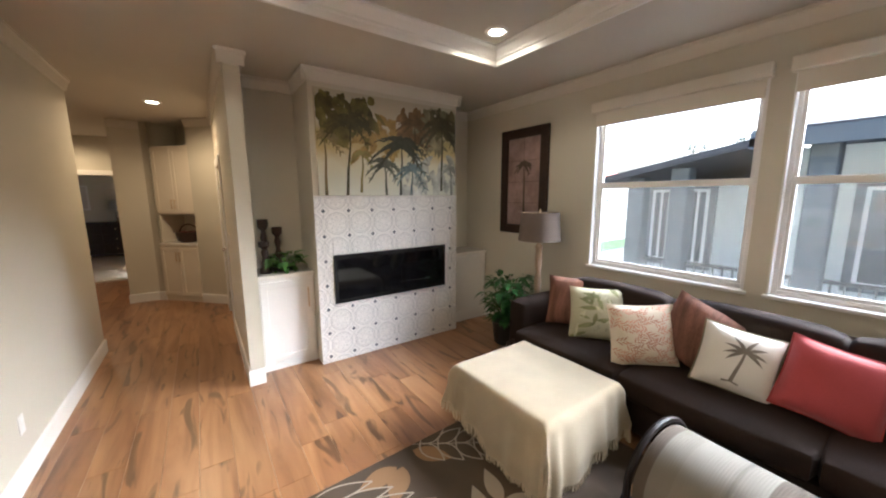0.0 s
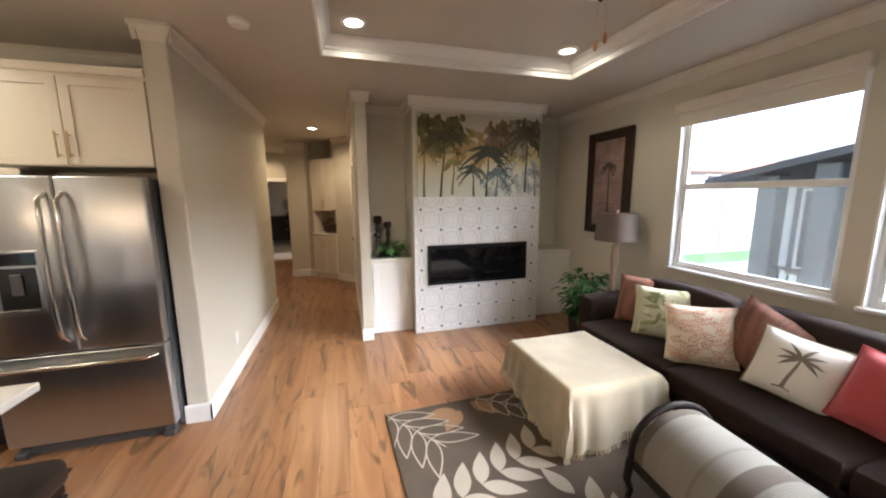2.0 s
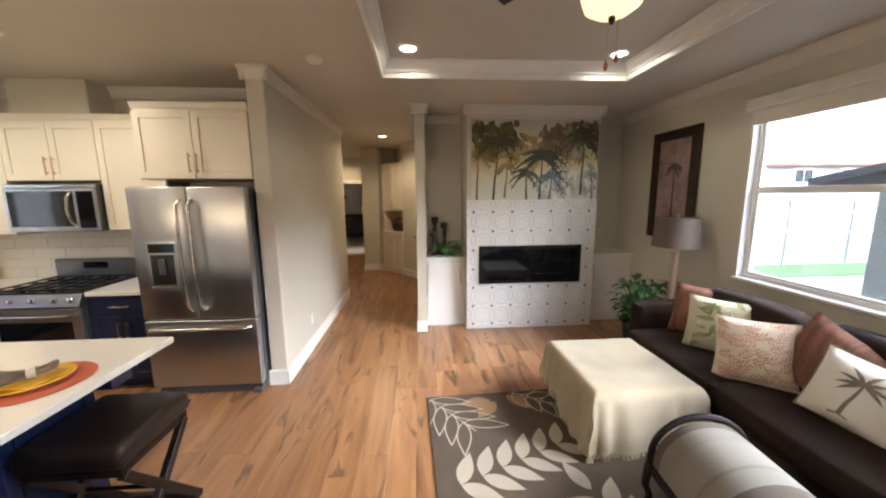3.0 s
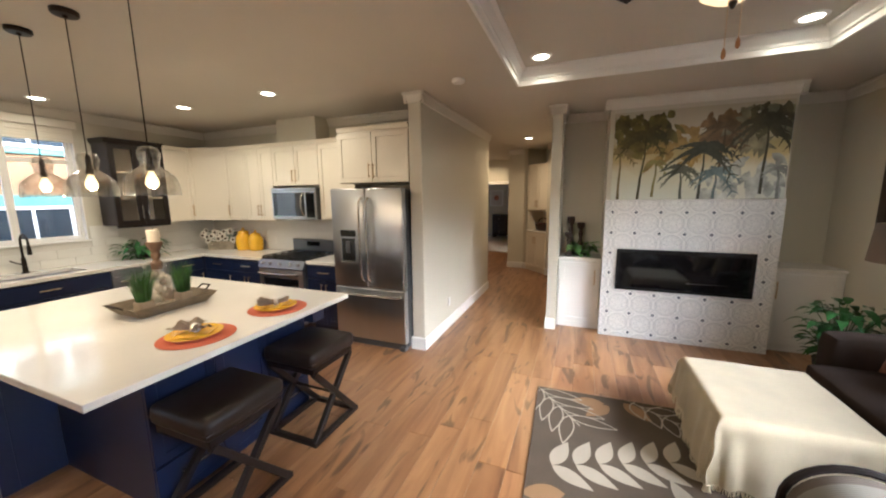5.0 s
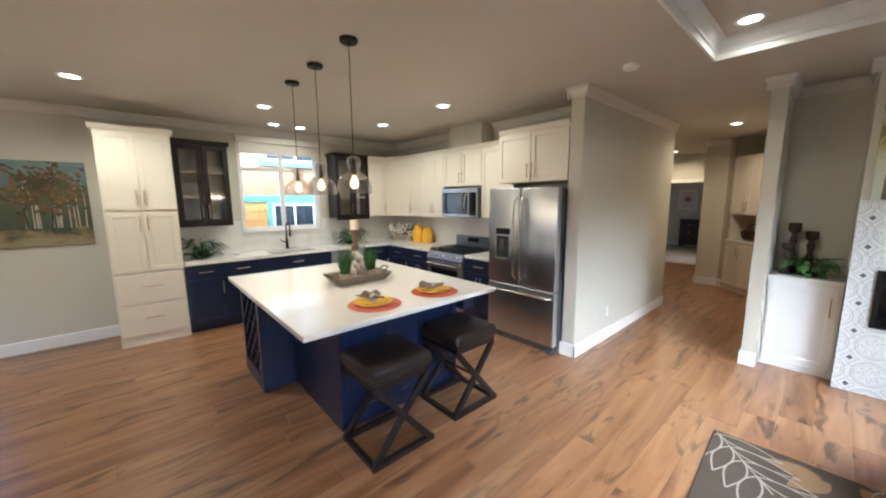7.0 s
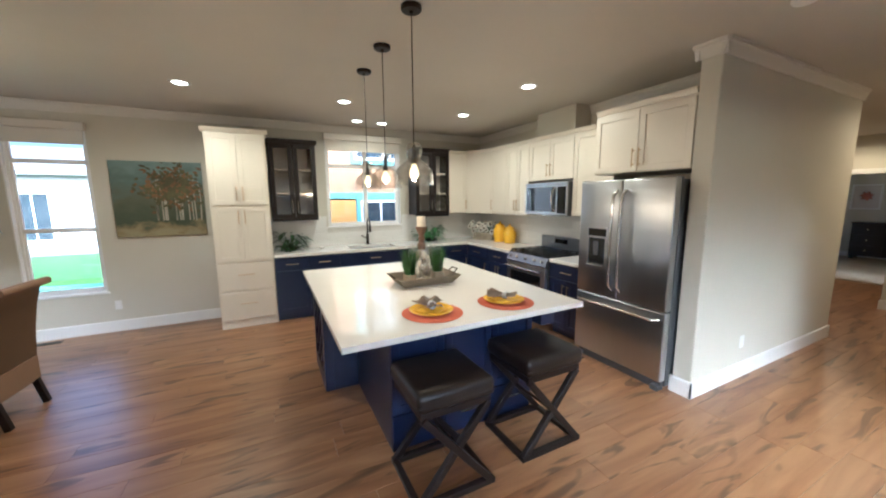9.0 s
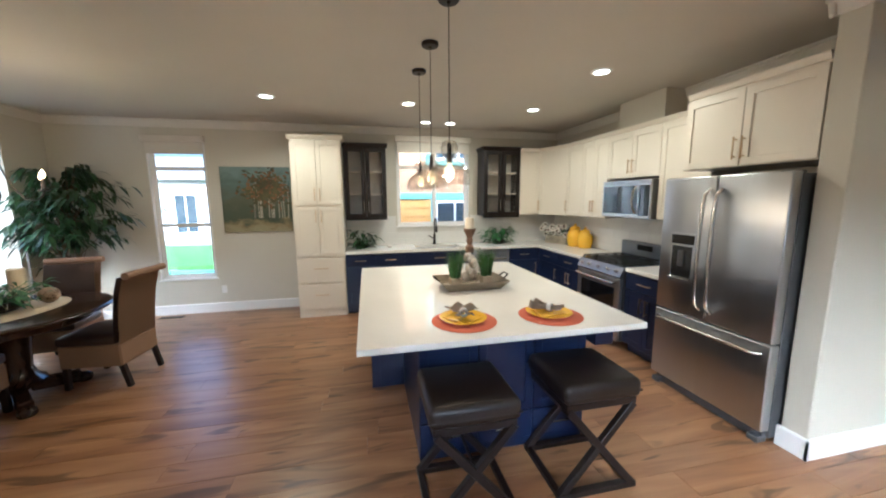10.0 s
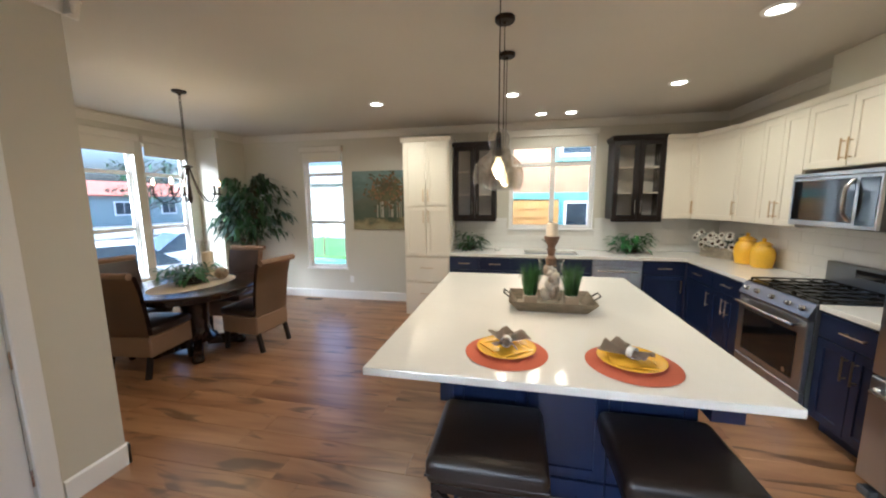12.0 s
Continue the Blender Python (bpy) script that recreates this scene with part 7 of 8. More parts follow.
# bedroom beyond
dr = thing("dresser", "dark espresso dresser in the far bedroom", "dresser", pose(-0.85, 14.15, 0.012))
part("body", box(B(), 0, 1.15, 0, 0.43, 0.08, 0.92, 0.004), ESPRESSO, dr)
part("top", box(B(), -0.02, 1.17, -0.02, 0.43, 0.922, 0.955, 0.004), ESPRESSO, dr)
for k in range(2):
    for z in (0.11, 0.38, 0.65):
        d = flat_front(dr, ESPRESSO, 0.02 + k * 0.56, 0.57 + k * 0.56, z, z + 0.25)
        part("knob", lathe(B(), [(0.008, 0), (0.016, 0.02), (0.0, 0.026)], 10, pose(0.29 + k * 0.56, -0.02, z + 0.125, 90, 0, 0)), BRASS, d, "", True)
for u in (0.05, 1.10):
    for v in (0.05, 0.38):
        part("foot", box(B(), u - 0.03, u + 0.03, v - 0.03, v + 0.03, 0, 0.08), ESPRESSO, dr)
tl = thing("table_lamp", "white shaded table lamp on the dresser", "lamp", pose(0.05, 14.36, 0.968))
part("base", lathe(B(), [(0.07, 0), (0.075, 0.02), (0.03, 0.04), (0.06, 0.14), (0.055, 0.22), (0.015, 0.27), (0.012, 0.36)], 18), CHROME, tl, "", True)
bm = lathe(B(), [(0.17, 0.33), (0.13, 0.57)], 28, None, False)
bmesh.ops.solidify(bm, geom=bm.faces, thickness=0.003)
part("shade", bm, surface("white_shade", (0.75, 0.72, 0.66), 0.9), tl, "white fabric shade", True)
fp2 = thing("framed_picture", "white framed floral picture on the bedroom wall", "picture", pose(-0.78, 14.6, 1.62))
bm = B()
for p, q, r, s in ((-0.27, -0.23, -0.33, 0.33), (0.23, 0.27, -0.33, 0.33), (-0.23, 0.23, -0.33, -0.29), (-0.23, 0.23, 0.29, 0.33)):
    box(bm, p, q, -0.03, -0.003, r, s, 0.003)
part("frame", bm, WHITE, fp2)
part("print", box(B(), -0.235, 0.235, -0.015, -0.004, -0.295, 0.295), surface("pale_print", (0.66, 0.62, 0.58), 0.6), fp2)
polys = [turn2(leaf_poly(0.13, 0.08, 6), q, 0.0, 0.02) for q in (0.3, 1.2, 2.1, 3.0, 3.9, 4.9, 5.7)]
part("print_flower", flat_polys(polys, 0.0155, lambda x, z, l: (x, -l, z)), painted("coral_flower", (0.55, 0.18, 0.12)), fp2)

# ---- outside ----
GZ = -0.75
LAWN = surface("lawn_grass", (0.060, 0.16, 0.028), 0.95, vary=0.3, grain=30, broad=0.5, relief=0.6)
CONC = surface("pale_concrete", (0.20, 0.197, 0.19), 0.85, vary=0.1, grain=20, broad=0.4, relief=0.2)
ASPH = surface("grey_asphalt", (0.10, 0.10, 0.105), 0.85, vary=0.15, grain=40, broad=0.3, relief=0.3)
STUCCO = surface("pale_stucco", (0.31, 0.305, 0.285), 0.9, vary=0.05, grain=50, relief=0.3)
MINT = surface("pale_mint_stucco", (0.66, 0.71, 0.68), 0.9, vary=0.05, grain=50, relief=0.3)
DARKTRIM = surface("charcoal_trim", (0.085, 0.10, 0.108), 0.7, vary=0.1)
ROOF = surface("slate_grey_shingle", (0.055, 0.056, 0.056), 0.85, vary=0.2, grain=14, relief=0.5)
REDROOF = surface("terracotta_roof", (0.42, 0.13, 0.08), 0.85, vary=0.15, grain=6, relief=0.4)
TEAL = surface("teal_trim_paint", (0.12, 0.28, 0.27), 0.6, vary=0.05)
OCHRE = surface("ochre_siding", (0.40, 0.21, 0.05), 0.75, vary=0.08, grain=30)
PEACH = surface("peach_stucco", (0.25, 0.142, 0.075), 0.9, vary=0.06, grain=50, relief=0.3)
DARKPANE = surface("dark_reflective_pane", (0.03, 0.04, 0.05), 0.08, vary=0.0, relief=0.0)
bm = B()
box(bm, -400, 400, -400, 400, GZ - 0.5, GZ)
structure("ground", bm, CONC, "pale concrete and paving round the house")
tagged(structure("lawn", box(B(), -10.5, -5.2, -14, -0.2, GZ, GZ + 0.03), LAWN, "green lawn strip"), "", "lawn")
tagged(structure("lawn_far", box(B(), 12, 26, 9.5, 20, GZ, GZ + 0.03), LAWN, "green lawn beyond the wall"), "", "lawn")
tagged(structure("lawn_bank", box(B(), -13.4, -8.2, -14, -0.2, GZ, -0.12), LAWN, "raised green lawn before the white house"), "", "lawn")
structure("road", box(B(), -80, 60, -24, -9.5, GZ, GZ + 0.02), ASPH, "grey asphalt street")
bm = B()
box(bm, -3.36, 0.73, -3.81, 14.74, GZ + 0.001, -0.165), box(bm, 0.73, 5.22, -1.19, 14.74, GZ + 0.001, -0.165)
structure("foundation", bm, STUCCO, "pale foundation skirt of the house")
tagged(structure("roof_slab", box(B(), -3.5, 5.36, -3.95, 15.0, CH + 0.22, CH + 0.34), ROOF, "flat eave and roof over the house"), "", "roof")


def ext_window(h, at, w, z0, z1, trim, label="window with painted trim"):
    """Window on an outside wall; local -y is out."""
    wd = part("window", box(B(), -w / 2 - 0.10, w / 2 + 0.10, -0.05, 0, z0 - 0.10, z1 + 0.10, 0.004), trim, h, label)
    wd.matrix_local = at
    bm = B()
    for p, q, r, s in ((-w / 2, -w / 2 + 0.05, z0, z1), (w / 2 - 0.05, w / 2, z0, z1), (-w / 2 + 0.05, w / 2 - 0.05, z0, z0 + 0.05), (-w / 2 + 0.05, w / 2 - 0.05, z1 - 0.05, z1), (-0.02, 0.02, z0 + 0.05, z1 - 0.05)):
        box(bm, p, q, -0.075, -0.052, r, s, 0.003)
    part("frame", bm, WHITE, wd)
    part("pane", box(B(), -w / 2 + 0.04, w / 2 - 0.04, -0.060, -0.053, z0 + 0.04, z1 - 0.04), DARKPANE, wd)
    return wd


def gable(bm, x0, x1, y0, y1, z, rise, over, along="y", t=0.14):
    """A gable roof with eaves; the ridge runs along x or y."""
    if along == "y":
        m = (x0 + x1) / 2
        for a in (x0 - over, x1 + over):
            sl = rise / (m - x0)
            za = z - sl * over
            vs = [bm.verts.new(p) for p in ((a, y0 - over, za), (m, y0 - over, z + rise), (m, y1 + over, z + rise), (a, y1 + over, za))]
            up = [bm.verts.new(v.co + Vector((0, 0, t))) for v in vs]
            bm.faces.new(vs), bm.faces.new(up)
            for i in range(4):
                bm.faces.new((vs[i], vs[(i + 1) % 4], up[(i + 1) % 4], up[i]))
    else:
        b2 = B()
        gable(b2, y0, y1, x0, x1, z, rise, over, "y", t)
        me = bpy.data.meshes.new("tmp")
        bmesh.ops.transform(b2, matrix=Matrix(((0, 1, 0, 0), (1, 0, 0, 0), (0, 0, 1, 0), (0, 0, 0, 1))), verts=b2.verts)
        b2.to_mesh(me)
        b2.free()
        bm.from_mesh(me)
    return bm


def gable_end(bm, x, y0, y1, z, rise, thick=0.15):
    vs = [bm.verts.new(p) for p in ((x, y0, z), (x, y1, z), (x, (y0 + y1) / 2, z + rise))]
    up = [bm.verts.new(v.co + Vector((thick, 0, 0))) for v in vs]
    bm.faces.new(vs), bm.faces.new(up[::-1])
    for i in range(3):
        bm.faces.new((vs[i], vs[(i + 1) % 3], up[(i + 1) % 3], up[i]))


def slope_slab(bm, x0, x1, ya, za, yb, zb, thick):
    """A pitched roof plane falling from (ya, za) to (yb, zb)."""
    f = [(x0, ya, za), (x1, ya, za), (x1, yb, zb), (x0, yb, zb)]
    lo, hi = [bm.verts.new(p) for p in f], [bm.verts.new((x, y, z + thick)) for x, y, z in f]
    bm.faces.new(lo[::-1]), bm.faces.new(hi)
    for i in range(4):
        bm.faces.new((lo[i], lo[(i + 1) % 4], hi[(i + 1) % 4], hi[i]))
    return bm


# house beyond the living room windows
ha = thing("neighbour_house", "pale house with charcoal porch posts and grey roof", "house", Matrix())
part("wall", box(B(), 9.6, 16.0, -9.0, 2.7, GZ, 2.35), MINT, ha)
part("wing_wall", box(B(), 9.6, 13.0, 2.7, 4.95, GZ, 1.84), MINT, ha)
part("wing_roof", slope_slab(B(), 7.8, 13.2, 2.62, 2.28, 5.05, 1.80, 0.10), ROOF, ha)
part("porch_floor", box(B(), 8.0, 9.6, -2.0, 4.6, GZ, -0.25), CONC, ha)
part("roof", gable(B(), 8.1, 16.2, -9.2, 2.55, 2.36, 0.75, 0.25, "y"), ROOF, ha)
part("fascia", box(B(), 7.80, 7.88, -9.5, 2.8, 2.22, 2.42), DARKTRIM, ha)
for y, top in ((4.30, 1.93), (3.65, 2.06), (2.15, 2.3), (0.2, 2.3), (-1.8, 2.3)):
    part("porch_post", box(B(), 8.05, 8.31, y - 0.13, y + 0.13, -0.25, top, 0.02), DARKTRIM, ha, "thick charcoal porch post")
for y, w in ((4.5, 0.34), (3.88, 0.34), (1.35, 1.1), (-1.2, 1.6), (-4.0, 1.4)):
    ext_window(ha, pose(9.6, y, 0, 0, 0, -90), w, 0.35, 1.75, DARKTRIM)
rl = thing("porch_railing", "black metal porch railing", "railing", Matrix())
part("top_rail", box(B(), 8.18, 8.24, -1.7, 4.4, 0.55, 0.60, 0.005), BLACK, rl)
part("bottom_rail", box(B(), 8.19, 8.23, -1.7, 4.4, -0.16, -0.12, 0.004), BLACK, rl)
pk = None
for k in range(50):
    y = -1.65 + k * 0.12
    if pk is None:
        o = part("picket", box(B(), -0.010, 0.010, -0.010, 0.010, -0.12, 0.55), BLACK, rl)
        pk = o.data
    else:
        o = new("picket", pk)
        o.parent = rl
    o.location = (8.21, y, 0)

# white wall with cap north-east, and the red-roofed building past it
fw = thing("garden_wall", "long white panelled garden wall", "wall", Matrix())
for k in range(8):
    part("panel", box(B(), 7.6 + k * 2.3, 9.85 + k * 2.3, 11.0, 11.12, GZ, 1.35, 0.01), STUCCO, fw)
    part("post", box(B(), 7.5 + k * 2.3, 7.62 + k * 2.3, 10.96, 11.16, GZ, 1.42, 0.01), WHITE, fw)
for z in (0.35, 1.02):
    part("rail", box(B(), 7.6, 26.0, 10.975, 10.998, z, z + 0.06), WHITE, fw)
hb = thing("red_roof_building", "long white building with terracotta roof", "building", Matrix())
part("wall", box(B(), 4.0, 60.0, 30.0, 40.0, GZ, 4.2), STUCCO, hb)
part("roof", gable(B(), 4.0, 60.0, 30.0, 40.0, 4.2, 1.6, 0.5, "x"), REDROOF, hb)
for k in range(9):
    ext_window(hb, pose(14 + k * 4.6, 30.0, 0), 1.8, 2.5, 3.7, WHITE, "far window")


def small_tree(at, h, r, label, seed, mat, trunk_r=0.05, clusters=26):
    t = thing("tree", label, "tree", at)
    rng = random.Random(seed)
    bm, lv = B(), B()
    tube(bm, [(0, 0, 0), (0.02 * h, 0.01 * h, h * 0.35), (0.0, 0.02 * h, h * 0.7)], trunk_r, 8, trunk_r * 0.5)
    for k in range(clusters):
        q, el = rng.uniform(0, 6.28), rng.uniform(0.45, 1.0)
        R = r * math.sin(math.pi * min(1, 0.25 + 0.7 * (el - 0.35))) * rng.uniform(0.5, 1.1)
        c = Vector((math.cos(q) * R, math.sin(q) * R, h * el))
        tube(bm, [(0, 0, h * el * 0.75), c * 0.6 + Vector((0, 0, h * el * 0.35)), c], trunk_r * 0.22, 5, trunk_r * 0.08)
        for i in range(16):
            d = Vector((rng.gauss(0, 1), rng.gauss(0, 1), rng.gauss(0, 0.8))) * r * 0.16
            qq = rng.uniform(0, 6.28)
            blade(lv, c + d, (math.cos(qq), math.sin(qq), rng.uniform(-0.4, 0.5)), r * 0.22, r * 0.10, 0.4, 0.2, 2)
    part("trunk", bm, surface("tree_bark", (0.10, 0.065, 0.04), 0.9, vary=0.3, relief=0.4), t)
    part("crown", lv, mat, t)["kind"] = "stuff"
    return t


small_tree(pose(17.5, 20.0, GZ), 3.4, 1.1, "bright green shrub tree behind the garden wall", 5, LEAF2)
for k, (x, y) in enumerate(((34, 13), (36, 10), (38, 6))):
    small_tree(pose(x, y, GZ), 6.4 + 0.4 * k, 1.3, "distant leafy tree behind the houses", 30 + k, LEAFD, 0.14)

# ochre and peach house beyond the sink window
hc2 = thing("neighbour_house", "ochre and peach house with teal trim", "house", Matrix())
part("wall", box(B(), -12.0, -5.75, 0.3, 9.0, GZ, 5.2), PEACH, hc2)
for k in range(12):
    z = GZ + k * 0.20
    if z + 0.2 > 1.66:
        break
    bm = B()
    vs = [bm.verts.new(p) for p in ((-5.74, 0.3, z), (-5.74, 9.0, z), (-5.715, 9.0, z), (-5.715, 0.3, z), (-5.74, 0.3, z + 0.205), (-5.74, 9.0, z + 0.205), (-5.733, 9.0, z + 0.205), (-5.733, 0.3, z + 0.205))]
    for f in ((0, 1, 2, 3), (4, 5, 6, 7), (0, 1, 5, 4), (3, 2, 6, 7), (0, 3, 7, 4), (1, 2, 6, 5)):
        bm.faces.new([vs[i] for i in f])
    part("siding_board", bm, OCHRE, hc2)
part("trim_band", box(B(), -5.75, -5.69, 0.3, 9.0, 1.66, 1.80, 0.004), TEAL, hc2, "teal band")
for y in (2.85, 5.8):
    ext_window(hc2, pose(-5.70, y, 0, 0, 0, 90), 0.95, 0.55, 1.62, TEAL, "white window in teal trim")
for y in (2.95, 5.6):
    ext_window(hc2, pose(-5.75, y, 0, 0, 0, 90), 1.35, 2.55, 3.3, TEAL, "upper window in teal trim")

# white house, walkway and potted tree beyond the tall west window
hd = thing("neighbour_house", "white house across the lawn", "house", Matrix())
part("wall", box(B(), -20.0, -13.5, -16.0, -2.0, GZ, 2.6), surface("white_siding", (0.30, 0.30, 0.31), 0.8, vary=0.04, grain=30), hd)
part("roof", gable(B(), -20.0, -13.5, -16.0, -2.0, 2.6, 1.0, 0.35, "y"), CONC, hd)
for y in (-6.3, -9.2):
    ext_window(hd, pose(-13.5, y, 0, 0, 0, 90), 0.85, 0.35, 1.95, WHITE, "white double-hung window")
part("skirting", box(B(), -13.5, -13.42, -16, -2, GZ, -0.05), CONC, hd)
tagged(structure("walkway", box(B(), -10.4, -5.3, -4.9, -4.0, GZ + 0.031, GZ + 0.05), CONC, "pale concrete walkway over the lawn"), "", "path")
pt = small_tree(pose(-7.0, -4.1, GZ + 0.45), 1.9, 0.38, "small clipped tree in a stone planter", 9, LEAF2, 0.025, 16)
part("planter", lathe(B(), [(0.20, -0.45), (0.24, -0.40), (0.36, -0.02), (0.36, 0.03), (0.30, 0.03), (0.0, -0.02)], 18), CONC, pt, "stone planter", True)
rl2 = thing("ramp_railing", "teal painted ramp railing outside", "railing", Matrix())
bm = B()
part("top_rail", beam(B(), (-4.1, -1.0, 0.42), (-6.6, -4.2, 0.05), 0.06, 0.05), TEAL, rl2)
part("bottom_rail", beam(B(), (-4.1, -1.0, -0.30), (-6.6, -4.2, -0.62), 0.05, 0.04), TEAL, rl2)
for k in range(22):
    s = k / 21
    x, y = -4.1 - 2.5 * s, -1.0 - 3.2 * s
    part("picket", box(B(), x - 0.02, x + 0.02, y - 0.02, y + 0.02, -0.32 - 0.32 * s, 0.42 - 0.37 * s), TEAL, rl2)

# street side beyond the bay window
PAINT = surface("white_car_paint", (0.72, 0.73, 0.74), 0.18, vary=0.02, relief=0.0, coat=0.6)
TYRE = surface("tyre_rubber", (0.02, 0.02, 0.02), 0.8)


def car(at, label):
    c = thing("car", label, "car", at, "parked cars")
    bm = B()
    secs = [(-2.2, 0.55, 0.30, 0.62), (-2.05, 0.78, 0.24, 0.72), (-1.1, 0.88, 0.20, 0.86), (-0.2, 0.90, 0.20, 0.92), (0.9, 0.90, 0.20, 0.95), (1.9, 0.85, 0.22, 0.92), (2.25, 0.65, 0.32, 0.80)]
    rings = []
    for y, w, z0, z1 in secs:
        rings.append([bm.verts.new((sx * w * f, y, z)) for sx, f, z in ((-1, 0.9, z0), (-1, 1, (z0 + z1) / 2), (-1, 0.94, z1 - 0.04), (-1, 0.6, z1), (1, 0.6, z1), (1, 0.94, z1 - 0.04), (1, 1, (z0 + z1) / 2), (1, 0.9, z0))])
    for a, b_ in zip(rings, rings[1:]):
        for i in range(8):
            bm.faces.new((a[i], a[(i + 1) % 8], b_[(i + 1) % 8], b_[i]))
    bm.faces.new(rings[0]), bm.faces.new(rings[-1][::-1])
    part("body", bm, PAINT, c, "", True)
    bm = B()
    lo = [(-0.80, -1.05, 0.86), (0.80, -1.05, 0.86), (0.82, 1.85, 0.92), (-0.82, 1.85, 0.92)]
    hi = [(-0.62, -0.25, 1.42), (0.62, -0.25, 1.42), (0.62, 1.15, 1.44), (-0.62, 1.15, 1.44)]
    l_, h_ = [bm.verts.new(p) for p in lo], [bm.verts.new(p) for p in hi]
    for i in range(4):
        bm.faces.new((l_[i], l_[(i + 1) % 4], h_[(i + 1) % 4], h_[i]))
    bm.faces.new(h_)
    part("windows", bm, DARKPANE, c, "dark windows")
    part("roof", box(B(), -0.63, 0.63, -0.28, 1.18, 1.41, 1.47, 0.02), PAINT, c)
    for sx in (-1, 1):
        for y in (-1.35, 1.4):
            wh = part("wheel", cyl(B(), 0.32, 0.32, -0.11, 0.11, 24, pose(sx * 0.80, y, 0.32, 0, 90, 0)), TYRE, c)
            part("rim", cyl(B(), 0.20, 0.20, -0.115, 0.115, 18, pose(sx * 0.805, y, 0.32, 0, 90, 0)), CHROME, wh)
        part("headlight", box(B(), sx * 0.62 - 0.13, sx * 0.62 + 0.13, -2.16, -2.02, 0.58, 0.68, 0.02), PLASTIC, c)
    return c


c1 = car(pose(-3.6, -8.3, GZ + 0.02, 0, 0, 62), "white sedan parked at the kerb")
copy_thing(c1, pose(-7.4, -9.6, GZ + 0.02, 0, 0, 70))
structure("kerb", box(B(), -80, 60, -24.3, -24.0, GZ, GZ + 0.15), CONC, "concrete kerb along the street")
hs = thing("street_building", "long teal and white building with red roof across the street", "building", Matrix())
part("wall", box(B(), -60, -20, -52, -42, GZ, 2.6), surface("teal_wall", (0.30, 0.35, 0.33), 0.85, vary=0.05), hs)
part("roof", gable(B(), -60, -20, -52, -42, 2.6, 1.6, 0.5, "x"), REDROOF, hs)
for k in range(7):
    ext_window(hs, pose(-55 + k * 5.2, -42, 0, 0, 0, 180), 1.8, 0.4, 1.8, WHITE, "far window")
hs2 = thing("street_building", "low tan building across the street", "building", Matrix())
part("wall", box(B(), -16, 14, -54, -44, GZ, 2.4), PEACH, hs2)
part("roof", gable(B(), -16, 14, -54, -44, 2.4, 1.5, 0.5, "x"), REDROOF, hs2)
for k, (x, y, h) in enumerate(((-20, -27, 5.4), (-31, -34, 6.0), (-6, -30, 5.0), (-44, -36, 6.2))):
    small_tree(pose(x, y, GZ), h, 1.9, "street tree with an open crown", 60 + k, LEAFD, 0.16, 30)
for x, y in ((-10.5, -25.5), (-26, -25.5)):
    pole = thing("street_lamp", "thin grey street lamp post", "street lamp", pose(x, y, GZ))
    part("post", tube(B(), [(0, 0, 0), (0, 0, 6.2)], 0.07, 8, 0.045), DARKSTEEL, pole)
    part("arm", tube(B(), [(0, 0, 6.1), (0.4, 0.5, 6.45), (0.8, 1.1, 6.5)], 0.035, 6), DARKSTEEL, pole)
    part("lamp_head", box(B(), 0.7, 0.95, 0.95, 1.45, 6.42, 6.52, 0.02), DARKSTEEL, pole)

# ---- things on the island and worktops ----
TRAYWOOD = surface("weathered_grey_wood", (0.42, 0.36, 0.27), 0.8, vary=0.35, grain=18, stretch=(6, 0.8, 6), relief=0.4)
ty = thing("wooden_tray", "weathered wooden tray with slanted sides on the island", "tray", pose(-0.27, 1.61, 0.9225))
hx, hy = 0.125, 0.215
part("bottom_board", box(B(), -hx, hx, -hy, hy, 0, 0.012, 0.002), TRAYWOOD, ty)
for sx in (-1, 1):
    bm = B()
    vs = [(sx * hx, -hy, 0.0), (sx * hx, hy, 0.0), (sx * (hx + 0.055), hy + 0.06, 0.075), (sx * (hx + 0.055), -hy - 0.06, 0.075)]
    f = bm.faces.new([bm.verts.new(p) for p in vs])
    bmesh.ops.solidify(bm, geom=[f], thickness=0.012)
    part("side_board", bm, TRAYWOOD, ty)
for sy in (-1, 1):
    bm = B()
    vs = [(-hx, sy * hy, 0.0), (hx, sy * hy, 0.0), (hx + 0.055, sy * (hy + 0.06), 0.075), (-hx - 0.055, sy * (hy + 0.06), 0.075)]
    f = bm.faces.new([bm.verts.new(p) for p in vs])
    bmesh.ops.solidify(bm, geom=[f], thickness=0.012)
    part("end_board", bm, TRAYWOOD, ty)
    part("handle", tube(B(), [(-0.05, sy * (hy + 0.055), 0.07), (-0.045, sy * (hy + 0.095), 0.10), (0.045, sy * (hy + 0.095), 0.10), (0.05, sy * (hy + 0.055), 0.07)], 0.006, 6), BRONZE, ty, "", True)


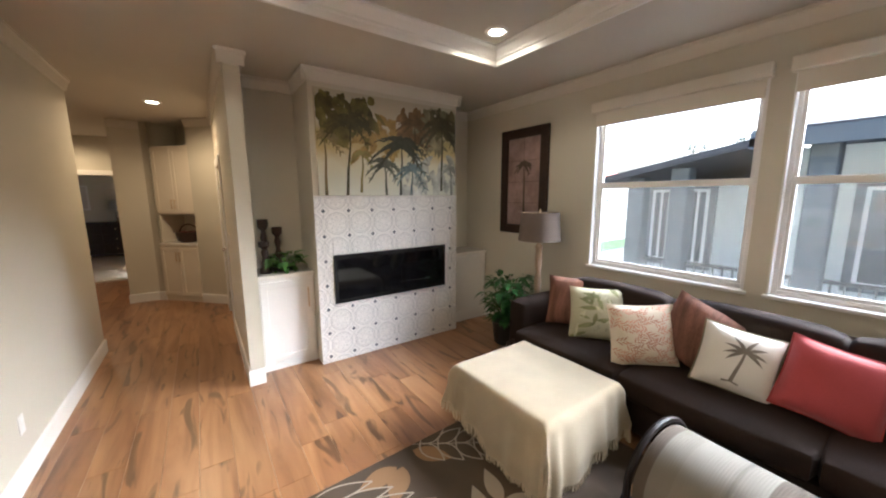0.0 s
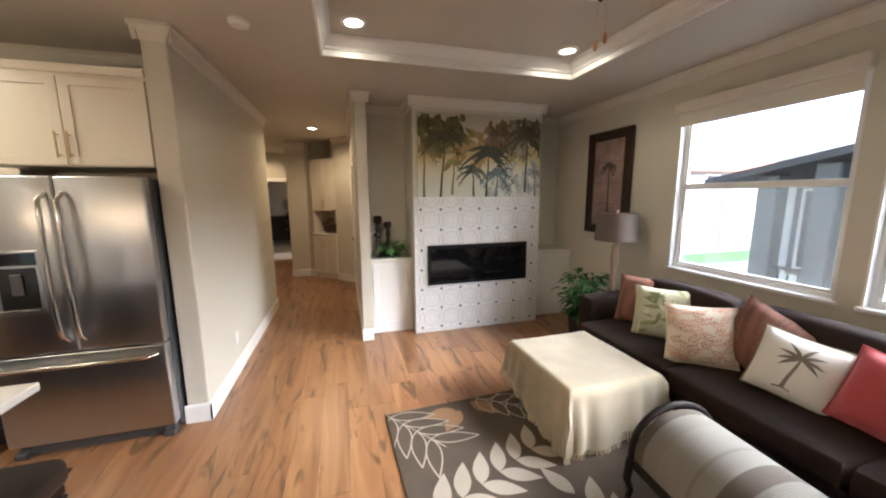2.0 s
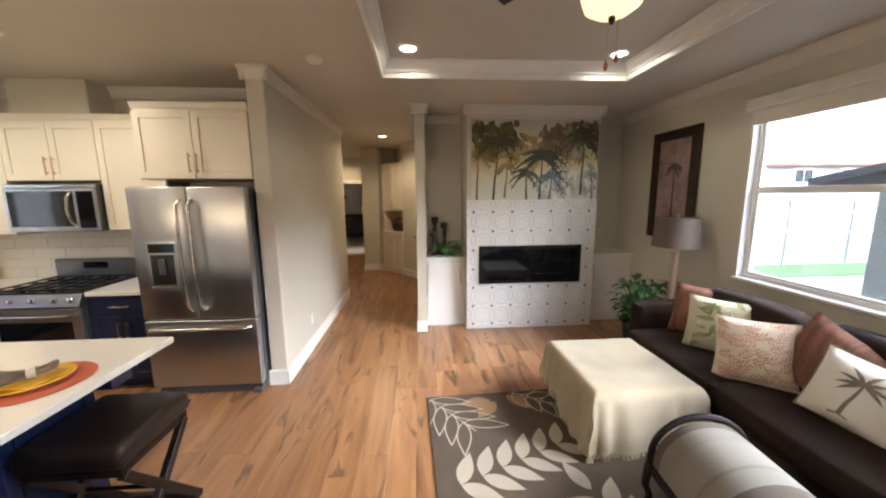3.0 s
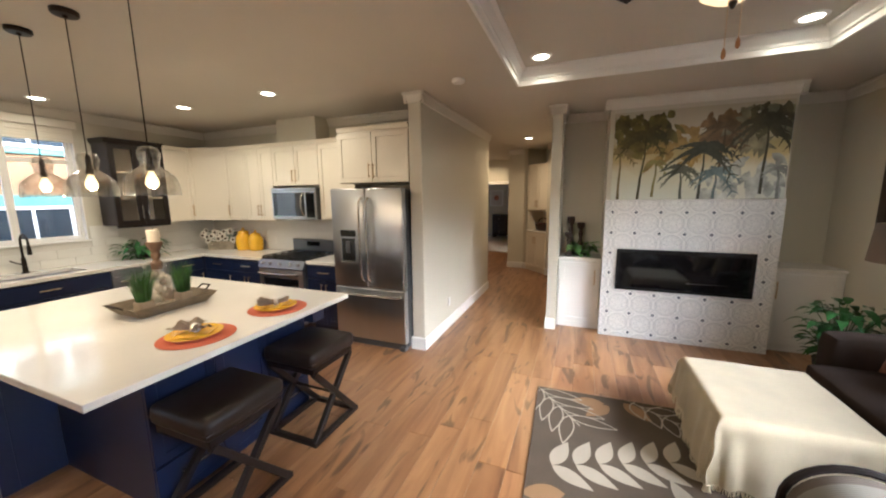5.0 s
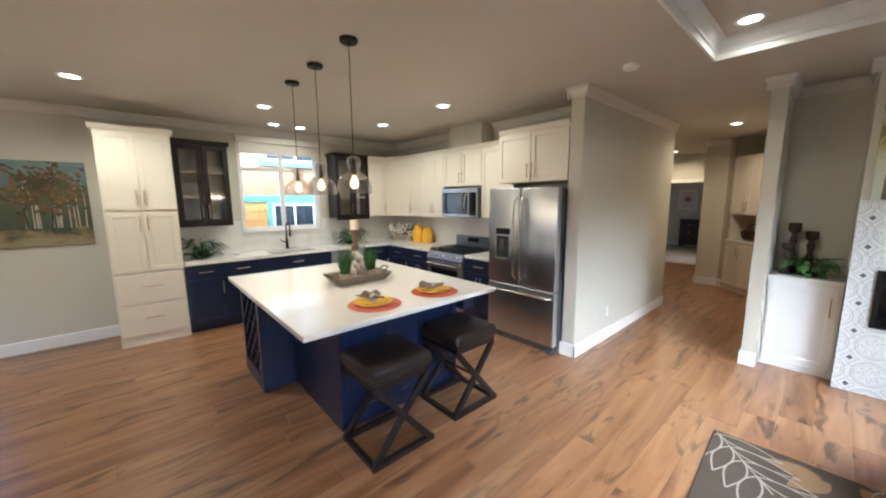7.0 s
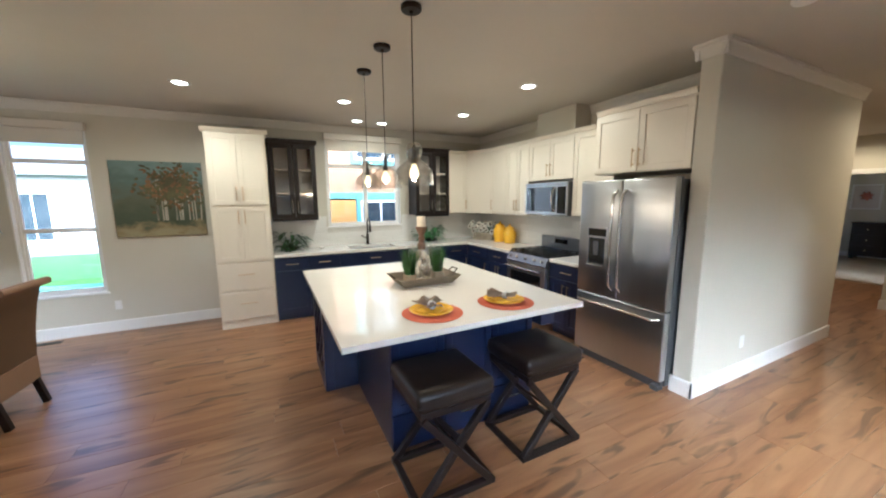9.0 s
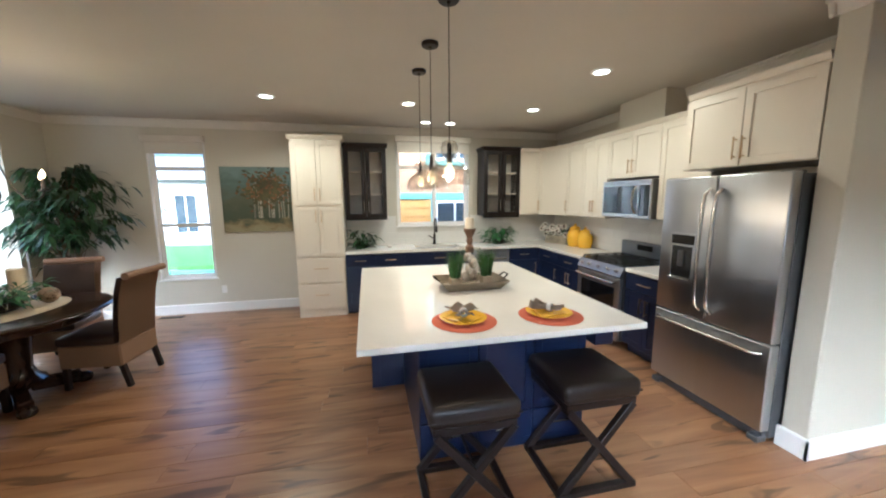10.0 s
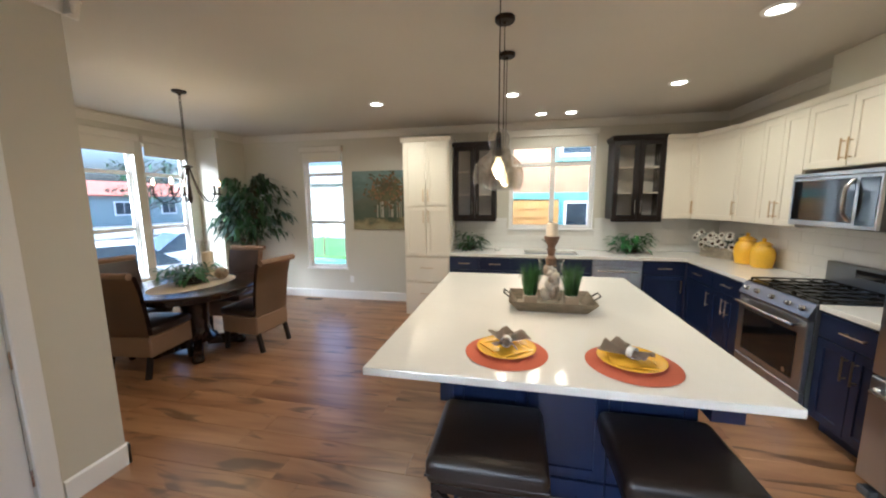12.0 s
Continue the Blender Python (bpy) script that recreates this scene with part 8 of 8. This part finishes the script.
def grass_pot(x, y, seed):
    g = thing("grass_plant", "potted green grass standing in the tray", "plant", pose(x, y, 0.9355), "grass pots in the tray")
    part("pot", box(B(), -0.045, 0.045, -0.045, 0.045, 0, 0.075, 0.006), surface("pale_clay", (0.42, 0.34, 0.25), 0.85, vary=0.1), g, "pale clay pot")
    rng = random.Random(seed)
    bm = B()
    for k in range(230):
        a, r = rng.uniform(0, 6.28), 0.04 * math.sqrt(rng.random())
        h = rng.uniform(0.15, 0.25)
        lean = rng.uniform(0.0, 0.075)
        a2 = a + rng.uniform(-0.5, 0.5)
        p = Vector((r * math.cos(a), r * math.sin(a), 0.072))
        q = p + Vector((lean * math.cos(a2), lean * math.sin(a2), h))
        m_ = (p + q) / 2 + Vector((-lean * 0.15 * math.cos(a2), -lean * 0.15 * math.sin(a2), 0.01))
        s = Vector((-math.sin(a2 + 0.7), math.cos(a2 + 0.7), 0)) * 0.0022
        v = [bm.verts.new(c) for c in (p - s, p + s, m_ - s * 0.9, m_ + s * 0.9, q)]
        bm.faces.new((v[0], v[1], v[3], v[2])), bm.faces.new((v[2], v[3], v[4]))
    part("grass", bm, BLADE, g)["kind"] = "stuff"


grass_pot(-0.25, 1.475, 1), grass_pot(-0.27, 1.745, 2)
vs_ = thing("glass_candle_vase", "glass vase of pale stones topped by a candle stand", "vase", pose(-0.30, 1.61, 0.9355) @ Matrix.Diagonal((1.12, 1.12, 1.36, 1.0)))
g = part("jar", lathe(B(), [(0.055, 0.0), (0.058, 0.012), (0.075, 0.08), (0.078, 0.16), (0.068, 0.21), (0.085, 0.235)], 28, None, False), CLEAR, vs_, "clear glass vase", True)
g.visible_shadow = False
rng = random.Random(17)
for k in range(24):
    a, r, z = rng.uniform(0, 6.28), 0.046 * math.sqrt(rng.random()), 0.03 + 0.0066 * k
    bm = B()
    bmesh.ops.create_icosphere(bm, subdivisions=2, radius=rng.uniform(0.023, 0.031), matrix=pose(r * math.cos(a), r * math.sin(a), z, rng.uniform(0, 90), 0, 0) @ Matrix.Diagonal((1, 0.85, 0.7, 1)))
    part("stone", bm, surface("pale_pebble", rng.choice(((0.55, 0.48, 0.38), (0.36, 0.30, 0.24), (0.62, 0.57, 0.48))), 0.5, vary=0.1) if k < 3 else bpy.data.materials[("pale_pebble", "pale_pebble.001", "pale_pebble.002")[k % 3]], vs_, "", True)
part("candle_stand", lathe(B(), [(0.03, 0.20), (0.032, 0.235), (0.018, 0.25), (0.026, 0.275), (0.020, 0.29), (0.045, 0.335), (0.045, 0.345), (0.0, 0.346)], 20), surface("brown_turned_wood", (0.17, 0.10, 0.06), 0.6, vary=0.3), vs_, "brown turned wooden stand", True)
part("candle", lathe(B(), [(0.033, 0.346), (0.033, 0.405), (0.028, 0.41), (0.0, 0.408)], 18), surface("white_wax", (0.78, 0.72, 0.62), 0.5), vs_, "", True)
part("wick", tube(B(), [(0, 0, 0.408), (0.002, 0, 0.42)], 0.0015, 5), BLACK, vs_)

CORAL = surface("coral_round_mat", (0.52, 0.125, 0.055), 0.9, vary=0.15, grain=150, relief=0.5)
YELLOW = surface("yellow_glaze", (0.85, 0.50, 0.010), 0.25, vary=0.06, grain=30, relief=0.02)
NAPKIN = surface("taupe_linen_napkin", (0.34, 0.28, 0.22), 0.95, vary=0.12, grain=250, relief=0.3)


def place_setting(x, y, turn):
    tagged(part("placemat", lathe(B(), [(0.0, 0.9225), (0.19, 0.9225), (0.195, 0.925), (0.19, 0.9275), (0.0, 0.9275)], 44, Matrix.Translation((x, y, 0)), False), CORAL, None, "", True), "round coral woven placemat on the island", "placemat", "placemats")
    pl_ = tagged(part("dinner_plate", lathe(B(), [(0.0, 0.928), (0.085, 0.928), (0.10, 0.932), (0.138, 0.942), (0.142, 0.945), (0.138, 0.947), (0.10, 0.938), (0.085, 0.935), (0.0, 0.935)], 44, Matrix.Translation((x - 0.02, y, 0)), False), YELLOW, None, "", True), "round yellow glazed dinner plate", "plate", "dinner plates")
    sq = thing("salad_plate", "square yellow plate lying on the dinner plate", "plate", pose(x - 0.015, y, 0.9385, 0, 0, turn + 45), "salad plates")
    bm = box(B(), -0.085, 0.085, -0.085, 0.085, 0, 0.006, 0.0025)
    part("dish", bm, YELLOW, sq)
    bm = B()
    for a0, a1, b0, b1 in ((-0.092, 0.092, -0.094, -0.078), (-0.092, 0.092, 0.078, 0.094), (-0.094, -0.078, -0.078, 0.078), (0.078, 0.094, -0.078, 0.078)):
        box(bm, a0, a1, b0, b1, 0.004, 0.0095, 0.0015)
    part("rim", bm, YELLOW, sq)
    n = thing("napkin", "taupe linen napkin gathered in a white ring", "napkin", pose(x - 0.01, y, 0.947, 0, 0, turn), "napkins")
    bm = B()
    NX, NY = 30, 12
    vg = {}
    for i in range(NX + 1):
        for j in range(NY + 1):
            u, v = -1 + 2 * i / NX, -1 + 2 * j / NY
            squeeze = 0.20 + (0.95 if u < 0 else 0.45) * min(1.0, abs(u) * 1.2) ** 1.1
            xx = u * (0.12 if u < 0 else 0.085) - 0.02 * (v * v) * (1 if u > 0 else -1) * abs(u)
            yy = v * 0.095 * squeeze
            zz = 0.024 + 0.016 * math.sin(v * 8 + u * 3) * (0.4 + squeeze * 0.5) * (1 - abs(v) * 0.3) + 0.022 * abs(u) * (1 - v * v)
            vg[i, j] = bm.verts.new((xx, yy, zz))
    for i in range(NX):
        for j in range(NY):
            bm.faces.new((vg[i, j], vg[i + 1, j], vg[i + 1, j + 1], vg[i, j + 1]))
    bmesh.ops.solidify(bm, geom=bm.faces, thickness=0.004)
    part("cloth", bm, NAPKIN, n, "", True)
    part("napkin_ring", lathe(B(), [(0.021, -0.014), (0.026, -0.014), (0.027, 0.0), (0.026, 0.014), (0.021, 0.014)], 22, pose(0, 0, 0.026, 0, 90, 0), False), DISH, n, "white ring", True)


place_setting(0.505, 1.335, -8)
place_setting(0.53, 1.885, 42)

# worktop things
def yellow_vase(x, y, r, h):
    tagged(part("yellow_jar", lathe(B(), [(r * 0.72, 0), (r * 0.85, 0.006), (r, h * 0.30), (r, h * 0.50), (r * 0.86, h * 0.66), (r * 0.64, h * 0.73), (r * 0.64, h * 0.76), (r * 0.72, h * 0.77), (r * 0.70, h * 0.80), (r * 0.40, h * 0.88), (r * 0.14, h * 0.90), (r * 0.18, h * 0.96), (r * 0.10, h), (0.0, h)], 28, Matrix.Translation((x, y, 0.9205))), YELLOW, None, "", True), "glossy yellow ceramic jar on the worktop", "jar", "yellow jars")


yellow_vase(-2.31, 3.90, 0.112, 0.345), yellow_vase(-2.08, 3.92, 0.105, 0.31)
fb = thing("flower_box", "box of white daisies on the worktop corner", "flowers", pose(-2.70, 3.84, 0.9205, 0, 0, 30))
part("box", box(B(), -0.19, 0.19, -0.07, 0.07, 0, 0.13, 0.004), TRAYWOOD, fb, "pale wooden box")
rng = random.Random(12)
st = B()
for k in range(26):
    x, y, z = rng.uniform(-0.22, 0.22), rng.uniform(-0.14, 0.0), rng.uniform(0.12, 0.31)
    bm = B()
    m = Matrix.Translation((x, y, z)) @ pose(0, 0, 0, rng.uniform(40, 95), rng.uniform(-35, 35), 0)
    for i in range(9):
        q = 2 * math.pi * i / 9
        pts = [m @ Vector(p) for p in ((0, 0, 0), (0.030 * math.cos(q - 0.32), 0.030 * math.sin(q - 0.32), 0.005), (0.056 * math.cos(q), 0.056 * math.sin(q), 0.003), (0.030 * math.cos(q + 0.32), 0.030 * math.sin(q + 0.32), 0.005))]
        bm.faces.new([bm.verts.new(p) for p in pts])
    fl_ = part("daisy", bm, surface("daisy_petal", (0.78, 0.74, 0.66), 0.7) if k == 0 else bpy.data.materials["daisy_petal"], fb)
    part("flower_eye", lathe(B(), [(0.020, 0.003), (0.019, 0.012), (0.0, 0.018)], 8, m), surface("dark_eye", (0.05, 0.025, 0.012), 0.9) if k == 0 else bpy.data.materials["dark_eye"], fl_)
    tube(st, [(x * 0.5, y * 0.3, 0.10), (x, y + 0.01, z - 0.005)], 0.002, 5)
part("stems", st, LEAF, fb)
lv = B()
for k in range(150):
    q = rng.uniform(0, 6.28)
    blade(lv, (rng.uniform(-0.22, 0.22), rng.uniform(-0.08, 0.09), rng.uniform(0.12, 0.30)), (math.cos(q), math.sin(q), 0.3), 0.07, 0.03, 0.5)
part("foliage", lv, LEAFD, fb)["kind"] = "stuff"
bushy("worktop_plant", "trailing green plant on the worktop by the pantry", pose(-2.98, 0.70, 0.93), 0.22, 0.24, 80, 0.40, 0.13, LEAFD, None, 31, 0.7, 0.05)
p_ = bushy("worktop_plant", "leafy green plant on the worktop beside the window", pose(-3.0, 2.92, 0.93), 0.25, 0.24, 110, 0.55, 0.11, LEAF, None, 33, 0.7, 0.05)
for k, z in ((0.70, 0), (2.92, 0)):
    tagged(part("low_planter", lathe(B(), [(0.07, 0.9205), (0.09, 0.93), (0.10, 0.975), (0.085, 0.975), (0.0, 0.955)], 20, Matrix.Translation((-2.98 if k < 1 else -3.0, k, 0))), BRONZE, None, "", True), "low dark planter under the leaves", "planter", "low planters")
tagged(part("soap_dish", lathe(B(), [(0.03, 0.9205), (0.045, 0.93), (0.048, 0.945), (0.042, 0.945), (0.0, 0.932)], 18, Matrix.Translation((-2.92, 1.12, 0))), DISH, None, "", True), "small white dish on the worktop", "dish")

# ---- floor planks ----
PW, PL = 0.185, 1.22
bm = B()
box(bm, -3.35, 0.72, -3.8, 14.7, -0.16, -0.013), box(bm, 0.72, 5.21, -1.18, 14.7, -0.16, -0.013)
structure("subfloor", bm, SUBFLOOR, "dark subfloor under the planks")
floor = tagged(new("floor"), "rustic hickory plank floor with dark streaks", "floor", "", "structure")


def plank_mesh(length, width=PW):
    bm = B()
    box(bm, -width / 2 + 0.0006, width / 2 - 0.0006, 0.0006, length - 0.0006, -0.012, 0, 0.0012)
    me = bpy.data.meshes.new("plank")
    bm.to_mesh(me)
    bm.free()
    me.materials.append(FLOORWOOD)
    return me


PLANKS = {}
rest_v, rest_f, placed = [], [], 0
rng = random.Random(5)
col = 0
x = XW
while x < XE:
    w = min(PW, XE - x)
    y = -3.8 - rng.random() * PL
    while y < 10.46:
        y0, y1 = max(y, -3.65), min(y + PL, 10.46)
        y += PL
        if x > 0.60:
            y0 = max(y0, -1.16)
        if y1 - y0 < 0.05:
            continue
        xc = x + w / 2
        near = -1.6 < xc < 3.9 and -1.2 < y0 < 6.2
        if near and placed < 300 and w > PW - 0.001:
            key = round(y1 - y0, 3)
            if key not in PLANKS:
                PLANKS[key] = plank_mesh(key)
            o = new("plank", PLANKS[key])
            o.parent, o.location = floor, (xc, y0, 0)
            placed += 1
        else:
            k = len(rest_v)
            e, c = 0.0006, 0.0016
            for z, s in ((-0.0010, 0.0), (0.0, c)):
                rest_v += [(x + e + s, y0 + e + s, z), (x + w - e - s, y0 + e + s, z), (x + w - e - s, y1 - e - s, z), (x + e + s, y1 - e - s, z)]
            rest_f += [(k + 4, k + 5, k + 6, k + 7)] + [(k + i, k + (i + 1) % 4, k + 4 + (i + 1) % 4, k + 4 + i) for i in range(4)]
    x += PW
me = bpy.data.meshes.new("far_planks")
me.from_pydata(rest_v, [], rest_f)
me.materials.append(FLOORWOOD)
o = new("far_planks", me)
o.parent, o["kind"] = floor, "stuff"
